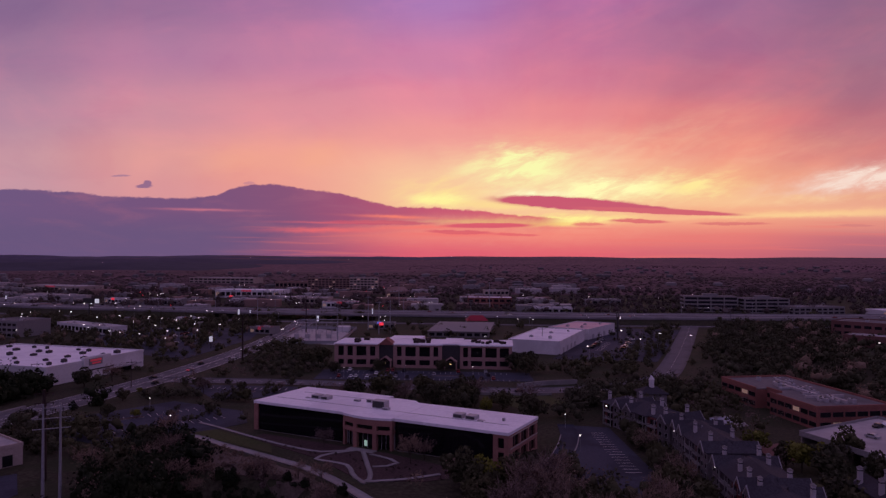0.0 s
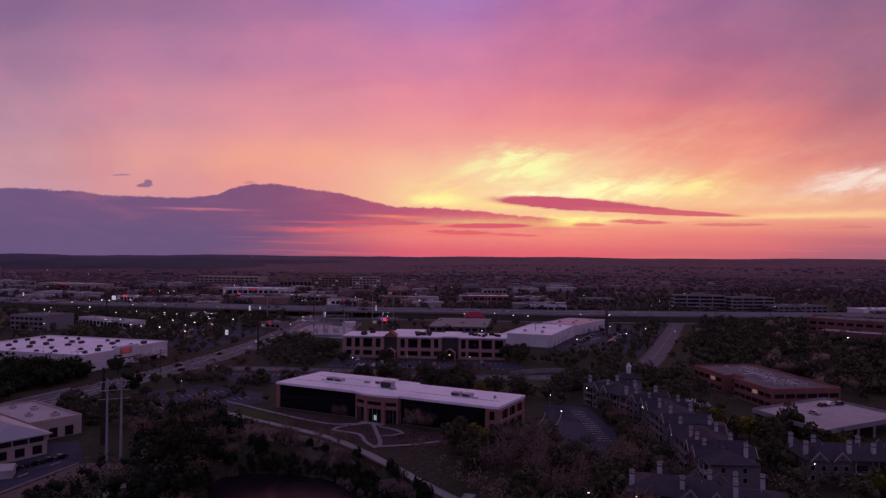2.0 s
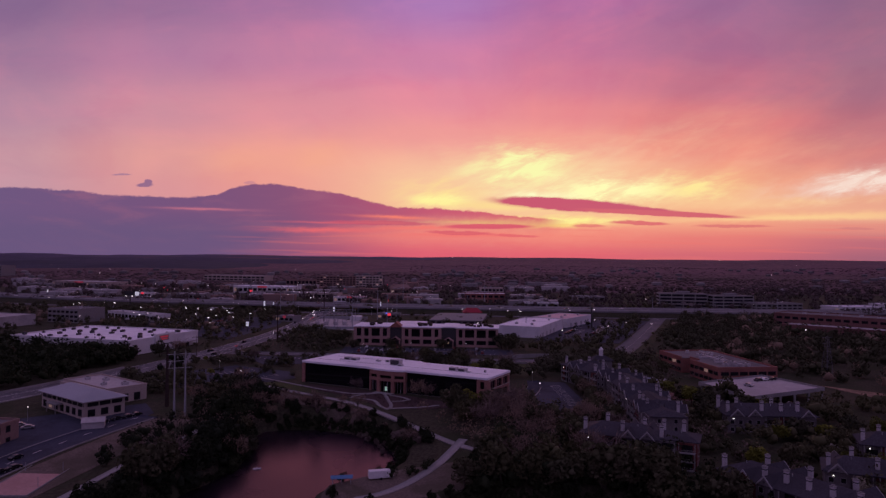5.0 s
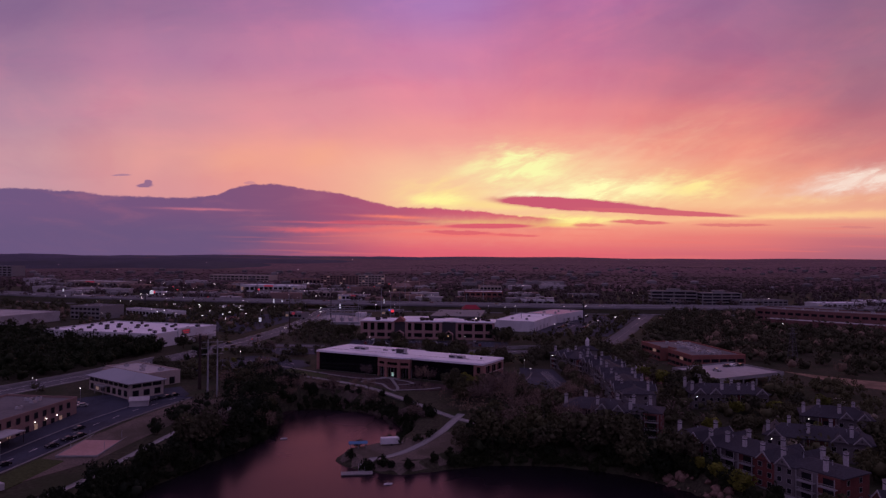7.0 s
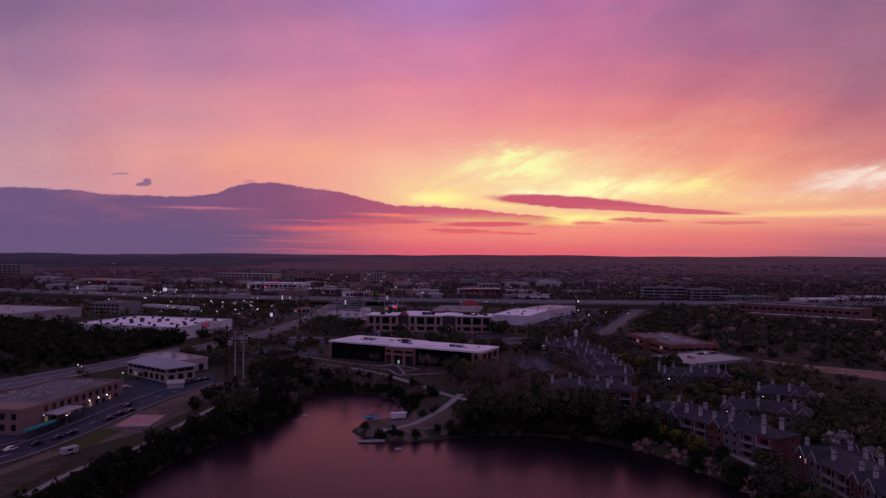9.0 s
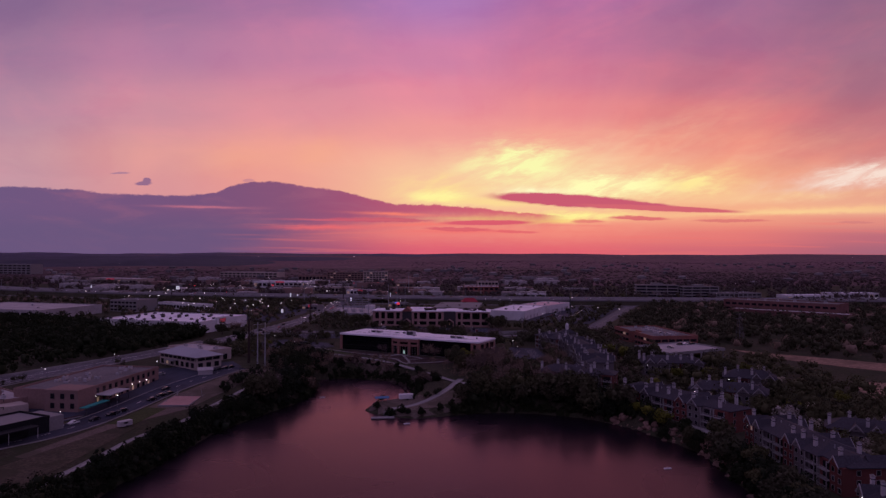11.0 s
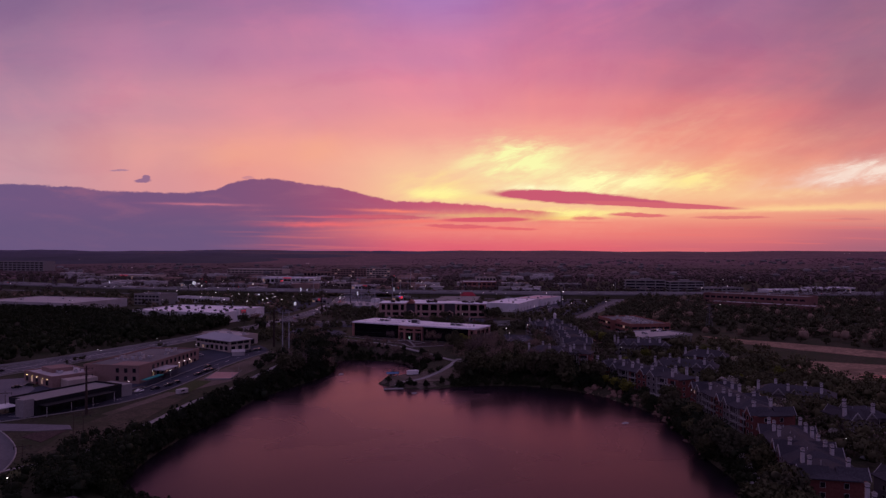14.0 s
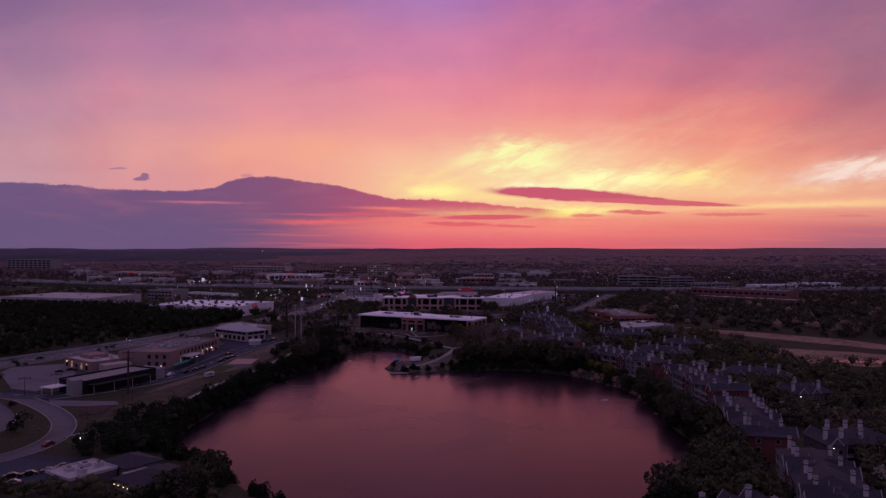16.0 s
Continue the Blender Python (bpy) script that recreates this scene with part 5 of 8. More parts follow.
def apartment(p0, p1, width, seed, brick=True, eave=8.0, ridge=11.0, group="lakeside apartments"):
    rnd = random.Random(seed)
    (xa, ya), (xb, yb) = p0, p1
    L = math.hypot(xb - xa, yb - ya)
    g = gz((xa + xb) / 2, (ya + yb) / 2) - 0.2
    ap = thing("apartment_building", pose(xa, ya, g, 0, 0, math.degrees(math.atan2(yb - ya, xb - xa))),
               "%s-storey %s apartments, grey hipped roof and white chimneys" % ("three" if eave > 7 else "two", "red brick" if brick else "pale siding"), "apartment building", group)
    h = width / 2
    floors = 3 if eave > 7 else 2
    bays = max(3, round(L / 6.2))
    d0 = Vector((xb - xa, yb - ya)).normalized()
    seen = -1 if (-d0.y * (0 - xa) + d0.x * (-160 - ya)) < 0 else 1
    bw = L / bays
    # bays go in fours: two gabled fronts, then two with balconies between brick and siding
    plan = [(i + seed) % 4 for i in range(bays)]
    for i in range(bays):
        m = (APTBRICK if plan[i] in (0, 3) else LAPSIDING) if brick else (LAPSIDING if plan[i] != 3 else APTBRICK)
        out = 0.9 if plan[i] in (0, 1) else 0.0
        part("wall", Shape().box(i * bw, (i + 1) * bw, -h + 0.9 - out, h - 0.9 + out, -0.6, eave), m, ap)
    # the roof steps down at one end of a long block
    cut = L if L < 34 else bw * (bays - 2)
    part("roof", Shape().hip(-0.8, cut + 0.8, -h - 0.7, h + 0.7, eave, ridge, min(6.0, L / 3), 0.3), SHINGLE, ap, "grey shingle hip roof")
    if cut < L:
        part("roof", Shape().hip(cut - 5.0, L + 0.8, -h * 0.84, h * 0.84, eave + 0.02, ridge - 1.1, min(5.0, L / 4), 0.3), SHINGLE, ap, "lower grey shingle roof")
    for i in range(1, bays):
        if rnd.random() < 0.5:
            x = i * bw + rnd.uniform(-1.5, 1.5)
            part("roof_vent", Shape().tube((x, seen * 1.6, ridge - 1.2), (x, seen * 1.6, ridge + 0.1), 0.14, 0.14, 6), STEEL, ap)
    for s in (-1, 1):
        for i in range(bays):
            xm = (i + 0.5) * bw
            gabled = plan[i] in (0, 1)
            face = h if gabled else h - 0.9
            if gabled:
                gable_front(ap, xm, bw * 0.40, s * (h + 0.9), s * 0.8, s, eave, 2.7, APTBRICK if brick and plan[i] == 0 else LAPSIDING)
                for f in range(floors if s == seen else 0):
                    wall_window(ap, xm - 2.2, 0.7 + f * 2.6, 1.4, 1.5, s * face, s, frame_mat=TRIM)
                    wall_window(ap, xm + 0.8, 0.7 + f * 2.6, 1.4, 1.5, s * face, s, lit=rnd.random() < 0.02, frame_mat=TRIM)
            elif s == seen:
                for f in range(floors):
                    z = f * 2.6
                    y0, y1 = sorted((s * face, s * (face + 1.5)))
                    bal = part("balcony", Shape().box(xm - 2.4, xm + 2.4, y0, y1, z - 0.15, z + 0.05), TRIM, ap)
                    rl = Shape()
                    r0, r1 = sorted((s * (face + 1.42), s * (face + 1.5)))
                    rl.box(xm - 2.4, xm + 2.4, r0, r1, z + 0.9, z + 1.0).box(xm - 2.4, xm + 2.4, r0, r1, z + 0.12, z + 0.2)
                    for j in range(13):
                        rl.box(xm - 2.36 + j * 0.39, xm - 2.30 + j * 0.39, r0, r1, z + 0.2, z + 0.9)
                    part("rail", rl, TRIM, bal)
                    d0, d1 = sorted((s * face, s * (face + 0.05)))
                    part("balcony_door", Shape().box(xm - 1.6, xm + 1.6, d0, d1, z + 0.1, z + 2.2), PANE, bal)
                for k in (-2.4, 2.2):
                    y0, y1 = sorted((s * (face + 1.3), s * (face + 1.5)))
                    part("post", Shape().box(xm + k, xm + k + 0.2, y0, y1, -0.5, eave), TRIM, ap)
            if i % 2 == (0 if s == seen else 1) or rnd.random() < 0.2:
                cx, cy = i * bw + rnd.uniform(0.3, 1.2), s * (h * 0.62)
                tall = ridge + rnd.uniform(0.7, 1.5)
                ch = part("chimney", Shape().box(cx - 0.55, cx + 0.55, cy - 0.42, cy + 0.42, eave + 0.6, tall, 0.05), CHIMNEY, ap, "pale rendered chimney")
                part("cap", Shape().box(cx - 0.66, cx + 0.66, cy - 0.53, cy + 0.53, tall, tall + 0.2).box(cx - 0.3, cx + 0.3, cy - 0.24, cy + 0.24, tall + 0.2, tall + 0.45), STUCCO, ch)
                part("band", Shape().box(cx - 0.59, cx + 0.59, cy - 0.46, cy + 0.46, tall - 0.75, tall - 0.5), SHINGLE, ch, "dark band below the cap")
    for f in range(floors):
        for y in (-h * 0.5, h * 0.25):
            far = (-160 - ya) ** 2 + xa ** 2 > (-160 - yb) ** 2 + xb ** 2
            wall_window(ap, y, 0.7 + f * 2.6, 1.3, 1.5, L if far else 0.0, 2 if far else -2, frame_mat=TRIM)
    part("lantern", Shape().box(2.0, 2.22, seen * h - 0.13, seen * h + 0.13, eave - 1.1, eave - 0.85), LAMPWHITE, ap)
    return ap


for k, (a, b, w, bricky) in enumerate([
        ((62, 268), (76, 233), 14, False), ((77, 229), (77, 197), 14, False), ((77, 192), (75, 154), 15, True), ((45, 143), (77, 130), 15, False),
        ((79, 107), (107, 60), 15, True), ((110, 45), (114, -10), 15, True), ((108, -30), (98, -80), 15, True), ((101, -97), (88, -142), 15, True), ((56, -146), (74, -140), 13, False),
        ((100, 173), (131, 172), 14, False), ((107, 114), (135, 101), 13, False), ((131, 139), (152, 131), 13, False), ((132, 47), (158, 33), 13, False),
        ((140, -1), (157, 2), 13, False), ((114, -76), (136, -75), 13, True)]):
    if k < 9:
        apartment(a, b, w, k + 3, bricky)
    else:
        apartment(a, b, w, k + 3, bricky, 6.2, 9.6)
cup = thing("cupola", pose(80, 289, gz(80, 289)), "small white clubhouse cupola above the trees", "cupola")
part("base", Shape().box(-5, 5, -4, 4, -0.3, 7.0), SIDING, cup)
part("roof", Shape().hip(-5.8, 5.8, -4.8, 4.8, 7.0, 9.6, 4), SHINGLE, cup)
part("turret", Shape().prism([(1.1 * math.cos(a * math.tau / 8), 1.1 * math.sin(a * math.tau / 8)) for a in range(8)], 9.0, 12.2), WHITEWALL, cup)
part("dome", Shape().tube((0, 0, 12.2), (0, 0, 14.0), 1.35, 0.1, 8), WHITEWALL, cup)


# ---- motorway ----
def strip_points(line, gap):
    p = np.array(line, float)
    for _ in range(3):
        q = np.stack([0.75 * p[:-1] + 0.25 * p[1:], 0.25 * p[:-1] + 0.75 * p[1:]], 1).reshape(-1, 2)
        p = np.vstack([p[:1], q, p[-1:]])
    s = np.r_[0, np.cumsum(np.hypot(*np.diff(p, axis=0).T))]
    u = np.linspace(0, s[-1], max(2, int(s[-1] / gap)))
    p = np.stack([np.interp(u, s, p[:, 0]), np.interp(u, s, p[:, 1])], 1)
    t = np.gradient(p, axis=0)
    t /= np.hypot(*t.T)[:, None]
    return p, np.stack([-t[:, 1], t[:, 0]], 1)


def extruded(line, profile, z=None, gap=12.0):
    """A closed profile of (sideways, up) swept along a line."""
    p, side = strip_points(line, gap)
    base = land(p[:, 0], p[:, 1]) if z is None else np.full(len(p), z)
    k = len(profile)
    co = np.array([[(*(p[i] + side[i] * a), base[i] + b) for a, b in profile] for i in range(len(p))]).reshape(-1, 3)
    j = np.arange(len(p) * k).reshape(len(p), k)
    f = np.stack([j[:-1], np.roll(j[:-1], -1, 1), np.roll(j[1:], -1, 1), j[1:]], -1).reshape(-1, 4)
    sh = Shape()
    sh.v = [tuple(c) for c in co]
    sh.f = [tuple(int(i) for i in q) for q in f] + [tuple(int(i) for i in j[0]), tuple(int(i) for i in j[-1][::-1])]
    return sh


MW = [(-1100, 1050), (-500, 786), (-160, 706), (0, 690), (130, 671), (400, 667), (1000, 710)]
mw = thing("motorway", Matrix.Identity(4), "raised grey motorway with pale concrete parapets", "motorway", kind="structure")
part("deck", extruded(MW, [(-24, 4.4), (24, 4.4), (24, 5.6), (-24, 5.6)]), MOTORPAVING, mw)
part("embankment", extruded([p for p in MW if p[0] < -400] + [(-230, 722)], [(-34, -1), (34, -1), (23, 4.39), (-23, 4.39)]), GRASS, mw, "grassed embankment")
part("embankment", extruded([(-70, 697)] + [p for p in MW if p[0] > -30], [(-34, -1), (34, -1), (23, 4.39), (-23, 4.39)]), GRASS, mw, "grassed embankment")
for a in (-24, -0.4, 23.2):
    part("barrier", extruded(MW, [(a, 5.61), (a + 0.8, 5.61), (a + 0.6, 6.7), (a + 0.2, 6.7)]), CONCRETE, mw)
for a in (-12, 12):
    part("lane_line", extruded(MW, [(a - 0.15, 5.605), (a + 0.15, 5.605), (a + 0.15, 5.63), (a - 0.15, 5.63)]), PAINT, mw)
for x in (-205, -175, -130, -100):
    for o in (-18, -6, 6, 18):
        y = 706 + (x + 160) * -0.16 + o
        part("pier", Shape().tube((x, y, gz(x, y) - 0.5), (x, y, gz(x, y) + 4.5), 0.8, 0.8, 10), CONCRETE, mw)

lp, ls = strip_points(MW, 62.0)
for i in range(6, len(lp) - 8):
    x, y = lp[i]
    base = gz(x, y) + 5.6
    part("light_pole", Shape().tube((x, y, base), (x, y, base + 13), 0.22, 0.12, 6).box(x - 1.6, x + 1.6, y - 0.15, y + 0.15, base + 12.8, base + 13.1), STEEL, mw, "tall twin-armed motorway light")
for x, y in ((-330, 744), (250, 668)):
    base = gz(x, y) + 5.6
    part("sign_gantry", Shape().tube((x, y - 22, base), (x, y - 22, base + 8), 0.3, 0.25, 8).tube((x, y + 22, base), (x, y + 22, base + 8), 0.3, 0.25, 8).box(x - 0.25, x + 0.25, y - 22, y + 22, base + 7.4, base + 8).box(x - 0.35, x - 0.26, y - 17, y - 6, base + 5.6, base + 9.2).box(x - 0.35, x - 0.26, y + 5, y + 16, base + 5.6, base + 9.2), DULLSTEEL, mw, "steel sign gantry over the lanes")

# kerbs and retaining walls
for line, w, h in (([(-250, 74), (-232, 103), (-221, 120), (-208, 143), (-190, 180), (-172, 222), (-156, 270)], 0.4, 0.4), ([(-276, 84), (-247.5, 127), (-230.5, 147), (-214, 173), (-198, 201), (-185, 234), (-172, 284)], 0.5, 1.2)):
    solid("roadside_wall", extruded(line, [(-w, -0.4), (w, -0.4), (w, h), (-w, h)], gap=6), CONCRETE, "long low pale concrete wall along the avenue", "wall", "structure")
for k, (line, w) in enumerate(((((-185, 8), (-166, -8), (-148, -28), (-139, -45), (-135, -62), (-139, -80), (-160, -100)), 4.1), (((-178, 12), (-160, 28), (-143, 52), (-137, 85), (-132, 130), (-124, 158), (-117, 178)), 6.6), (((-176, -20), (-162, -45), (-170, -85)), 4.1), (((40, 246), (37, 232), (31, 214), (23, 204)), 3.1))):
    for s in (-1, 1):
        solid("kerb_%d" % (2 * k + (s > 0) + 1), extruded(line, [(s * w - 0.2, -0.2), (s * w + 0.2, -0.2), (s * w + 0.2, 0.32), (s * w - 0.2, 0.32)], gap=4), CONCRETE, "pale concrete kerb", "kerb", "structure")
solid("street_wall", extruded([(8, 320), (24, 316.5), (44, 319)], [(-0.35, -0.4), (0.35, -0.4), (0.35, 1.1), (-0.35, 1.1)], gap=5), CONCRETE, "low pale wall between street and lawn", "wall", "structure")
solid("bridge_wall", extruded([(30, 334), (46, 344), (60, 346)], [(-0.4, -0.4), (0.4, -0.4), (0.4, 2.2), (-0.4, 2.2)], gap=5), CONCRETE, "pale curved retaining wall beside the street", "wall", "structure")


# ---- plants ----
def leaf_quads(centres, size, rng):
    """A small quad at each centre, turned at random."""
    n = len(centres)
    a = rng.normal(size=(n, 3))
    a /= np.linalg.norm(a, axis=1)[:, None]
    b = np.cross(a, rng.normal(size=(n, 3)))
    b /= np.linalg.norm(b, axis=1)[:, None]
    s = (size * rng.uniform(0.6, 1.4, n))[:, None]
    v = np.stack([centres - a * s, centres - b * s * 0.7, centres + a * s, centres + b * s * 0.7], 1).reshape(-1, 3)
    return v, np.arange(4 * n).reshape(n, 4)


def ball(n=2):
    """A unit ball of quads."""
    sh = {}
    faces = []
    for ax in range(3):
        for sg in (-1, 1):
            for i in range(n):
                for j in range(n):
                    q = []
                    for a, b in ((i, j), (i + 1, j), (i + 1, j + 1), (i, j + 1)):
                        p = [0, 0, 0]
                        p[ax], p[(ax + 1) % 3], p[(ax + 2) % 3] = sg, 2 * a / n - 1, 2 * b / n - 1
                        q.append(sh.setdefault(tuple(np.round(p, 6)), len(sh)))
                    faces.append(q if sg > 0 else q[::-1])
    v = np.array(list(sh), float)
    return v / np.linalg.norm(v, axis=1)[:, None], np.array(faces)


BALL_V, BALL_F = ball()
LOW_V, LOW_F = ball(1)


def lumps(centres, radii, rng, rough=0.5, low=False):
    """Uneven balls, the dense inside of a crown."""
    ball_v, ball_f = (LOW_V, LOW_F) if low else (BALL_V, BALL_F)
    n, m = len(centres), len(ball_v)
    r = np.asarray(radii)[:, None] * rng.uniform(rough, 1.15, (n, m))
    v = centres[:, None, :] + ball_v[None] * r[..., None]
    f = ball_f[None] + (np.arange(n) * m)[:, None, None]
    return v.reshape(-1, 3), f.reshape(-1, 4)


def joined(*pairs):
    vs, fs, k = [], [], 0
    for v, f in pairs:
        vs.append(v)
        fs.append(f + k)
        k += len(v)
    return np.concatenate(vs), np.concatenate(fs)


def full_crown(rng, n, R, z0, z1, blobs, size):
    p = crown_points(rng, n, R, z0, z1, blobs, 0.75)
    c = crown_points(rng, blobs, R * 0.72, z0 + 0.4, z1 - 0.6, blobs, 0.2)
    return joined(leaf_quads(p, size, rng), lumps(c, rng.uniform(0.17, 0.26, blobs) * R, rng, 0.4))


def crown_points(rng, n, R, z0, z1, blobs, hollow=0.55):
    """Points of an uneven crown made of several clumps."""
    zc, zr = (z0 + z1) / 2, (z1 - z0) / 2
    c = []
    while len(c) < blobs:
        p = rng.uniform(-1, 1, 3)
        q = np.linalg.norm(p)
        if 0.25 < q < 0.85:
            c.append(p)
    c = np.array(c)
    r = rng.uniform(0.26, 0.48, blobs)
    k = rng.integers(0, blobs, n)
    d = rng.normal(size=(n, 3))
    d /= np.linalg.norm(d, axis=1)[:, None]
    p = c[k] + d * (r[k] * (hollow + (1 - hollow) * rng.uniform(0, 1, n)))[:, None]
    return p * np.array([R, R, zr]) + np.array([0, 0, zc])


def trunk_shape(rng, h, r, spread_, limbs=5):
    t = Shape()
    bend = rng.uniform(-0.3, 0.3, 2)
    mid = (bend[0], bend[1], h * 0.45)
    t.tube((0, 0, -0.4), mid, r, r * 0.75, 7)
    t.tube(mid, (bend[0] * 0.5, bend[1] * 0.5, h * 0.8), r * 0.72, r * 0.25, 6)
    for i in range(limbs):
        a = i * math.tau / limbs + rng.uniform(-0.4, 0.4)
        q = (mid[0] + spread_ * math.cos(a), mid[1] + spread_ * math.sin(a), h * rng.uniform(0.6, 0.85))
        t.tube((mid[0], mid[1], h * rng.uniform(0.36, 0.46)), q, r * 0.5, r * 0.16, 5)
    return t


def make_tree(kind, seed):
    """A tree at the origin: a trunk with limbs, and a crown."""
    rng = np.random.default_rng(seed)
    if kind == "oak":
        t = thing("oak_tree", Matrix.Identity(4), "dark evergreen oak with a broad uneven crown", "tree", "trees about the lake")
        part("trunk", trunk_shape(rng, 6.5, 0.32, 2.6), BARK, t)
        v, f = full_crown(rng, 1300, 4.9, 1.6, 8.8, 18, 0.40)
        part("crown", quick_mesh("crown", v, f), OAKLEAF, t)
    elif kind == "cedar":
        t = thing("cedar_tree", Matrix.Identity(4), "dark dense cedar bush on the bank", "tree", "cedars on the banks")
        part("trunk", trunk_shape(rng, 4.5, 0.2, 1.0, 4), BARK, t)
        v, f = full_crown(rng, 1100, 3.1, -0.3, 6.6, 14, 0.34)
        v[:, :2] *= np.clip(1.3 - 0.1 * v[:, 2], 0.4, 1.3)[:, None]
        part("crown", quick_mesh("crown", v, f), CEDARLEAF, t)
    elif kind == "spring":
        t = thing("spring_tree", Matrix.Identity(4), "young tree in fresh yellow-green leaf", "tree", "trees in fresh leaf")
        part("trunk", trunk_shape(rng, 6.0, 0.2, 1.8), BARK, t)
        v, f = full_crown(rng, 1100, 3.6, 1.6, 7.8, 14, 0.32)
        part("crown", quick_mesh("crown", v, f), SPRINGLEAF, t)
    elif kind == "blossom":
        t = thing("blossom_tree", Matrix.Identity(4), "small tree in pale whitish blossom", "tree", "pale blossom trees")
        part("trunk", trunk_shape(rng, 4.6, 0.14, 1.4), BARK, t)
        v, f = full_crown(rng, 620, 2.7, 1.4, 6.0, 12, 0.22)
        part("crown", quick_mesh("crown", v, f), BLOSSOM, t)
    else:
        t = thing("bare_tree", Matrix.Identity(4), "leafless winter tree with a haze of pale twigs", "tree", "bare winter trees")
        tr = Shape()
        tr.tube((0, 0, -0.4), (0.1, 0.1, 3.0), 0.24, 0.18, 7)
        twig_c = []
        for i in range(8):
            a = i * 2.4
            q = Vector((0.1 + 1.5 * math.cos(a), 0.1 + 1.5 * math.sin(a), 4.6 + 0.35 * i))
            tr.tube((0.1, 0.1, 2.2 + 0.2 * i), q, 0.12, 0.06, 5)
            for j in range(4):
                w = q + Vector(rng.normal(size=3) * np.array([1.1, 1.1, 0.7])) + Vector((math.cos(a), math.sin(a), 0.7))
                tr.tube(q, w, 0.05, 0.02, 4)
                twig_c += [np.array(w) + rng.normal(size=3) * 0.75 for _ in range(16)]
        part("trunk", tr, BARK, t)
        c = np.array(twig_c)
        n = len(c)
        a = rng.normal(size=(n, 3)) + (c - np.array([0, 0, 4.0])) * 0.4
        a /= np.linalg.norm(a, axis=1)[:, None]
        b = np.cross(a, rng.normal(size=(n, 3)))
        b /= np.linalg.norm(b, axis=1)[:, None]
        s = rng.uniform(0.5, 1.1, n)[:, None]
        v = np.stack([c - a * s, c + b * 0.07, c + a * s, c - b * 0.07], 1).reshape(-1, 3)
        tagged(part("twig_crown", quick_mesh("twig_crown", v, np.arange(4 * n).reshape(n, 4)), PALEBARK, t), kind="stuff")
    return t


# where nothing may grow: round the buildings and on the paving
BUILT = []
for ob in list(scene.objects):
    if ob.parent is None and ob.type == "EMPTY" and ob.get("category") in ("office building", "store", "warehouse", "shop building", "restaurant", "house", "apartment building", "parking deck", "sports court", "pergola", "cupola"):
        pts = [o.matrix_local @ v.co for o in ob.children for v in o.data.vertices]
        x0, x1 = min(p.x for p in pts) - 1.2, max(p.x for p in pts) + 1.2
        y0, y1 = min(p.y for p in pts) - 1.2, max(p.y for p in pts) + 1.2
        BUILT.append(np.array([(ob.matrix_basis @ Vector(c))[:2] for c in ((x0, y0, 0), (x1, y0, 0), (x1, y1, 0), (x0, y1, 0))]))


def free(x, y, pad=0.0, lots=True):
    """Which of the places are clear of buildings, water and paving."""
    ok = ~inside(x, y, LAKE)
    for p in BUILT:
        ok &= ~inside(x, y, p)
        if pad:
            ok &= away(x, y, p) > pad
    for line, half in PAVED_LINES:
        ok &= away(x, y, line, False) > half + pad * 0.4
    if lots:
        for p in PAVED_AREAS:
            ok &= ~inside(x, y, np.array(p, float))
    return ok


def scatter(poly, n, seed, gap=3.0, pad=1.5, lots=True):
    rng = np.random.default_rng(seed)
    p = np.array(poly, float)
    lo, hi = p.min(0), p.max(0)
    q = rng.uniform(lo, hi, (n * 12, 2))
    q = q[inside(q[:, 0], q[:, 1], p)]
    q = q[free(q[:, 0], q[:, 1], pad, lots)]
    out = []
    for c in q:
        if all((c[0] - o[0]) ** 2 + (c[1] - o[1]) ** 2 > gap * gap for o in out):
            out.append(c)
            if len(out) == n:
                break
    return out


TEMPLATES = {k: [make_tree(k, 10 * i + j) for j in range(n)] for i, (k, n) in enumerate((("oak", 3), ("cedar", 3), ("bare", 2), ("spring", 2), ("blossom", 1)))}
used = set()
tree_rnd = random.Random(11)


def plant(kind, x, y, size=1.0, sink=0.15):
    t = tree_rnd.choice(TEMPLATES[kind])
    s = size * tree_rnd.uniform(0.8, 1.2)
    m = pose(x, y, gz(x, y) - sink, 0, 0, tree_rnd.uniform(0, 360))
    if t.name in used:
        t = copy_thing(t, m)
    else:
        used.add(t.name)
        t.matrix_basis = m
    t.scale = (s * tree_rnd.uniform(0.9, 1.1), s * tree_rnd.uniform(0.9, 1.1), s)


def along(line, n, lo, hi, seed, kinds, size=1.0, pad=0.0):
    """Trees beside a line, lo to hi metres to its left."""
    rng = np.random.default_rng(seed)
    p, side = strip_points(line, 1.0)
    for i in np.linspace(0, len(p) - 1, n).astype(int):
        c = p[i] + side[i] * rng.uniform(lo, hi) + rng.normal(size=2) * 0.8
        if free(np.array([c[0]]), np.array([c[1]]), pad, False)[0]:
            plant(kinds[rng.integers(len(kinds))], c[0], c[1], size * rng.uniform(0.75, 1.25))


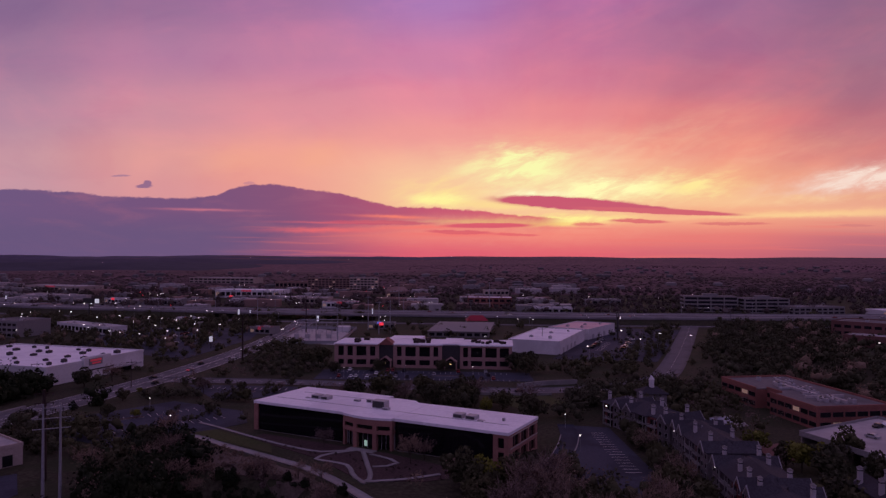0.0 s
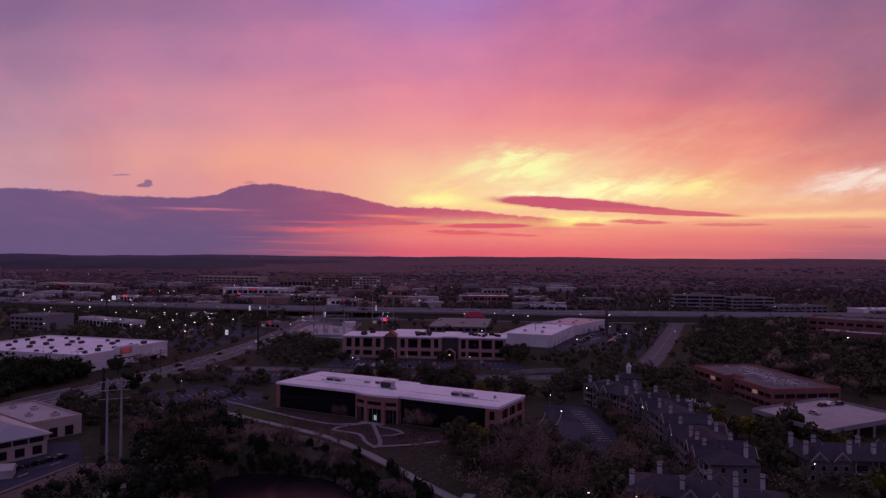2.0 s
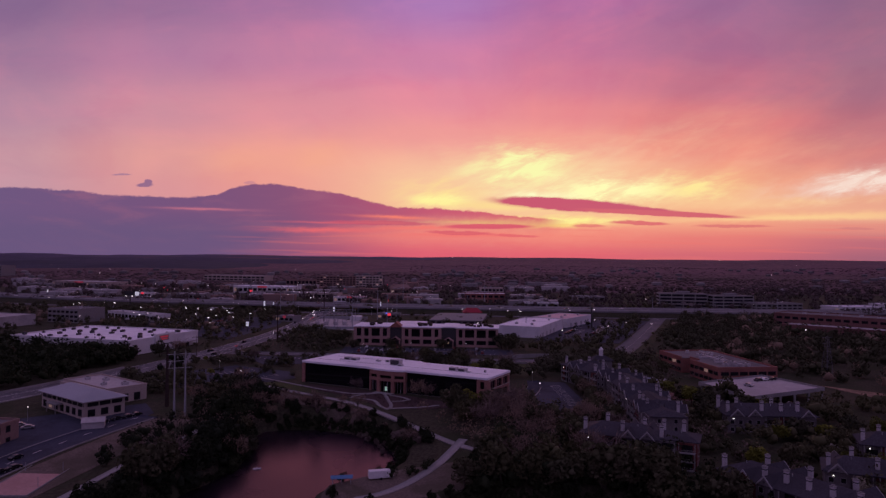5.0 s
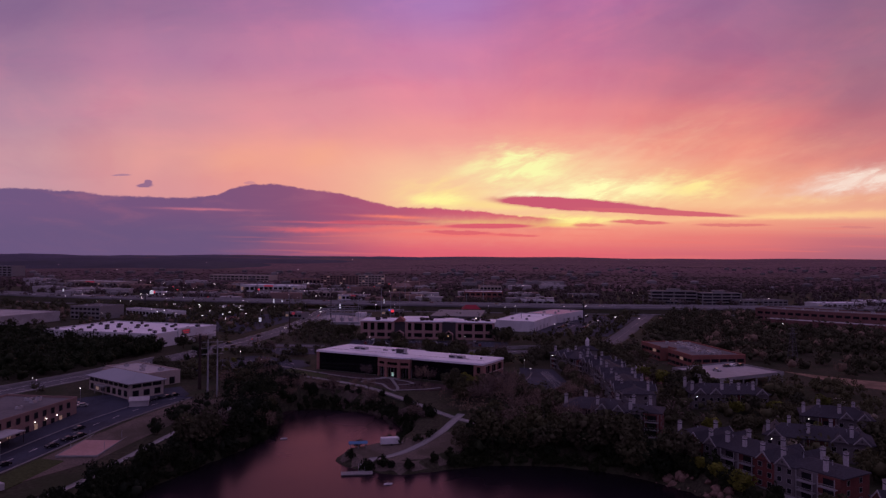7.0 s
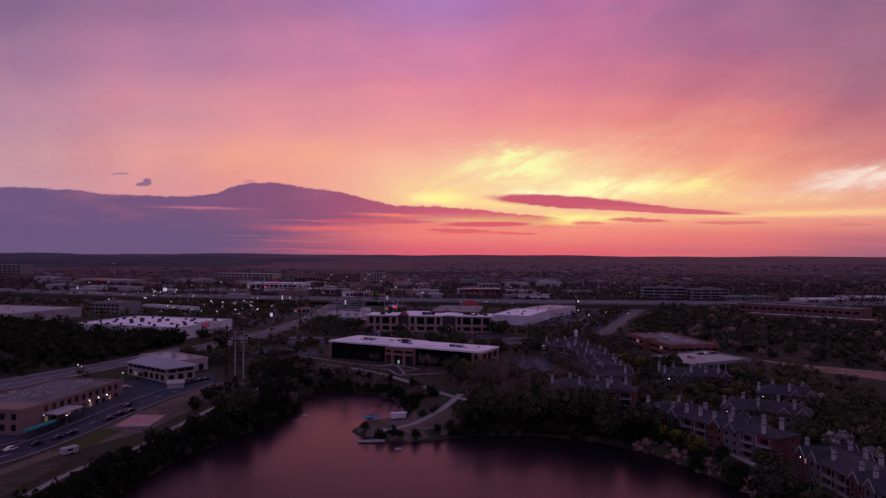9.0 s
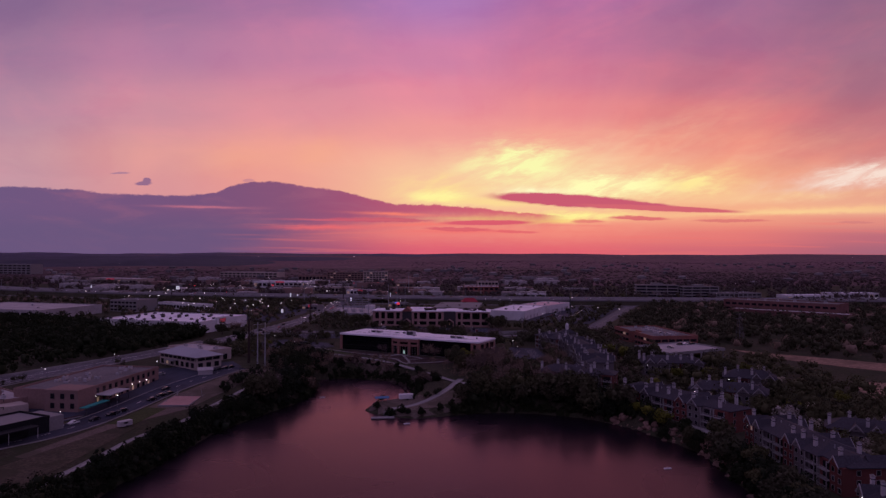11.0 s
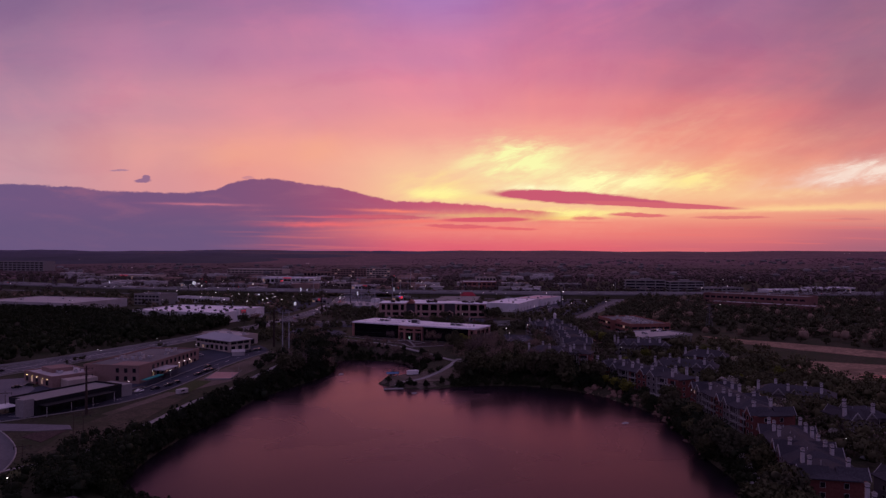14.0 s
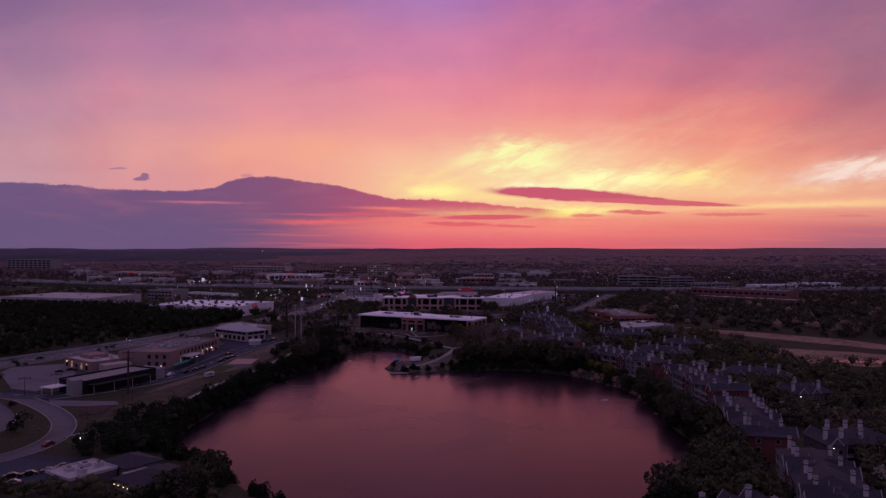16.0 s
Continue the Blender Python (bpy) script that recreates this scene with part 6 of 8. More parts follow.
# banks of the lake, from its near corner round by the head to the apartments
along([(-68, -84), (-90, -70), (-101, -45), (-102, -4), (-95, 33), (-93, 66), (-83, 98)], 62, 2.4, 5.0, 1, ["cedar"], 0.9)
along([(-83, 98), (-68, 136), (-71, 165), (-76, 188)], 26, -0.2, 9, 2, ["cedar", "cedar", "oak", "bare"], 1.0)
along([(-76, 188), (-56, 194), (-28, 184), (-14, 148)], 28, 2.0, 8, 3, ["cedar", "bare", "cedar"], 0.6)
along([(-34, 104), (-16, 95), (2, 104)], 9, 1.0, 4, 4, ["cedar"], 0.55)
along([(8, 106), (23, 111), (53, 103), (71, 86)], 30, 2.5, 7, 5, ["cedar", "oak"], 1.1)
along([(14, 117), (30, 120), (53, 112)], 15, 2, 14, 6, ["oak", "oak", "bare"], 1.05)
along([(71, 86), (80, 66), (88, 48), (87, 26)], 15, 0.8, 8, 7, ["cedar", "oak", "spring"], 0.85)
along([(88, 26), (87, 1), (86, -22), (87, -46), (82, -74), (70, -92), (54, -112)], 44, -0.2, 10, 8, ["cedar", "oak", "oak"], 1.05)
along([(54, -112), (20, -134), (-25, -132), (-52, -104), (-68, -84)], 26, 0.0, 5, 9, ["cedar"], 0.6)
for kinds, n, poly, size, gap in (
        (["oak", "cedar"], 12, [(-84, -74), (-66, -88), (-60, -112), (-72, -128), (-80, -112), (-76, -92)], 0.9, 3.2),
        (["oak"], 16, [(74, -92), (92, -84), (88, -134), (58, -134)], 1.1, 4.2),
        (["oak", "bare", "bare"], 18, [(20, 196), (48, 176), (60, 130), (28, 144), (10, 164), (-4, 186)], 1.1, 4.8),
        (["oak", "bare", "cedar"], 12, [(-98, 240), (-84, 228), (-86, 190), (-106, 196)], 0.9, 4.0),
        (["oak", "spring", "oak", "blossom"], 42, [(84, 240), (100, 150), (118, 60), (128, -60), (166, -60), (170, 60), (160, 190), (128, 200)], 0.95, 5.0),
        (["oak", "bare"], 14, [(58, 250), (66, 180), (58, 150), (46, 180), (50, 250)], 0.9, 5.0),
        (["oak", "oak", "bare"], 16, [(-50, 300), (30, 268), (40, 285), (20, 312), (-50, 325)], 1.0, 5.0)):
    for i, c in enumerate(scatter(poly, n, 40 + n, gap)):
        plant(kinds[i % len(kinds)], c[0], c[1], size)
for x, y, k, s in ((8, 188, "spring", 1.35), (2, 192, "oak", 1.3), (13, 282, "spring", 0.8), (100, 206, "spring", 1.1), (94, 128, "spring", 1.1), (96, 92, "spring", 0.9), (-42, 229, "bare", 0.7), (-13, 212, "bare", 0.9), (-9, 216, "bare", 0.8), (-28, 180, "cedar", 0.9), (118, 216, "oak", 1.4), (121, -99, "blossom", 1.25), (126, 14, "blossom", 1.3), (136, 28, "blossom", 1.2), (128, 70, "blossom", 1.3), (112, 104, "blossom", 1.0),
                   (-120, 268, "spring", 0.55), (-104, 262, "bare", 0.6), (-128, 250, "oak", 0.55), (-95, 276, "oak", 0.5), (-132, 270, "oak", 0.5), (-88, 300, "oak", 0.7), (-96, 322, "oak", 0.6), (-112, 318, "bare", 0.7), (-78, 322, "bare", 0.6), (-118, 330, "oak", 0.7), (-140, 300, "oak", 0.7), (-146, 290, "cedar", 0.7), (-152, 282, "cedar", 0.7), (-158, 262, "oak", 0.6), (-140, 316, "spring", 0.45),
                   (-172, 330, "oak", 0.9), (-166, 345, "bare", 0.9), (-182, 318, "bare", 0.9), (-62, 372, "oak", 0.8), (-40, 380, "oak", 0.7), (-6, 380, "oak", 0.7), (34, 384, "oak", 1.2), (42, 392, "oak", 1.2), (38, 372, "oak", 1.0), (-74, 402, "oak", 1.3), (-80, 392, "oak", 1.2)):
    plant(k, x, y, s)


def woods(name, poly, n, seed, mat, label, size=1.0, leaves=150, leaf=0.55, gap_lots=True, pad=2.0, hearts=2):
    """Woodland that nobody could count, as one mesh of many crowns."""
    rng = np.random.default_rng(seed)
    p = np.array(poly, float)
    lo, hi = p.min(0), p.max(0)
    q = rng.uniform(lo, hi, (n * 3, 2))
    q = q[inside(q[:, 0], q[:, 1], p)]
    q = q[free(q[:, 0], q[:, 1], pad, gap_lots)][:n]
    z = land(q[:, 0], q[:, 1])
    kinds = [crown_points(rng, leaves, 4.0, 0.6, 7.6, 9, 0.75) for _ in range(6)]
    vs, k = [], rng.integers(0, 6, len(q))
    s = size * rng.uniform(0.6, 1.35, len(q))
    a = rng.uniform(0, math.tau, len(q))
    for i in range(6):
        sel = np.where(k == i)[0]
        if not len(sel):
            continue
        c, sn = np.cos(a[sel])[:, None], np.sin(a[sel])[:, None]
        t = kinds[i]
        x = (t[:, 0] * c - t[:, 1] * sn) * s[sel][:, None] + q[sel, 0][:, None]
        y = (t[:, 0] * sn + t[:, 1] * c) * s[sel][:, None] + q[sel, 1][:, None]
        h = t[:, 2] * s[sel][:, None] + z[sel][:, None]
        vs.append(np.stack([x, y, h], -1).reshape(-1, 3))
    v, f = leaf_quads(np.concatenate(vs), leaf * size, rng)
    if hearts:
        c = np.repeat(np.stack([q[:, 0], q[:, 1], z + 3.4 * s], 1), hearts, 0)
        ss = np.repeat(s, hearts)
        if hearts > 1:
            c = c + rng.normal(size=c.shape) * np.array([1.5, 1.5, 0.8]) * ss[:, None]
        v, f = joined((v, f), lumps(c, (2.5 if hearts == 1 else 1.8) * ss, rng, 0.4))
    return solid(name, quick_mesh(name, v, f), mat, label, "woods", "stuff")


woods("woodland", [(-560, 90), (-300, 30), (-272, 86), (-250, 128), (-218, 172), (-200, 202), (-187, 236), (-176, 290), (-178, 316), (-200, 326), (-300, 392), (-420, 440), (-620, 420)], 1500, 21, CEDARLEAF, "dense dark evergreen woods beside the avenue", 1.1, 110, 0.62)
woods("woodland", [(150, 340), (172, 270), (196, 250), (300, 170), (460, 180), (560, 420), (440, 640), (250, 640), (170, 480)], 1200, 22, OAKLEAF, "dark mixed woods beyond the brick office", 1.1, 110, 0.62)
woods("woodland", [(60, 345), (100, 360), (118, 400), (196, 610), (170, 620), (110, 420), (50, 400)], 90, 23, OAKLEAF, "roadside trees along the street", 0.8, 120, 0.5)
woods("woodland", [(132, 400), (180, 420), (300, 640), (240, 655)], 130, 24, OAKLEAF, "roadside trees along the street", 0.85, 120, 0.5)
woods("woodland", [(84, 330), (118, 330), (112, 250), (84, 240), (60, 280)], 60, 25, OAKLEAF, "trees between the apartments and the brick office", 0.9, 130, 0.48)
woods("woodland", [(160, 230), (185, 225), (200, 150), (250, 100), (260, -60), (165, -120), (140, -140), (150, 190)], 260, 26, OAKLEAF, "trees among the far apartments", 0.85, 120, 0.5)
woods("woodland", [(-210, 330), (-150, 420), (-140, 520), (-90, 480), (-72, 405), (-60, 350), (-120, 345), (-150, 340)], 90, 27, OAKLEAF, "street trees round the crossroads", 0.7, 130, 0.42)
woods("woodland", [(-600, 470), (-160, 440), (-150, 640), (-160, 650), (-600, 740)], 420, 28, OAKLEAF, "scattered trees round the shops and lots", 0.85, 110, 0.55, False)
woods("woodland", [(-70, 430), (60, 460), (60, 620), (-70, 640)], 60, 29, OAKLEAF, "scattered trees behind the brick offices", 0.8, 120, 0.5, False)
woods("woodland", [(-230, -10), (-190, -10), (-150, 0), (-132, -30), (-122, -70), (-108, -100), (-150, -140), (-240, -130)], 60, 30, CEDARLEAF, "shrubs and trees round the curving road", 0.75, 140, 0.4)
woods("woodland", [(-117, 4), (-106, 0), (-103, -52), (-98, -72), (-114, -72), (-118, -30)], 44, 31, CEDARLEAF, "dark shrubs and small trees on the bank", 0.75, 140, 0.38)
woods("woodland", [(22, 272), (60, 262), (118, 330), (60, 325), (44, 300), (20, 298), (-40, 330), (-50, 310)], 46, 34, OAKLEAF, "dark trees along the street behind the office", 0.95, 140, 0.45)
woods("woodland", [(28, 206), (40, 250), (60, 262), (66, 180), (58, 150), (34, 170), (20, 190)], 40, 35, OAKLEAF, "dark trees between office and apartments", 0.95, 140, 0.45)
woods("woodland", [(-110, 232), (-92, 246), (-74, 190), (-84, 150), (-100, 190)], 34, 36, CEDARLEAF, "dark trees at the head of the lake", 1.0, 150, 0.42)
woods("woodland", [(10, 140), (40, 122), (70, 104), (78, 120), (66, 124), (40, 136), (16, 150)], 34, 37, CEDARLEAF, "dark trees on the point", 1.05, 150, 0.42, True, 0.5)
woods("woodland", [(92, 80), (150, 90), (150, 190), (92, 180)], 40, 38, OAKLEAF, "trees between the apartment blocks", 0.8, 140, 0.42)
woods("woodland", [(-215, 30), (-260, 60), (-225, 150), (-180, 260), (-150, 300), (-140, 250), (-170, 200), (-200, 140)], 40, 39, OAKLEAF, "young trees along the avenue", 0.55, 130, 0.42)
woods("woodland", [(-99, -50), (-110, -46), (-113, 0), (-107, 30), (-102, 70), (-93, 100), (-81, 130), (-68, 130), (-82, 96), (-92, 66), (-94, 33), (-101, -4)], 90, 41, CEDARLEAF, "dense dark cedars along the bank", 0.72, 150, 0.42, False, 6.0)
woods("woodland", [(87, 30), (95, 40), (97, 0), (96, -40), (92, -80), (86, -140), (66, -140), (72, -98), (84, -76), (88, -46), (88, -10)], 64, 42, CEDARLEAF, "dense dark trees between shore and apartments", 0.95, 150, 0.42, False, 0.6)
woods("woodland", [(108, -150), (112, -90), (124, -30), (124, 40), (170, 60), (250, 60), (280, -150)], 190, 43, OAKLEAF, "dark trees among the far apartments", 0.95, 140, 0.45, True, 1.0)
woods("woodland", [(-100, 300), (-62, 312), (-60, 336), (-124, 340), (-140, 310)], 24, 44, OAKLEAF, "dark trees between the lots", 0.6, 140, 0.42, False, 0.8)
woods("woodland", [(-146, 262), (-120, 298), (-84, 280), (-76, 262), (-106, 230)], 12, 45, OAKLEAF, "small trees on the islands of the lot", 0.5, 140, 0.42, False, 0.3)
woods("woodland", [(-240, 420), (-160, 390), (-150, 470), (-270, 600), (-290, 480)], 46, 46, OAKLEAF, "dark trees in the superstore lot", 0.75, 140, 0.45, False, 1.0)
woods("woodland", [(70, 420), (118, 420), (186, 600), (130, 620), (104, 540)], 40, 47, OAKLEAF, "dark trees in the warehouse lot", 0.6, 140, 0.42, False, 1.0)
woods("woodland", [(-72, 392), (-60, 352), (-110, 356), (-130, 470), (-90, 470)], 34, 48, OAKLEAF, "dark trees beside the brick offices", 0.75, 140, 0.42, True, 1.0)
woods("woodland", [(-184, 296), (-178, 316), (-196, 327), (-292, 354), (-320, 330), (-236, 226), (-212, 236)], 230, 51, CEDARLEAF, "tall dark trees before the superstore", 1.3, 150, 0.5, False, 0.8)
woods("woodland", [(-430, 600), (-150, 560), (-152, 650), (-430, 700)], 190, 71, OAKLEAF, "dark trees between the shops and the motorway", 0.95, 110, 0.5, False, 1.0)
woods("woodland", [(-290, 480), (-152, 410), (-150, 560), (-300, 610)], 80, 72, OAKLEAF, "dark trees in rows across the shop lots", 0.8, 120, 0.45, False, 1.0)
woods("woodland", [(52, 352), (96, 362), (116, 400), (196, 612), (176, 618), (92, 420), (44, 392)], 110, 73, OAKLEAF, "dark trees crowding the street", 0.85, 120, 0.45, False, 1.2)
woods("woodland", [(104, 330), (124, 360), (140, 400), (236, 640), (262, 640), (190, 420), (150, 330)], 130, 74, OAKLEAF, "dark trees crowding the street", 0.95, 120, 0.45, False, 1.2)
woods("woodland", [(46, 290), (84, 296), (116, 322), (100, 342), (60, 326), (40, 318)], 60, 75, OAKLEAF, "dark trees behind the apartments", 0.95, 140, 0.42, False, 1.2)
woods("woodland", [(-178, 262), (-160, 258), (-146, 300), (-152, 330), (-160, 300)], 26, 76, CEDARLEAF, "dark trees on the verge of the avenue", 1.0, 150, 0.42, False, 0.8)
woods("woodland", [(60, 262), (84, 240), (92, 180), (92, 130), (84, 140), (66, 196), (56, 240)], 40, 77, OAKLEAF, "trees close round the apartments", 0.75, 140, 0.4, False, 0.8)
woods("woodland", [(-70, 640), (-400, 720), (-60, 752), (420, 735), (420, 755), (-60, 800)], 130, 78, OAKLEAF, "dark trees along the motorway", 0.95, 100, 0.55, False, 2.0)
woods("woodland", [(-112, 118), (-92, 118), (-78, 184), (-98, 192)], 30, 81, CEDARLEAF, "dark trees on the shore by the power poles", 0.7, 150, 0.4, False, 5.0)
woods("woodland", [(-86, 190), (-60, 206), (-40, 194), (-21, 174), (-14, 150), (-24, 156), (-36, 178), (-56, 189), (-78, 183)], 36, 82, CEDARLEAF, "dark brush and small trees round the head of the lake", 0.42, 150, 0.4, False, 0.2)
woods("woodland", [(92, 200), (150, 200), (190, 120), (196, 60), (170, -40), (150, -150), (112, -150), (120, -40), (120, 40), (104, 120)], 150, 83, OAKLEAF, "dark trees filling the gaps between apartments", 1.1, 140, 0.44, False, 0.8)
woods("woodland", [(200, 60), (280, 70), (300, -60), (260, -150), (170, -150), (190, -20)], 110, 84, OAKLEAF, "dark trees beyond the apartments", 1.0, 130, 0.46, False, 0.8)
for k, (poly, n, sz) in enumerate((
        ([(150, 340), (172, 270), (196, 250), (300, 170), (460, 180), (560, 420), (440, 640), (250, 640), (170, 480)], 300, 1.1),
        ([(84, 330), (130, 335), (118, 240), (100, 150), (150, 60), (170, -40), (130, -140), (120, 20), (92, 120), (66, 200)], 90, 0.95),
        ([(-210, 330), (-150, 420), (-140, 520), (-90, 480), (-60, 350), (20, 330), (60, 300), (-120, 320)], 70, 0.75),
        ([(-560, 470), (-160, 440), (-150, 640), (-600, 720)], 130, 0.9),
        ([(20, 196), (60, 190), (66, 120), (28, 128), (-6, 150), (-12, 190)], 60, 0.9),
        ([(-104, 230), (-88, 232), (-76, 190), (-70, 150), (-92, 130), (-104, 190)], 34, 0.8))):
    woods("winter_woods", poly, n, 90 + k, WINTERTWIG, "grey-brown leafless trees among the evergreens", sz, 90, 0.34, k not in (3,), 1.0, 1 if k in (0, 3) else 0)
woods("woodland", [(-98, 236), (-80, 226), (-70, 206), (-80, 186), (-96, 200)], 26, 97, CEDARLEAF, "dark cedars above the head of the lake", 0.95, 150, 0.42, False, 0.2)
woods("woodland", [(6, 108), (22, 113), (53, 105), (70, 90), (76, 102), (50, 122), (24, 130), (8, 122)], 56, 98, CEDARLEAF, "dark dense trees along the shore of the point", 0.95, 150, 0.42, False, 0.1)
woods("woodland", [(-96, 100), (-84, 96), (-68, 134), (-72, 168), (-78, 188), (-90, 186), (-88, 140)], 44, 99, CEDARLEAF, "dark dense trees along the shore of the cove", 0.8, 150, 0.42, False, 5.0)
woods("woodland", [(-34, 120), (-24, 127), (-8, 132), (0, 128), (-12, 122), (-24, 119)], 12, 101, CEDARLEAF, "low dark bushes on the spit", 0.42, 150, 0.42, False, 0.1)
def shore_brush(name, line, gap, lo, hi, seed, size, label, mat=None):
    """Bushes and small trees crowding a bank, one mesh: lo to hi metres to the left of the line, some leaning out over the water."""
    rng = np.random.default_rng(seed)
    p, side = strip_points(line, gap)
    q = p + side * rng.uniform(lo, hi, len(p))[:, None] + rng.normal(size=p.shape) * 0.5
    s = size * rng.uniform(0.55, 1.3, len(q))
    z = np.maximum(land(q[:, 0], q[:, 1]), LAKE_Z - 0.1)
    kinds = [crown_points(rng, 150, 2.6, -0.4, 6.0, 9, 0.7) for _ in range(6)]
    pick = rng.integers(0, 6, len(q))
    pts = np.concatenate([kinds[k] * sc + np.array([x, y, h]) for k, sc, (x, y), h in zip(pick, s, q, z)])
    v, f = leaf_quads(pts, 0.36, rng)
    c = np.repeat(np.stack([q[:, 0], q[:, 1], z + 2.4 * s], 1), 3, 0)
    c = c + rng.normal(size=c.shape) * np.array([0.9, 0.9, 1.2]) * np.repeat(s, 3)[:, None]
    v, f = joined((v, f), lumps(c, 1.35 * np.repeat(s, 3), rng, 0.4))
    return solid(name, quick_mesh(name, v, f), mat or CEDARLEAF, label, "woods", "stuff")


woods("woodland", [(-162, 262), (-142, 256), (-128, 232), (-119, 206), (-130, 206), (-150, 232)], 34, 112, OAKLEAF, "dark trees behind the hipped-roof office", 0.75, 140, 0.42, False, 0.3)
woods("woodland", [(-138, 246), (-128, 256), (-112, 240), (-104, 222), (-110, 206), (-126, 226)], 22, 110, OAKLEAF, "dark trees beside the first parking lot", 0.8, 140, 0.42, False, 0.3)
woods("woodland", [(-136, 300), (-118, 304), (-96, 296), (-86, 300), (-92, 312), (-130, 312)], 20, 111, OAKLEAF, "dark trees between the two lots", 0.62, 140, 0.42, False, 0.3)
woods("woodland", [(-125, -16), (-114, -8), (-104, -50), (-94, -80), (-112, -86), (-121, -64)], 44, 113, CEDARLEAF, "dark trees between road and lake", 0.85, 150, 0.4, False, 0.5)
shore_brush("garden_trees", [(-62, -117), (-84, -114), (-104, -113), (-130, -110)], 3.6, -2.0, 2.0, 126, 1.0, "dark trees before the lakeside house", OAKLEAF)
shore_brush("shore_brush", [(-68, -84), (-90, -70), (-101, -45), (-102, -4), (-95, 33), (-93, 66), (-83, 98), (-68, 136)], 1.4, 0.3, 2.2, 120, 0.55, "dark cedars crowding the lake's edge")
shore_brush("shore_brush", [(-68, 136), (-71, 165), (-76, 188)], 1.2, 0.3, 3.0, 121, 0.65, "dark brush hanging over the cove")
shore_brush("shore_brush", [(-76, 188), (-56, 194), (-28, 184), (-14, 148), (-20, 130)], 1.2, 0.2, 2.4, 127, 0.6, "low dark brush along the head of the cove")
shore_brush("shore_brush", [(2, 104), (23, 111), (53, 103), (66, 92)], 1.0, 0.3, 2.6, 122, 0.65, "dark trees crowding the shore of the point")
shore_brush("shore_brush", [(88, 20), (87, 1), (86, -22), (87, -46), (82, -74), (70, -92), (54, -112), (20, -134)], 1.6, 0.3, 3.5, 123, 0.8, "dark trees crowding the shore below the apartments")
shore_brush("shore_brush", [(71, 86), (80, 66), (88, 48), (88, 26)], 5.0, 0.5, 4.0, 124, 0.7, "few dark bushes on the quarry face")
shore_brush("slope_scrub", [(-74, 214), (-56, 206), (-38, 194), (-22, 172), (-8, 152)], 1.6, -7.0, -1.5, 125, 0.3, "bare grey brushwood on the quarry slope", WINTERTWIG)
woods("shrubbery", [(-72, 242), (-40, 214), (-20, 198), (6, 196), (14, 206), (-20, 226)], 70, 32, BARK, "low dark shrubs in the mulch beds", 0.13, 60, 0.9, False, 0.0, 0)
woods("lakeside_scrub", [(-88, 236), (-56, 212), (-40, 198), (-22, 176), (-30, 168), (-80, 190)], 110, 33, WINTERTWIG, "bare brushwood on the quarry slope", 0.32, 110, 0.5, False, 0.0, 0)
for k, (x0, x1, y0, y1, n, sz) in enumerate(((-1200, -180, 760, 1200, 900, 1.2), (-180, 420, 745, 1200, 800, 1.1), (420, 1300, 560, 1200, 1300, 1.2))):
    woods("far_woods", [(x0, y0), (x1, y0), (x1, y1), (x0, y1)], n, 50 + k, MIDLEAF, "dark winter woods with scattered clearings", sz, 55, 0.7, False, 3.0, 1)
def canopy(name, y0, y1, n, seed, r0, r1, mat, label):
    """A far wood's roof of leaves: many low uneven crowns in one mesh."""
    rng = np.random.default_rng(seed)
    y = rng.uniform(y0, y1, n)
    x = rng.uniform(-0.85, 0.85, n) * (y + 250)
    gap = np.sin(x / 140 + 1.7 * np.sin(y / 210)) * np.sin(y / 95 + 1.3 * np.sin(x / 160))
    keep = (gap < rng.uniform(0.35, 1.1, n)) & ((y < 1950) | (x > -0.06 * y))
    x, y = x[keep], y[keep]
    r = rng.uniform(r0, r1, len(x))
    v, f = lumps(np.stack([x, y, land(x, y) + r * 0.35], 1), r, rng, 0.5, y0 > 1700)
    v = v.reshape(len(x), -1, 3)
    mid = land(x, y)[:, None]
    v[..., 2] = mid + (v[..., 2] - mid) * 0.26
    return solid(name, quick_mesh(name, v.reshape(-1, 3), f), mat, label, "woods", "stuff")


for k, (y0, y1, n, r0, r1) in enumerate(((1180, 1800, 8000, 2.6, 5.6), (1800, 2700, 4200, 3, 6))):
    canopy("distant_woods", y0, y1, n, 60 + k, r0, r1, HAZYLEAF[k], "distant woods tinted mauve with painted haze, reaching to the horizon")


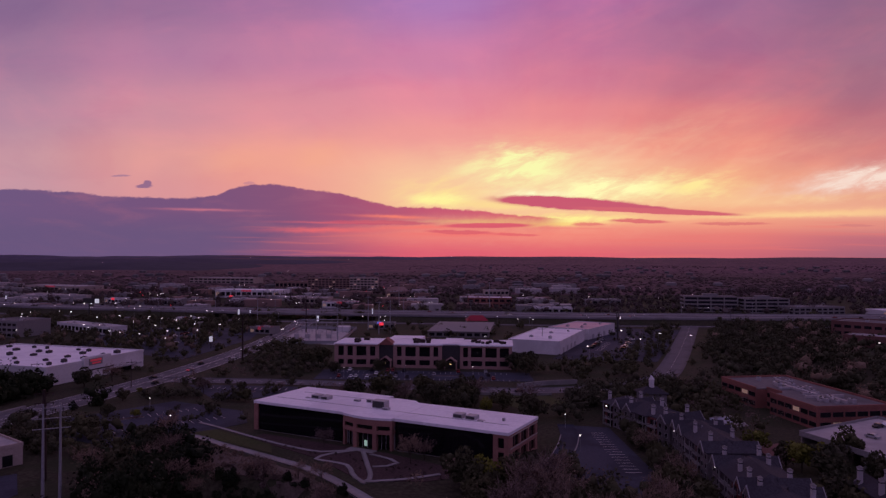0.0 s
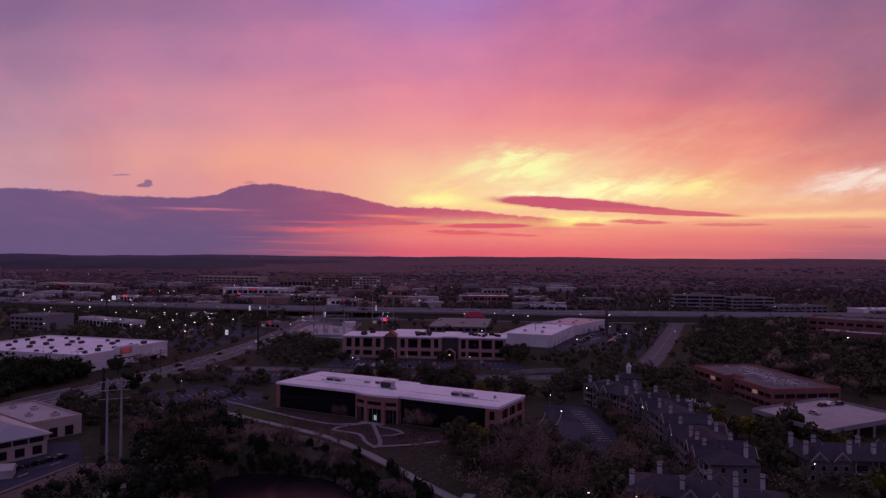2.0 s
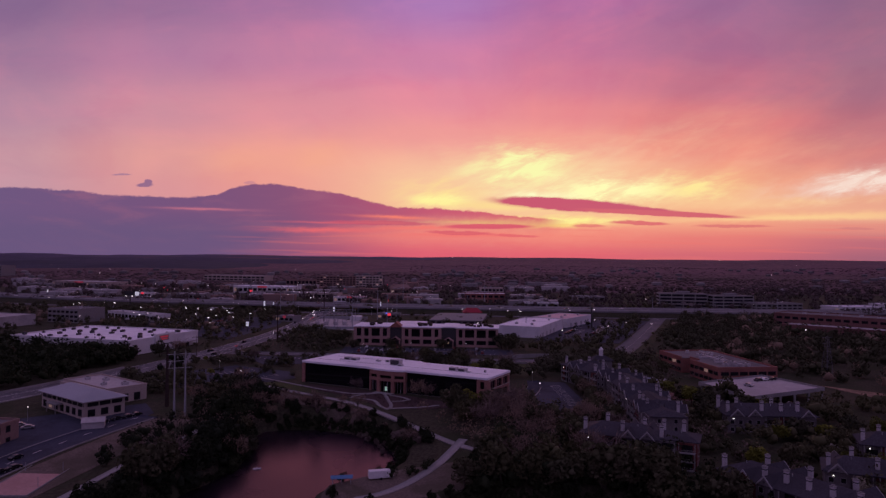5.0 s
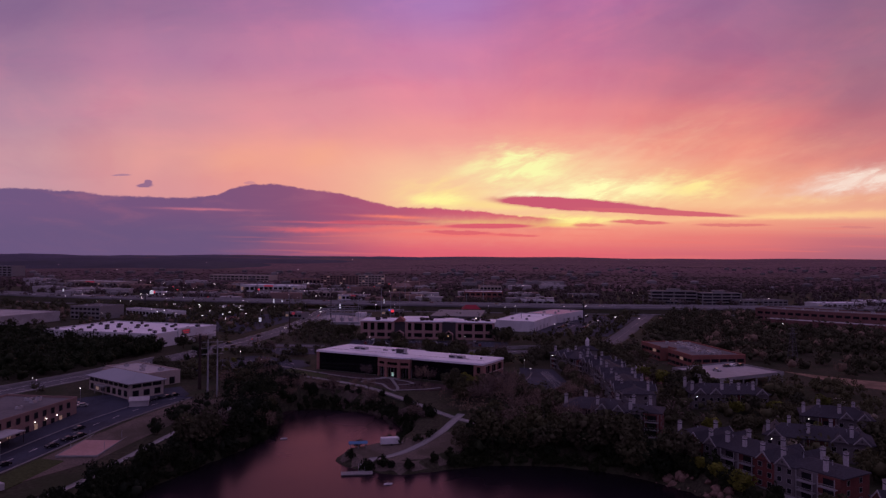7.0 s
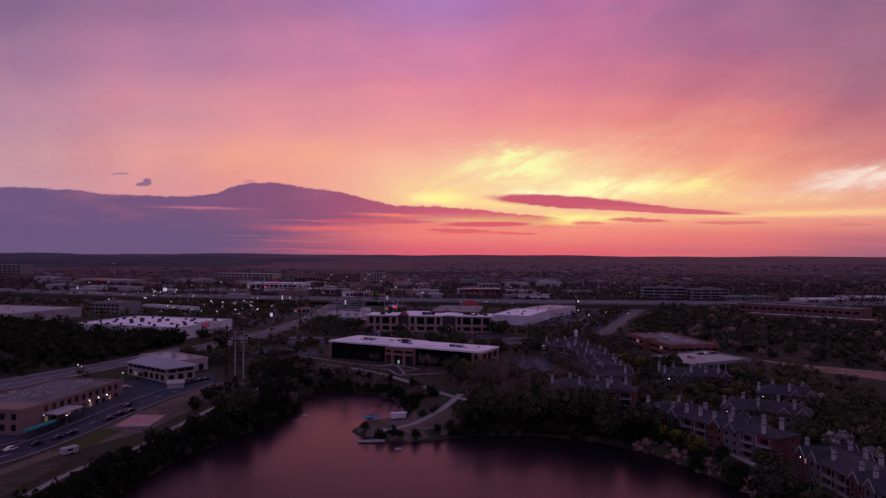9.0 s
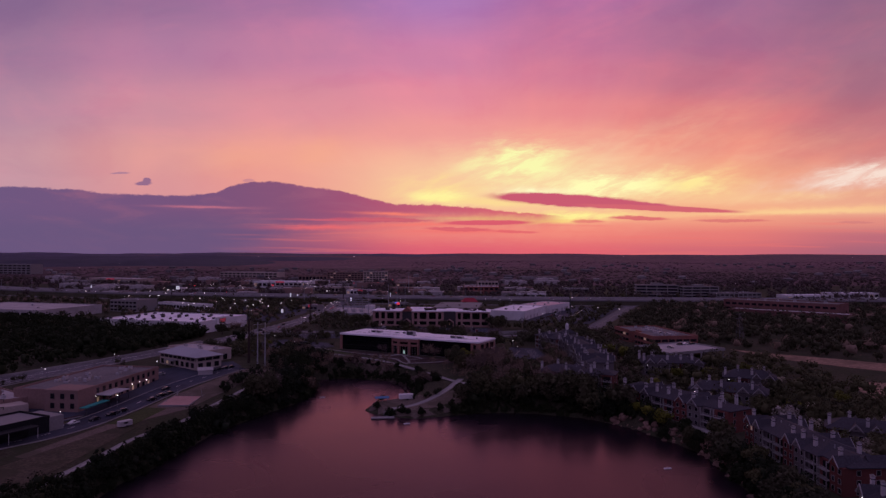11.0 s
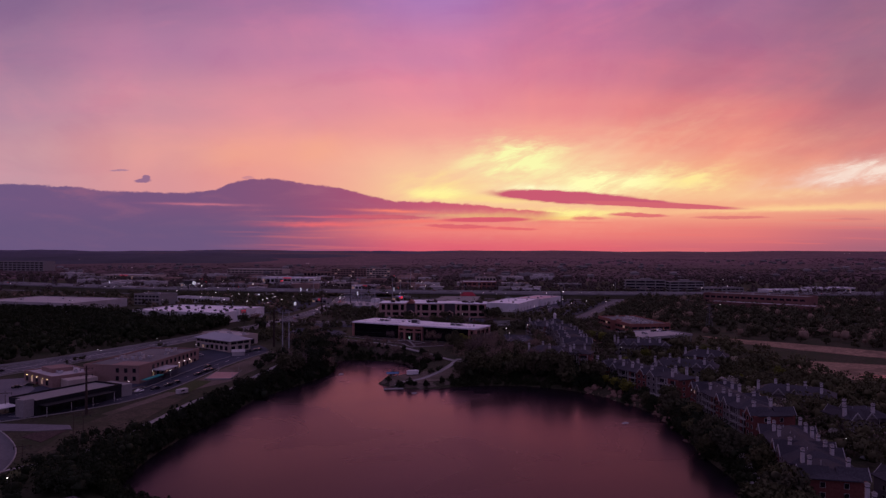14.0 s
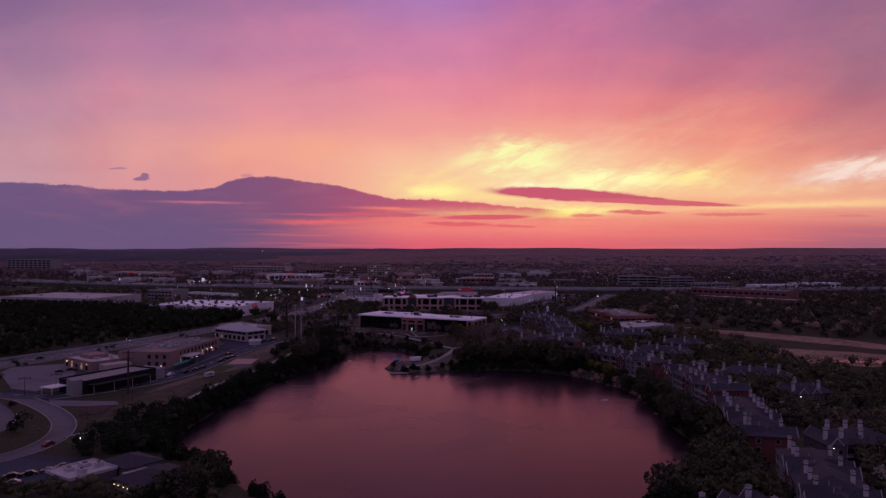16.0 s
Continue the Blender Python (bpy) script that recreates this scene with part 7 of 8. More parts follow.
def ridge(k, y, x0, x1, top, half, seed):
    """A long wooded hill far off: its crest rises and sinks, and both ends run out into the land."""
    xs = np.linspace(x0, x1, 150)
    f = (xs - x0) / (x1 - x0)
    crest = top + 3.6 * np.sin(xs / 190.0 + seed) + 2.2 * np.sin(xs / 83.0 + 2.1 * seed) + 0.8 * np.sin(xs / 31.0 + seed)
    v = np.linspace(-1, 1, 17)
    XX, VV = np.meshgrid(xs, v, indexing="ij")
    YY = y + VV * half + 60 * np.sin(XX / 260.0 + seed) + 25 * np.sin(XX / 90.0)
    base = land(XX, YY) - 1.0
    swell = smooth(1.0, 0.70, f) * smooth(-0.3, 0.1, f)
    ZZ = base + np.maximum(crest[:, None] - base, 0) * np.cos(VV * math.pi / 2) ** 1.3 * swell[:, None]
    i = np.arange(XX.size).reshape(XX.shape)
    q = np.stack([i[:-1, :-1], i[1:, :-1], i[1:, 1:], i[:-1, 1:]], -1).reshape(-1, 4)
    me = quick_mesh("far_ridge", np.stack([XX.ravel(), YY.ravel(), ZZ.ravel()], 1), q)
    me.polygons.foreach_set("use_smooth", np.ones(len(q), bool))
    solid("far_ridge_%d" % (k + 1), me, HAZYRIDGES[k], "long wooded ridge near the horizon, tinted blue-grey with painted haze", "hills", "structure")


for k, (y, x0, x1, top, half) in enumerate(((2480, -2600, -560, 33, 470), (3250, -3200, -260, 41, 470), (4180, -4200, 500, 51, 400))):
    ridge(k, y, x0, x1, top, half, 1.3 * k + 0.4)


# ---- shops and offices round the motorway ----
def block(name, x, y, w, d, h, rot, wall, roof, label, category="shop building", floors=1, bays=6, lit=0, sign=None, units=4, sides=True, trim=None, pitch=0.0):
    """A flat-roofed building; its front faces -y of its own axes."""
    b = thing(name, pose(x, y, gz(x, y) - 0.2, 0, 0, rot), label, category, "buildings round the motorway")
    part("wall", Shape().box(-w / 2, w / 2, 0, d, -0.5, h - 0.5), wall, b)
    if pitch:
        part("roof", Shape().hip(-w / 2 - 0.8, w / 2 + 0.8, -0.8, d + 0.8, h - 0.5, h - 0.5 + pitch, min(w, d) * 0.3, 0.3), roof, b)
    else:
        part("roof", Shape().box(-w / 2 + 0.3, w / 2 - 0.3, 0.3, d - 0.3, h - 0.5, h - 0.2), roof, b)
        part("parapet", parapet(-w / 2 - 0.12, w / 2 + 0.12, -0.12, d + 0.12, h - 0.6, h + 0.45), trim or wall, b)
    fh = (h - 0.6) / floors
    for f in range(floors):
        for i in range(bays):
            bw = w / bays
            wall_window(b, -w / 2 + i * bw + bw * 0.14, f * fh + fh * 0.28, bw * 0.72, fh * 0.52, 0.0, -1, lit=(i * 5 + f * 3) % 11 < lit)
        if sides:
            n = max(1, int(d / 7))
            for i in range(n):
                for face, xx in ((-2, -w / 2), (2, w / 2)):
                    wall_window(b, (i + 0.2) * d / n, f * fh + fh * 0.28, d / n * 0.6, fh * 0.52, xx, face)
    if sign:
        part("sign", Shape().box(-w * 0.08, w * 0.08, -0.4, -0.14, h - 1.8, h + 0.6), sign, b)
    if units:
        roof_units(b, [((k + 0.5) / units * w * 0.8 - w * 0.4, d * (0.35 + 0.3 * (k % 2))) for k in range(units)], h - 0.2, int(abs(x)) + 1)
    return b


BAND = material("dark_window_band", (0.02, 0.02, 0.024), 0.1, 0.2, 2.0)


def banded(x, y, w, d, h, floors, rot, wall, label):
    """An office with continuous window bands."""
    b = thing("office_block", pose(x, y, gz(x, y) - 0.3, 0, 0, rot), label, "office building", "buildings round the motorway")
    part("core", Shape().box(-w / 2 + 0.6, w / 2 - 0.6, 0.6, d - 0.6, -0.5, h - 0.4), BAND, b)
    fh = h / floors
    for f in range(floors + 1):
        part("spandrel", Shape().box(-w / 2, w / 2, 0, d, f * fh - (0.6 if f else 0.5), f * fh + (1.1 if f < floors else 0.4)), wall, b)
    for k in range(5):
        xx = -w / 2 + k * (w - 1.2) / 4
        part("pier", Shape().box(xx, xx + 1.2, 0.05, 1.2, 1.1, h - 0.6), wall, b)
    part("roof", Shape().box(-w / 2 + 0.8, w / 2 - 0.8, 0.8, d - 0.8, h + 0.4, h + 0.6), TARROOF, b)
    part("plant_room", Shape().box(-w * 0.12, w * 0.16, d * 0.35, d * 0.65, h + 0.6, h + 3.0, 0.15), wall, b)
    return b


banded(288, 800, 58, 26, 17, 4, -8, STUCCO, "four-storey grey office with dark window bands")
banded(346, 790, 52, 26, 15.5, 4, 6, STUCCO, "grey office block with dark window bands")
block("low_office", 392, 768, 62, 34, 8, 12, STUCCO, TARROOF, "low rounded grey office beyond the motorway", "office building", 2, 9, 0)
bb = thing("brick_headquarters", pose(278, 528, gz(300, 500) - 0.3, 0, 0, math.degrees(math.atan2(-73, 77))), "large red brick office with three floors of windows", "office building")
part("wall", Shape().box(0, 106, 0, 34, -0.5, 14.6), BROWNBRICK, bb)
part("roof", Shape().box(0.4, 105.6, 0.4, 33.6, 14.6, 14.9), TARROOF, bb)
part("parapet", parapet(-0.15, 106.15, -0.15, 34.15, 14.5, 15.6), BROWNBRICK, bb)
for f in range(3):
    for k in range(16):
        wall_window(bb, 2 + k * 6.5, 1.4 + f * 4.7, 4.6, 2.2, 0.0, -1, lit=False)
part("front_wing", Shape().box(14, 120, -22, -0.2, -0.5, 7.4), BROWNBRICK, bb)
part("wing_roof", Shape().box(14.3, 119.7, -21.7, -0.5, 7.4, 7.7), PALEROOF, bb, "pale flat wing roof")
part("wing_parapet", parapet(13.9, 120.1, -22.1, -0.16, 7.3, 8.3), BROWNBRICK, bb)
for k in range(12):
    wall_window(bb, 17 + k * 8.4, 1.6, 5.0, 2.6, -22.0, -1, lit=k == 9)
roof_units(bb, [(20 + 14 * k, 14 + 6 * (k % 2)) for k in range(6)], 14.9, 12)

for args in (
        ("mall", -640, 1130, 128, 46, 10, -22, CREAM, PALEROOF, "long pale shopping mall with a red lit sign", "shop building", 1, 14, 2, SIGNRED),
        ("mall", -292, 1010, 96, 40, 11, -10, WHITEWALL, MEMBRANE, "white strip mall beyond the motorway", "shop building", 1, 12, 1, SIGNRED),
        ("showroom", -292, 560, 74, 14, 6.4, -32, WHITEWALL, PALEROOF, "long white showroom with a stepped fascia", "shop building", 1, 14, 0),
        ("grey_office", -338, 528, 34, 30, 12, -18, STUCCO, TARROOF, "grey three-storey office block beside the lots", "office building", 3, 7, 0),
        ("distribution_shed", -430, 452, 118, 78, 8.5, -16, PALEROOF, PALEROOF, "huge low shed with a pale worn roof", "warehouse", 1, 12, 0),
        ("hotel", -215, 1240, 74, 22, 20, -4, TAN, TARROOF, "tan five-storey hotel with a flat roof", "hotel", 5, 12, 1),
        ("hotel", -150, 1210, 48, 20, 22, 4, CREAM, TARROOF, "cream five-storey hotel with a flat roof", "hotel", 5, 8, 1),
        ("red_roof_mall", -276, 1290, 90, 26, 12, -4, TAN, BRICK, "low mall with a red roof", "shop building", 1, 12, 0),
        ("car_dealer", -132, 836, 42, 18, 7, 0, WHITEWALL, REDSIGN, "car showroom with a red fascia", "shop building", 1, 8, 3, SIGNRED),
        ("bank", 44, 846, 52, 30, 12, -3, BRICK, MEMBRANE, "red brick building with a pale roof", "shop building", 2, 7, 0),
        ("clinic", 62, 1000, 34, 20, 13, 5, CREAM, PALEROOF, "pale clinic among the trees", "clinic", 2, 6, 0),
        ("garage", 108, 772, 42, 16, 6, -4, WHITEWALL, PALEROOF, "white low garage beyond the motorway", "garage", 1, 6, 0),
        ("filling_station", -152, 560, 20, 12, 5, -25, STUCCO, REDSIGN, "filling station with a dull red fascia", "filling station", 1, 4, 2, SIGNRED),
        ("drive_in", -240, 640, 22, 14, 5, -15, WHITEWALL, PALEROOF, "small white drive-in restaurant by the road", "restaurant", 1, 5, 4, LAMPRED),
        ("drive_in", -430, 900, 26, 16, 6, -15, WHITEWALL, PALEROOF, "small drive-in restaurant with a red sign", "restaurant", 1, 5, 4, LAMPRED),
        ("car_wash", -60, 600, 22, 12, 5, 0, STUCCO, TARROOF, "small car wash with a red lit sign", "car wash", 1, 5, 2, LAMPRED),
        ("outlet", 470, 742, 60, 24, 7, 10, WHITEWALL, MEMBRANE, "white outlet store beyond the motorway", "shop building", 1, 9, 2),
        ("outlet", 560, 790, 70, 26, 7, 10, WHITEWALL, MEMBRANE, "white outlet store with a lit fascia", "shop building", 1, 9, 3),
        ("office_block", -1090, 1540, 132, 40, 24, -12, STUCCO, PALEROOF, "large grey block far beyond the motorway", "office building", 4, 10, 0),
        ("school", -480, 1480, 150, 40, 12, -14, CREAM, PALEROOF, "long pale school among the trees", "school", 2, 14, 0),
        ("church", -80, 1020, 28, 18, 9, 10, TAN, TAN, "tan house-like church with warm lights", "church", 1, 5, 3),
        ("store", -180, 900, 46, 26, 8, -6, CREAM, PALEROOF, "pale store beside the far avenue", "shop building", 1, 8, 1),
        ("store", -360, 870, 56, 24, 7, -18, STUCCO, PALEROOF, "grey store beside the motorway", "shop building", 1, 8, 2),
        ("store", -560, 960, 60, 26, 7, -22, CREAM, PALEROOF, "pale store beside the motorway", "shop building", 1, 8, 2, SIGNRED),
        ("store", 190, 900, 44, 22, 7, 4, STUCCO, PALEROOF, "grey store at the wood's edge", "shop building", 1, 6, 1)):
    block(*args, units=3, sides=False)
block("strip_shops", 4, 540, 46, 78, 5.0, -6, SIDING, STUCCO, "strip of shops with a low grey pitched roof", "shop building", 1, 8, 0, units=0, sides=False, pitch=2.2)
block("diner", 22, 634, 18, 14, 4.6, 5, TAN, REDSIGN, "small diner with a steep red roof", "restaurant", 1, 4, 0, units=0, pitch=4.5)
block("chapel", -84, 1090, 34, 20, 7, 8, TAN, TAN, "tan house with a broad hipped roof among trees", "house", 1, 5, 0, units=0, sides=False, pitch=6.0)

# pitched canopy and signs by the roads
for x, y, h, w, hh, m in ((-111, 586, 12, 1.8, 4.6, SIGNWHITE), (-160, 470, 8.0, 2.4, 3.6, SIGNWHITE), (-184, 612, 15, 1.8, 4.6, SIGNWHITE), (-72, 640, 14, 1.2, 5.0, SIGNWHITE), (-62, 600, 6, 3.4, 1.6, SIGNBLUE), (-530, 842, 12, 2, 4, SIGNWHITE), (-182, 640, 12, 1.6, 2.4, SIGNWHITE), (-262, 842, 14, 4, 2, LAMPRED)):
    sgn = thing("pylon_sign", pose(x, y, gz(x, y), 0, 0, 5), "tall lit pylon sign on a post", "sign", "lit signs")
    part("post", Shape().box(-0.25, 0.25, -0.2, 0.2, -0.4, h - hh), DARKMETAL, sgn)
    part("frame", Shape().box(-w / 2, w / 2, -0.3, 0.3, h - hh, h, 0.1), UNIT, sgn)
    for k in range(2):
        part("panel", Shape().box(-w / 2 + 0.2, w / 2 - 0.2, -0.36, -0.3, h - hh + 0.2 + k * hh / 2, h - hh + hh / 2 - 0.1 + k * hh / 2), m, sgn)
for x, y, h, rot in ((-346, 676, 20, -12), (122, 530, 21, 75)):
    bl = thing("billboard", pose(x, y, gz(x, y), 0, 0, rot), "tall billboard on a single dark column", "billboard", "billboards")
    part("column", Shape().tube((0, 0, -0.5), (0, 0, h - 4), 0.7, 0.6, 10), DARKMETAL, bl)
    part("back_panel", Shape().box(-6.5, 6.5, 0.6, 0.9, h - 5, h), DARKMETAL, bl)
    part("face_panel", Shape().box(-6.5, 6.5, -0.9, -0.6, h - 5, h), DARKMETAL, bl)
    part("catwalk", Shape().box(-6.5, 6.5, -2.0, -0.9, h - 5.4, h - 5.2), STEEL, bl)
    for k in (-4, 4):
        part("floodlight", Shape().box(k - 0.5, k + 0.5, -2.2, -1.8, h - 5.15, h - 4.75), LAMPWHITE, bl)
part("lit_face", Shape().box(6.6, 11, -0.9, -0.6, 15.5, 19.5), SIGNWHITE, [o for o in scene.objects if o.name == "billboard"][0])

# ---- substation, poles and towers ----
sub = thing("substation", pose(-104, 545, gz(-104, 545)), "grey steel substation gantries and transformers", "substation")
for k in range(5):
    for j in range(3):
        x, y = -16 + 8 * k, -30 + 26 * j
        part("gantry_leg", Shape().tube((x, y, -0.3), (x, y, 11), 0.22, 0.16, 6), STEEL, sub)
for j in range(3):
    y = -30 + 26 * j
    part("gantry_beam", Shape().box(-16.4, 16.4, y - 0.25, y + 0.25, 10.4, 10.9), STEEL, sub)
    part("bus_bar", Shape().box(-16.4, 16.4, y + 8, y + 8.2, 6.2, 6.4), STEEL, sub)
for k in range(4):
    tr_ = part("transformer", Shape().box(-14 + 8 * k, -10.5 + 8 * k, -16, -12.5, -0.2, 3.2, 0.15), UNIT, sub)
    part("bushing", Shape().tube((-12.2 + 8 * k, -14.2, 3.2), (-12.2 + 8 * k, -14.2, 5.2), 0.2, 0.1, 6), STEEL, tr_)
part("fence", parapet(-22, 24, -48, 50, 0, 2.2, 0.08), STEEL, sub)
part("control_house", Shape().box(10, 20, 30, 42, -0.2, 4.0, 0.1), WHITEWALL, sub)


def steel_pole(x, y, h, r, mat, arms, label):
    p = thing("utility_pole", pose(x, y, gz(x, y), 0, 0, 25), label, "pole", "power poles")
    part("shaft", Shape().tube((0, 0, -0.5), (0, 0, h), r, r * 0.45, 10), mat, p)
    for k in range(arms):
        z = h - 1.2 - 2.6 * k
        arm = part("crossarm", Shape().box(-2.4, 2.4, -0.09, 0.09, z, z + 0.2), mat, p)
        for xx in (-2.2, 0.6, 2.2):
            part("insulator", Shape().tube((xx, 0, z - 0.7), (xx, 0, z), 0.09, 0.13, 6), DARKMETAL, arm)


steel_pole(-113.5, 195, 25, 0.85, RUST, 2, "tall rust-brown steel power pole")
for x_, y_ in ((-104, 178), (-100.4, 179.5)):
    steel_pole(x_, y_, 25, 0.46, STEEL, 3, "tall grey steel power pole above the bank")
steel_pole(-122, 412, 27, 0.6, RUST, 2, "tall rust-brown steel power pole")
steel_pole(-117, 568, 29, 0.6, RUST, 2, "tall rust-brown steel power pole")
steel_pole(-146, 22, 19.5, 0.6, RUST, 2, "dark steel power pole by the shops")
for x, y, h in ((-126.6, -53, 9), (-129, -20, 11), (-124.5, -22, 11), (-189, 15, 9), (-180, 24, 9)):
    steel_pole(x, y, h, 0.16, BARK, 1, "slim wooden service pole")
for x, y, h in ((-58, 560, 26), (-50, 570, 26), (-96, 500, 22), (60, 480, 14), (-84, 520, 24), (-70, 590, 28), (42, 812, 32), (-60, 800, 34), (-170, 620, 24)):
    steel_pole(x, y, h, 0.4, STEEL, 1, "grey steel power pole")
for x, y, h in ((-186, 316, 14), (-150, 330, 13), (-205, 300, 12)):
    steel_pole(x, y, h, 0.2, BARK, 1, "slim wooden roadside pole")


def lattice(x, y, h, w, label, rot=0):
    t = thing("lattice_tower", pose(x, y, gz(x, y), 0, 0, rot), label, "tower", "steel towers")
    cs = [(-1, -1), (1, -1), (1, 1), (-1, 1)]
    top = w * 0.22
    for a, b in cs:
        part("leg", Shape().tube((a * w, b * w, -0.4), (a * top, b * top, h), 0.16, 0.1, 6), DULLSTEEL, t)
    n = 8
    for k in range(n):
        f0, f1 = k / n, (k + 1) / n
        w0, w1 = w + (top - w) * f0, w + (top - w) * f1
        br_ = Shape()
        for i in range(4):
            (a, b), (c, d) = cs[i], cs[(i + 1) % 4]
            br_.tube((a * w0, b * w0, h * f0), (c * w1, d * w1, h * f1), 0.06, 0.06, 4)
            br_.tube((a * w1, b * w1, h * f1), (c * w1, d * w1, h * f1), 0.06, 0.06, 4)
        part("bracing", br_, DULLSTEEL, t)
    for z in (h - 0.5, h - 3.5):
        part("crossarm", Shape().box(-3.4, 3.4, -0.15, 0.15, z, z + 0.25), DULLSTEEL, t)


lattice(197, 285, 21, 2.2, "grey lattice steel power tower", 20)
# ---- street lamps ----
lamp_t = thing("street_lamp", pose(0, 0, -50), "slim street lamp with a glowing white head", "lamp", "street lamps")
part("pole", Shape().tube((0, 0, -0.4), (0, 0, 8.2), 0.10, 0.06, 6), STEEL, lamp_t)
part("arm", Shape().box(-0.05, 0.9, -0.05, 0.05, 8.1, 8.25), STEEL, lamp_t)
part("head", Shape().box(0.6, 1.5, -0.28, 0.28, 7.88, 8.1), LAMPWHITE, lamp_t, "glowing lamp head")
near_lamp = thing("street_lamp", pose(0, 0, -50), "slim garden lamp with a small glowing head", "lamp", "street lamps")
part("pole", Shape().tube((0, 0, -0.4), (0, 0, 5.2), 0.07, 0.05, 6), STEEL, near_lamp)
part("head", Shape().box(-0.17, 0.17, -0.13, 0.13, 5.2, 5.42, 0.04), LAMPWHITE, near_lamp, "small glowing lamp head")
part("cap", Shape().box(-0.24, 0.24, -0.2, 0.2, 5.42, 5.5, 0.03), DARKMETAL, near_lamp)
first, first_near = True, True
lamp_spots = [(-336, 711), (-316, 705), (-269, 524), (-242, 501), (-214, 484), (-225, 539), (-254, 565), (-209, 577), (-184, 508), (-181, 550), (-186, 459), (-228, 675), (-158, 647), (-130, 584), (-180, 599)]
lamp_spots += [(22, 479), (121, 518), (122, 467), (144, 502), (163, 489), (82, 430), (-187, 190), (-206, 152), (40, 256), (40, 226), (268, 453), (-183, 186), (-202, 148), (-118, -74), (-155, 170)]
lamp_spots += [(-140, 93), (-148, 64), (-170, 28), (-55, 358), (-25, 366), (10, 364), (-120, 280), (-100, 250), (62, 120), (34, 142), (128, -30), (136, 20)]
lamp_rnd = random.Random(41)
lamp_spots += [(lamp_rnd.uniform(-400, -165), lamp_rnd.uniform(450, 690)) for _ in range(26)] + [(lamp_rnd.uniform(-90, 150), lamp_rnd.uniform(590, 640)) for _ in range(10)]
for x, y in lamp_spots:
    m = pose(x, y, gz(x, y), 0, 0, tree_rnd.uniform(0, 360))
    if y < 400:
        if first_near:
            near_lamp.matrix_basis, first_near = m, False
        else:
            copy_thing(near_lamp, m)
    elif first:
        lamp_t.matrix_basis, first = m, False
    else:
        copy_thing(lamp_t, m)

# far lights of the town, past counting
rng = np.random.default_rng(77)
ly = np.concatenate([rng.uniform(740, 1250, 120), rng.uniform(1500, 3900, 22)])
lx = np.concatenate([rng.uniform(-0.62, 0.02, 100) * ly[:100], rng.uniform(0.05, 0.62, 20) * ly[100:120], rng.uniform(-0.6, 0.6, 22) * ly[120:]])
lz = land(lx, ly) + rng.uniform(6, 11, 142)
v, f = lumps(np.stack([lx, ly, lz], 1), rng.uniform(0.18, 0.42, 142) * np.clip(ly / 1100, 1, 1.7), rng)
solid("town_lights", quick_mesh("town_lights", v, f), glow("far_lamps", (1.0, 0.86, 0.84), 3.2), "far white street lights of the town", "lights", "stuff")
rx_, ry_ = rng.uniform(-0.6, -0.05, 26), rng.uniform(740, 1250, 26)
v, f = lumps(np.stack([rx_ * ry_, ry_, land(rx_ * ry_, ry_) + 5], 1), rng.uniform(0.4, 0.9, 26), rng)
solid("town_lights", quick_mesh("town_lights", v, f), LAMPRED, "far red signs and tail lights", "lights", "stuff")
# far shops and sheds along the motorway, past counting
fr = np.random.default_rng(88)
for mat_, count, lab_ in ((PALEROOF, 34, "far low shops with pale flat roofs"), (STUCCO, 30, "far grey low shops and stores"), (TAN, 22, "far tan low shops and stores")):
    fy = fr.uniform(775, 1330, count * 3)
    fx = fr.uniform(-0.66, 0.16, count * 3) * fy
    ok = free(fx, fy, 20.0)
    far_shops = Shape()
    for x, y in list(zip(fx[ok], fy[ok]))[:count]:
        w, d, h, z = fr.uniform(8, 24), fr.uniform(6, 12), fr.uniform(4.5, 8.5), gz(x, y)
        far_shops.box(x - w, x + w, y - d, y + d, z - 0.6, z + h, 0.15)
        far_shops.box(x - w * 0.3, x + w * 0.2, y - d * 0.3, y + d * 0.4, z + h, z + h + fr.uniform(0.8, 1.8))
    solid("distant_shops", far_shops, mat_, lab_, "shops", "stuff")
# far houses among the woods, past counting
for mat_, count, far_, lab_ in ((TARROOF, 90, 2400, "dim far houses scattered through the woods"), (STUCCO, 22, 1800, "far houses and sheds with pale roofs among the woods")):
    hy = rng.uniform(1130, far_, count)
    hx = np.where(hy < 1900, rng.uniform(-0.7, 0.7, count), rng.uniform(0.0, 0.7, count)) * hy
    far_houses = Shape()
    for x, y in zip(hx, hy):
        s = rng.uniform(5, 10)
        z = gz(x, y)
        far_houses.box(x - s, x + s, y - s * 0.6, y + s * 0.6, z - 0.5, z + 4.5)
        far_houses.hip(x - s - 0.6, x + s + 0.6, y - s * 0.6 - 0.6, y + s * 0.6 + 0.6, z + 4.5, z + 7.0, s * 0.5)
    solid("distant_houses", far_houses, mat_, lab_, "houses", "stuff")


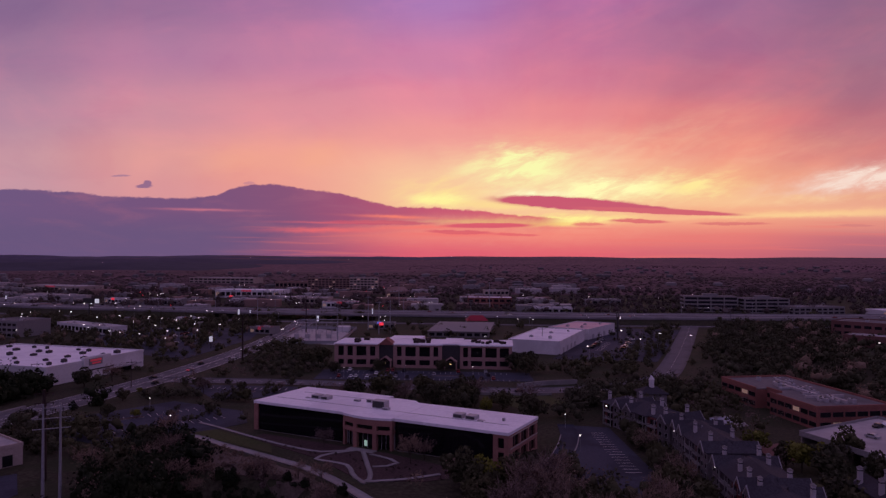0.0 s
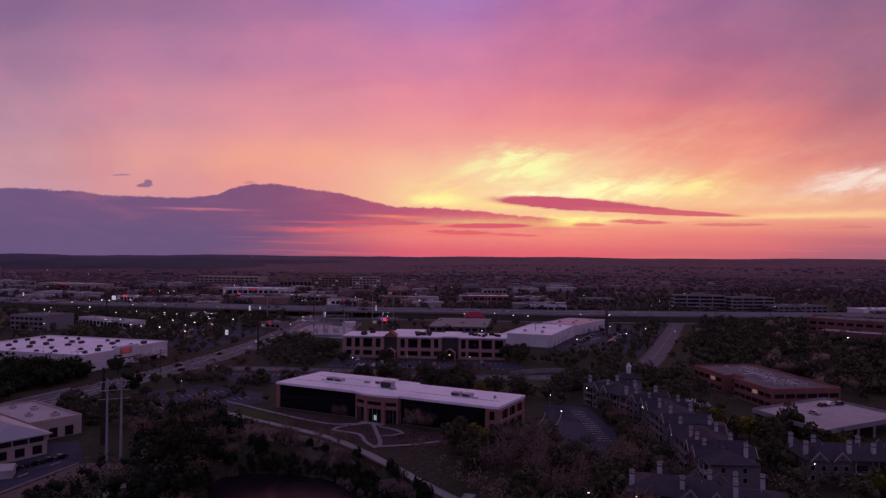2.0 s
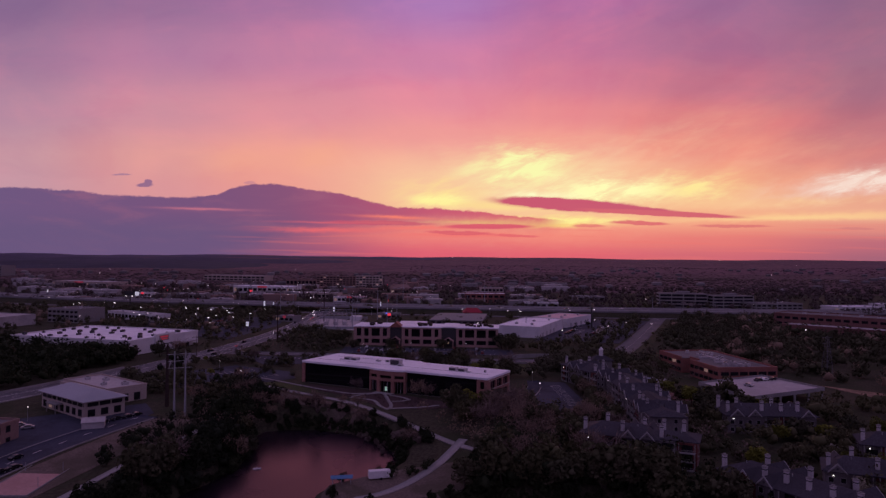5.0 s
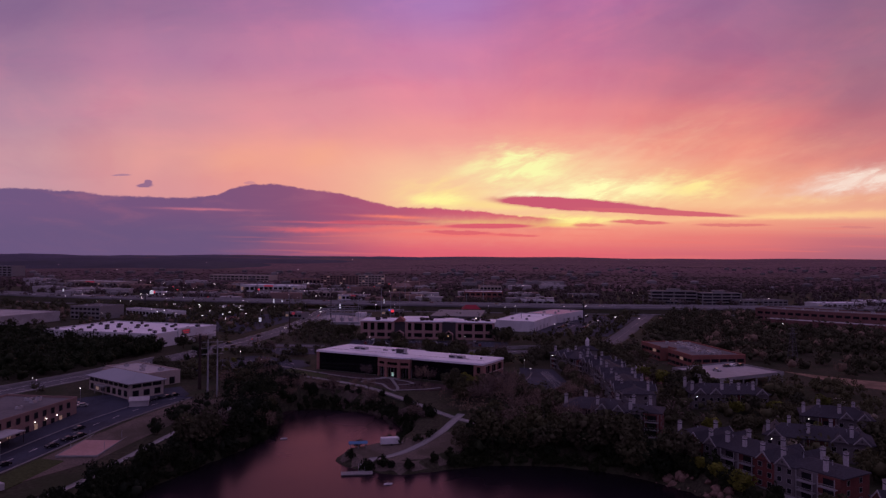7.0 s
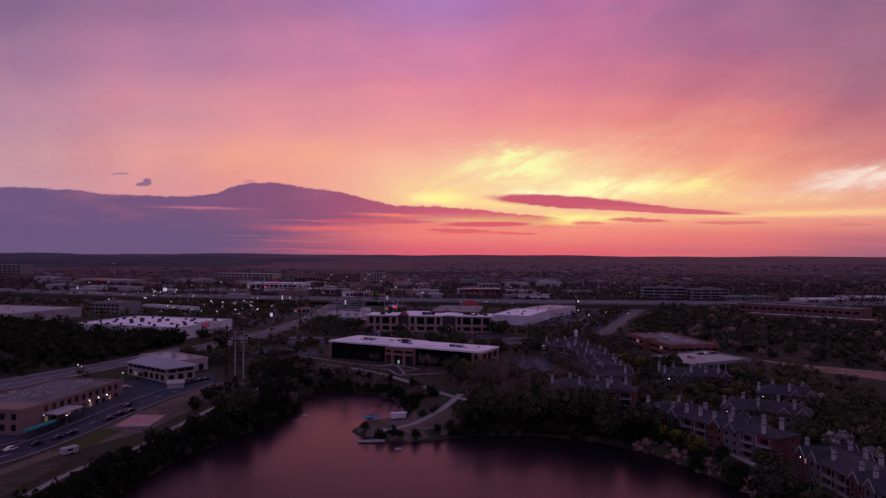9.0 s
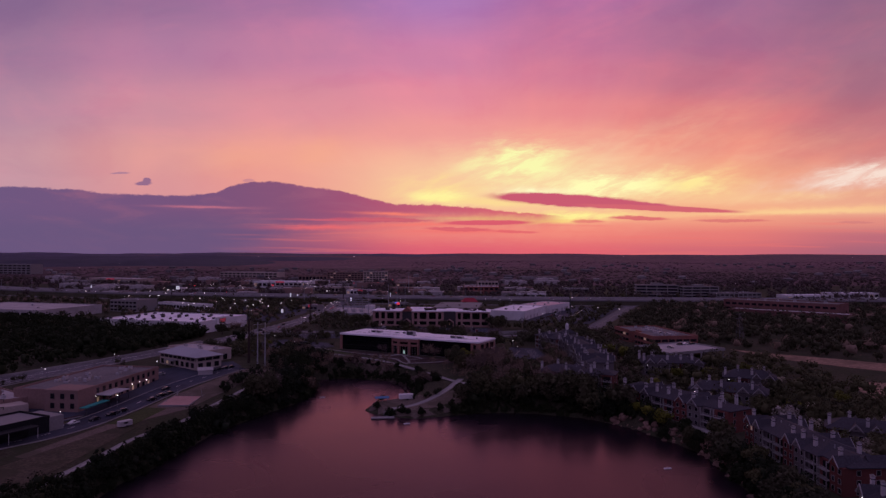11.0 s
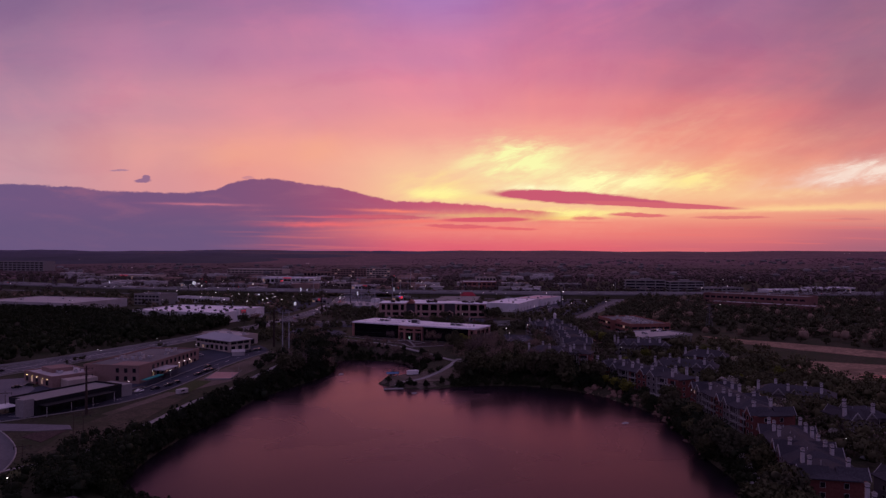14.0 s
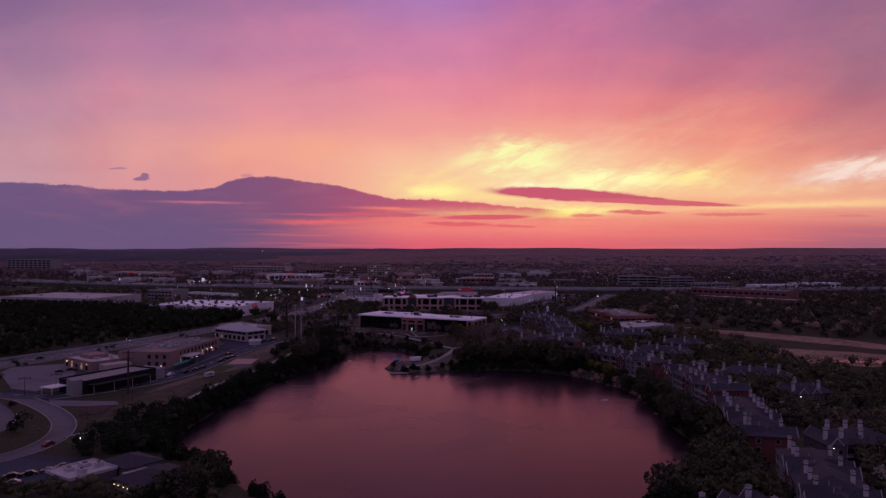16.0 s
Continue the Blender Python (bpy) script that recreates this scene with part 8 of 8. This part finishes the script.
# ---- vehicles ----
def car(name, paint, label, kind="car"):
    c = thing(name, pose(0, 0, -50), label, kind, "cars about the lots")
    prof = [(-2.15, 0.35), (-2.2, 0.75), (-1.95, 0.92), (-1.3, 0.96), (-0.75, 1.42), (0.75, 1.46), (1.55, 0.98), (2.1, 0.88), (2.2, 0.7), (2.15, 0.35)]
    if kind == "van":
        prof = [(-2.4, 0.4), (-2.45, 1.9), (-2.3, 2.1), (1.2, 2.1), (1.8, 1.25), (2.4, 1.05), (2.45, 0.4)]
    sh = Shape()
    n = len(prof)
    sh.add([(x, -0.88, z) for x, z in prof] + [(x, 0.88, z) for x, z in prof], [tuple(range(n)), tuple(range(2 * n - 1, n - 1, -1))] + [(i, i + n, (i + 1) % n + n, (i + 1) % n) for i in range(n)])
    part("body", sh, paint, c)
    for s in (-1, 1):
        y0, y1 = sorted((s * 0.885, s * 0.90))
        part("side_window", Shape().box(-1.0, 1.15, y0, y1, 1.0, 1.36), PANE, c)
    for x in (-1.35, 1.35):
        for y in (-0.95, 0.72):
            w = part("wheel", Shape().tube((x, y, 0.33), (x, y + 0.23, 0.33), 0.33, 0.33, 12), RUBBER, c)
            part("rim", Shape().tube((x, y - 0.01, 0.33), (x, y + 0.24, 0.33), 0.19, 0.19, 8), STEEL, w)
    for y in (-0.62, 0.62):
        part("headlight", Shape().box(2.12, 2.22, y - 0.18, y + 0.18, 0.62, 0.8), UNIT, c)
    return c


def far_car(paint, label, lights=False):
    """A car that stays far off: body, glazed cabin, wheels, and lamps where they burn."""
    c = thing("car", pose(0, 0, -50), label, "car", "cars about the lots")
    prof = [(-2.15, 0.35), (-2.2, 0.8), (-1.5, 0.96), (1.5, 0.96), (2.1, 0.86), (2.2, 0.6), (2.15, 0.35)]
    n = len(prof)
    part("body", Shape().add([(x, -0.9, z) for x, z in prof] + [(x, 0.9, z) for x, z in prof], [tuple(range(n)), tuple(range(2 * n - 1, n - 1, -1))] + [(i, i + n, (i + 1) % n + n, (i + 1) % n) for i in range(n)]), paint, c)
    part("cabin", Shape().hip(-1.35, 1.25, -0.78, 0.78, 0.97, 1.30, 0.0, 0.30), PANE, c)
    part("cabin_roof", Shape().box(-0.8, 0.7, -0.66, 0.66, 1.3, 1.46, 0.05), paint, c)
    for x in (-1.35, 1.35):
        part("wheelset", Shape().tube((x, -0.94, 0.33), (x, 0.94, 0.33), 0.33, 0.33, 10), RUBBER, c)
    if lights:
        for y in (-0.6, 0.6):
            part("headlight", Shape().box(2.12, 2.30, y - 0.2, y + 0.2, 0.55, 0.82), LAMPWHITE, c, "burning headlight")
        part("tail_light_bar", Shape().box(-2.28, -2.18, -0.8, 0.8, 0.64, 0.78), LAMPRED, c)
    return c


PAINTS = [material("car_paint_black", (0.012, 0.012, 0.014), 0.25, 0.1, 1.0), material("car_paint_silver", (0.38, 0.38, 0.40), 0.3, 0.1, 1.0, metal=0.5), material("car_paint_white", (0.68, 0.67, 0.67), 0.3, 0.05, 1.0), material("car_paint_red", (0.20, 0.02, 0.02), 0.3, 0.1, 1.0)]
CARS = [car("car", PAINTS[0], "black car standing on the asphalt"), car("car", PAINTS[1], "silver car standing on the asphalt"), car("car", PAINTS[2], "white car standing on the asphalt"), car("car", PAINTS[3], "dark red car standing on the asphalt"), car("van", PAINTS[2], "white van standing on the asphalt", "van")]
CARS += [far_car(PAINTS[0], "black car standing far off"), far_car(PAINTS[1], "silver car standing far off"), far_car(PAINTS[2], "white car standing far off"), far_car(PAINTS[3], "dark red car standing far off"), far_car(PAINTS[1], "pale car with its lamps lit", True)]
placed = set()


def park(k, x, y, rot, z=None):
    c = CARS[k]
    m = pose(x, y, (gz(x, y) + 0.1) if z is None else z, 0, 0, rot)
    if k in placed:
        copy_thing(c, m)
    else:
        placed.add(k)
        c.matrix_basis = m


for k, x, y, r in ((1, -154, 163, 30), (1, -149, 160, 30), (0, -123.5, 173, 62), (0, -121, 176.5, 62), (0, -119, 179.5, 62), (0, -126, 168, 62), (0, -130, 114, 60), (0, -128, 118, 60), (0, -131, 106, 60),
                   (0, -126, -97, 30), (0, -122, -95, 30), (0, -118, -92, 25), (3, -134, -64, 75), (1, -122, -103, 30), (0, -116, -88, 30), (0, -238, 112, 57), (0, -206, 74, 30), (0, -203, 79, 30), (3, -200, 84, 30), (0, -136, 80, 60), (0, -134.5, 86, 60), (0, -133, 127, 70), (2, -147, 60, 70), (2, -144, 66, 70), (0, -139, 72, 62),
                   (2, 134, -20, 20), (1, 132, -35, 25), (2, 124, -92, 10), (0, 136, -12, 20)):
    park(k, x, y, r)
for k, x, y, r in ((2, -52, 361, 90), (0, 30, 324, 165), (1, -129, 350, 170), (2, -136, 503, 95), (1, -129, 513, 95), (0, -139, 545, 95), (0, -150, 354, 60), (2, -125, 476, 95), (0, 108, 574, 60), (3, 144, 584, 60), (0, 150, 606, 60), (0, 138, 560, 60), (1, 132, 540, 60), (2, -40, 371, 90), (0, -30, 371, 90), (1, -10, 369, 90), (0, 4, 368, 90), (0, 18, 367, 90), (2, -144, 590, 95), (0, -130, 610, 95)):
    park(k + 5 if k < 4 else k, x, y, r)
for k, x, y, r in ((0, 142, 240, 30), (2, 146, 242, 30), (0, 150, 243, 30), (1, 132, 226, 120)):
    park(k, x, y, r, dz0 + 5.0)
mw_p, mw_s = strip_points(MW, 4.0)
for i in range(44):
    j = int(tree_rnd.uniform(60, len(mw_p) - 80))
    o = tree_rnd.choice((-19, -15, -8, -4.5, 5, 9, 16, 20))
    p = mw_p[j] + mw_s[j] * o
    d = math.degrees(math.atan2(-mw_s[j][0], mw_s[j][1]))
    park(5 + (4 if i % 3 == 0 else i % 4), p[0], p[1], d if o < 0 else d + 180, gz(mw_p[j][0], mw_p[j][1]) + 5.62)
for i in range(34):
    x, y = 470 + 7 * (i % 12) - 120, 330 + 9 * (i // 12)
    park(5 + i % 4, x, y, 80)
lot_rnd = random.Random(23)
for x0, y0, ux, uy, n, rot in ((-64, 383, 2.9, -0.2, 30, 90), (-64, 363, 2.9, -0.2, 30, 90), (92, 478, 1.0, 2.7, 22, 0), (112, 474, 1.0, 2.7, 22, 0), (-196, 470, 0.4, 3.0, 26, 0), (-218, 480, 0.4, 3.0, 26, 0), (-240, 490, 0.4, 3.0, 24, 0)):
    for i in range(n):
        if lot_rnd.random() < 0.3:
            park(5 + lot_rnd.randrange(4), x0 + ux * i, y0 + uy * i, rot + lot_rnd.choice((0, 180)))
av_p, av_s, av_l = DRAWN["road_1"]
for i in range(16):
    j = int(lot_rnd.uniform(95, len(av_p) - 90))
    o = lot_rnd.choice((-6.6, -2.4, 2.4, 6.6))
    q = av_p[j] + av_s[j] * o
    d = math.degrees(math.atan2(-av_s[j][0], av_s[j][1]))
    park(9 if i % 2 else 5 + i % 4, q[0], q[1], d if o < 0 else d + 180, gz(q[0], q[1]) + av_l + 0.03)
patch("parking_lot_9", [(342, 322), (438, 322), (438, 360), (342, 360)], ASPHALT, "asphalt car park among the woods", "parking lot")

# ---- on and by the lake ----
dk = thing("dock", pose(-28.8, 97.6, LAKE_Z, 0, 0, 8), "pale floating dock with a short gangway", "dock")
for k in range(10):
    part("plank_panel", Shape().box(-5 + k, -4.04 + k, -1.6, 1.6, 0.25, 0.5), CONCRETE, dk)
part("float", Shape().box(-4.9, 4.9, -1.5, 1.5, -0.4, 0.24), DARKMETAL, dk)
part("gangway", Shape().box(0.6, 2.4, 1.6, 8.0, 0.3, 0.52), CONCRETE, dk)
for x in (0.5, 2.4):
    part("rail", Shape().box(x, x + 0.08, 1.6, 8.0, 1.3, 1.38).box(x, x + 0.08, 1.7, 1.78, 0.52, 1.3).box(x, x + 0.08, 7.8, 7.88, 0.52, 1.3), STEEL, dk)
bt = thing("boat_rack", pose(-31, 117, gz(-31, 117), 0, 0, 12), "boat rack under a blue cover", "boat rack")
for x in (-2.6, 0, 2.6):
    for y in (-0.8, 0.8):
        part("post", Shape().box(x - 0.07, x + 0.07, y - 0.07, y + 0.07, -0.4, 1.9), STEEL, bt)
part("cover", Shape().add([(-3.2, -1.2, 1.7), (3.2, -1.2, 1.7), (3.2, 0, 2.4), (-3.2, 0, 2.4), (3.2, 1.2, 1.7), (-3.2, 1.2, 1.7), (-3.2, -1.2, 1.6), (3.2, -1.2, 1.6), (3.2, 1.2, 1.6), (-3.2, 1.2, 1.6)], [(0, 1, 2, 3), (3, 2, 4, 5), (6, 7, 1, 0), (5, 4, 8, 9), (9, 8, 7, 6), (0, 3, 5, 9, 6), (1, 7, 8, 4, 2)]), TARP, bt, "blue cloth cover")
tl = thing("box_trailer", pose(-20.5, 122, gz(-20.5, 122), 0, 0, 15), "white box trailer on two wheels", "trailer")
part("box", Shape().box(-3.2, 3.2, -1.1, 1.1, 0.5, 2.7, 0.12), WHITEWALL, tl)
for y in (-1.25, 1.05):
    part("wheel", Shape().tube((0.4, y, 0.36), (0.4, y + 0.2, 0.36), 0.36, 0.36, 12), RUBBER, tl)
part("drawbar", Shape().box(3.2, 4.6, -0.08, 0.08, 0.5, 0.65), STEEL, tl)
cv = thing("caravan", pose(-123, 63, gz(-123, 63), 0, 0, 60), "white trailer beside the lawn", "trailer")
part("box", Shape().box(-2.6, 2.6, -1.1, 1.1, 0.4, 2.4, 0.2), PALEROOF, cv)
part("window", Shape().box(-1.2, 0.6, -1.14, -1.1, 1.3, 1.9), PANE, cv)
for y in (-1.2, 1.0):
    part("wheel", Shape().tube((0.2, y, 0.34), (0.2, y + 0.2, 0.34), 0.34, 0.34, 12), RUBBER, cv)
for x, y, r in ((-127, 163, 20),):
    sd = thing("storage_shed", pose(x, y, gz(x, y), 0, 0, r), "small pale storage tent beside the lot", "shed")
    part("wall", Shape().box(-3.6, 3.6, -2.4, 2.4, -0.3, 2.2), PALEROOF, sd)
    part("roof", Shape().hip(-3.9, 3.9, -2.7, 2.7, 2.2, 3.8, 0.0), PALEROOF, sd)
for x, y in ((71, 29), (-62, 140), (-18, 120 - 32)):
    by = thing("float_buoy", pose(x, y, LAKE_Z, 0, 0, 15), "small pale float on the water", "float", "floats on the lake")
    part("hull", Shape().box(-1.3, 1.3, -0.4, 0.4, -0.1, 0.35, 0.1), WHITEWALL, by)
    part("seat", Shape().box(-0.3, 0.3, -0.3, 0.3, 0.35, 0.6, 0.05), PALEROOF, by)

# pink limestone of the old quarry face
rk = random.Random(9)


def boulder(seed):
    r = np.random.default_rng(seed)
    v, f = lumps(np.zeros((1, 3)), [1.0], r, 0.55)
    v[:, 2] *= 0.8
    return quick_mesh("boulder", v, f)


ROCKS = [boulder(k) for k in range(5)]
for me in ROCKS:
    me.materials.append(ROCK)
face = [(53, 104), (71, 87), (80, 67), (88, 49), (89, 27), (88, 2), (87, -20)]
fp, fs = strip_points(face, 1.0)
for i in range(110):
    j = int(rk.triangular(0, len(fp) - 1, len(fp) * 0.45))
    p = fp[j] + fs[j] * -rk.uniform(0.2, 3.2)
    if inside(np.array([p[0]]), np.array([p[1]]), LAKE)[0]:
        p = fp[j] + fs[j] * rk.uniform(0.4, 3.4)
    ob = new("boulder", rk.choice(ROCKS))
    s = rk.uniform(0.5, 1.7)
    ob.matrix_basis = pose(p[0], p[1], gz(p[0], p[1]) + 0.1 * s, rk.uniform(-15, 15), rk.uniform(-15, 15), rk.uniform(0, 360)) @ Matrix.Diagonal((s * 1.3, s, s * rk.uniform(0.8, 1.4), 1))
    tagged(ob, "pinkish quarried limestone boulder on the bank", "rock", "rocks of the quarry face")

# painted bays and kerbed islands in the lots
for lot, x0, y0, n, dx_, dy_, rot in (("parking_lot_1", -138, 256, 16, 2.3, 1.9, 128), ("parking_lot_1", -118, 246, 14, 2.3, 1.9, 128), ("parking_lot_7", 50, 250, 16, 0.1, -3.0, 0), ("parking_lot_3", -62, 380, 32, 2.9, -0.2, 90), ("parking_lot_3", -62, 360, 32, 2.9, -0.2, 90), ("parking_lot_2", -112, 330, 16, 2.9, -0.1, 90), ("parking_lot_4", -128, 150, 14, -0.8, -2.7, 0), ("parking_lot_6", 96, 470, 16, 1.0, 2.7, 0)):
    host = bpy.data.objects[lot]
    for i in range(n):
        x, y = x0 + dx_ * i, y0 + dy_ * i
        c, s = math.cos(radians(rot)), math.sin(radians(rot))
        a, b = (x - 2.4 * c, y - 2.4 * s), (x + 2.4 * c, y + 2.4 * s)
        q = [(a[0] - 0.08 * s, a[1] + 0.08 * c), (a[0] + 0.08 * s, a[1] - 0.08 * c), (b[0] + 0.08 * s, b[1] - 0.08 * c), (b[0] - 0.08 * s, b[1] + 0.08 * c)]
        z = gz(x, y) + 0.10
        part("bay_line", Shape().prism(q, z, z + 0.03), PAINT, host)
for lot, x, y, w, d, rot in (("parking_lot_1", -122, 268, 9, 2.4, 40), ("parking_lot_1", -104, 258, 7, 2.4, 40), ("parking_lot_1", -130, 252, 8, 2.2, 40), ("parking_lot_2", -96, 322, 12, 2.4, -4), ("parking_lot_3", -40, 369, 14, 2.2, -4), ("parking_lot_3", -4, 367, 14, 2.2, -4), ("parking_lot_4", -186, 66, 10, 3, 30), ("parking_lot_4", -150, 76, 8, 2.4, 60)):
    z = gz(x, y)
    ob = part("kerb_island", Shape().box(-w / 2, w / 2, -d / 2, d / 2, -0.2, 0.26, 0.08), CONCRETE, bpy.data.objects[lot], at=pose(x, y, z, 0, 0, rot))
    part("island_soil", Shape().box(-w / 2 + 0.2, w / 2 - 0.2, -d / 2 + 0.2, d / 2 - 0.2, 0.2, 0.32, 0.04), MULCH, ob)
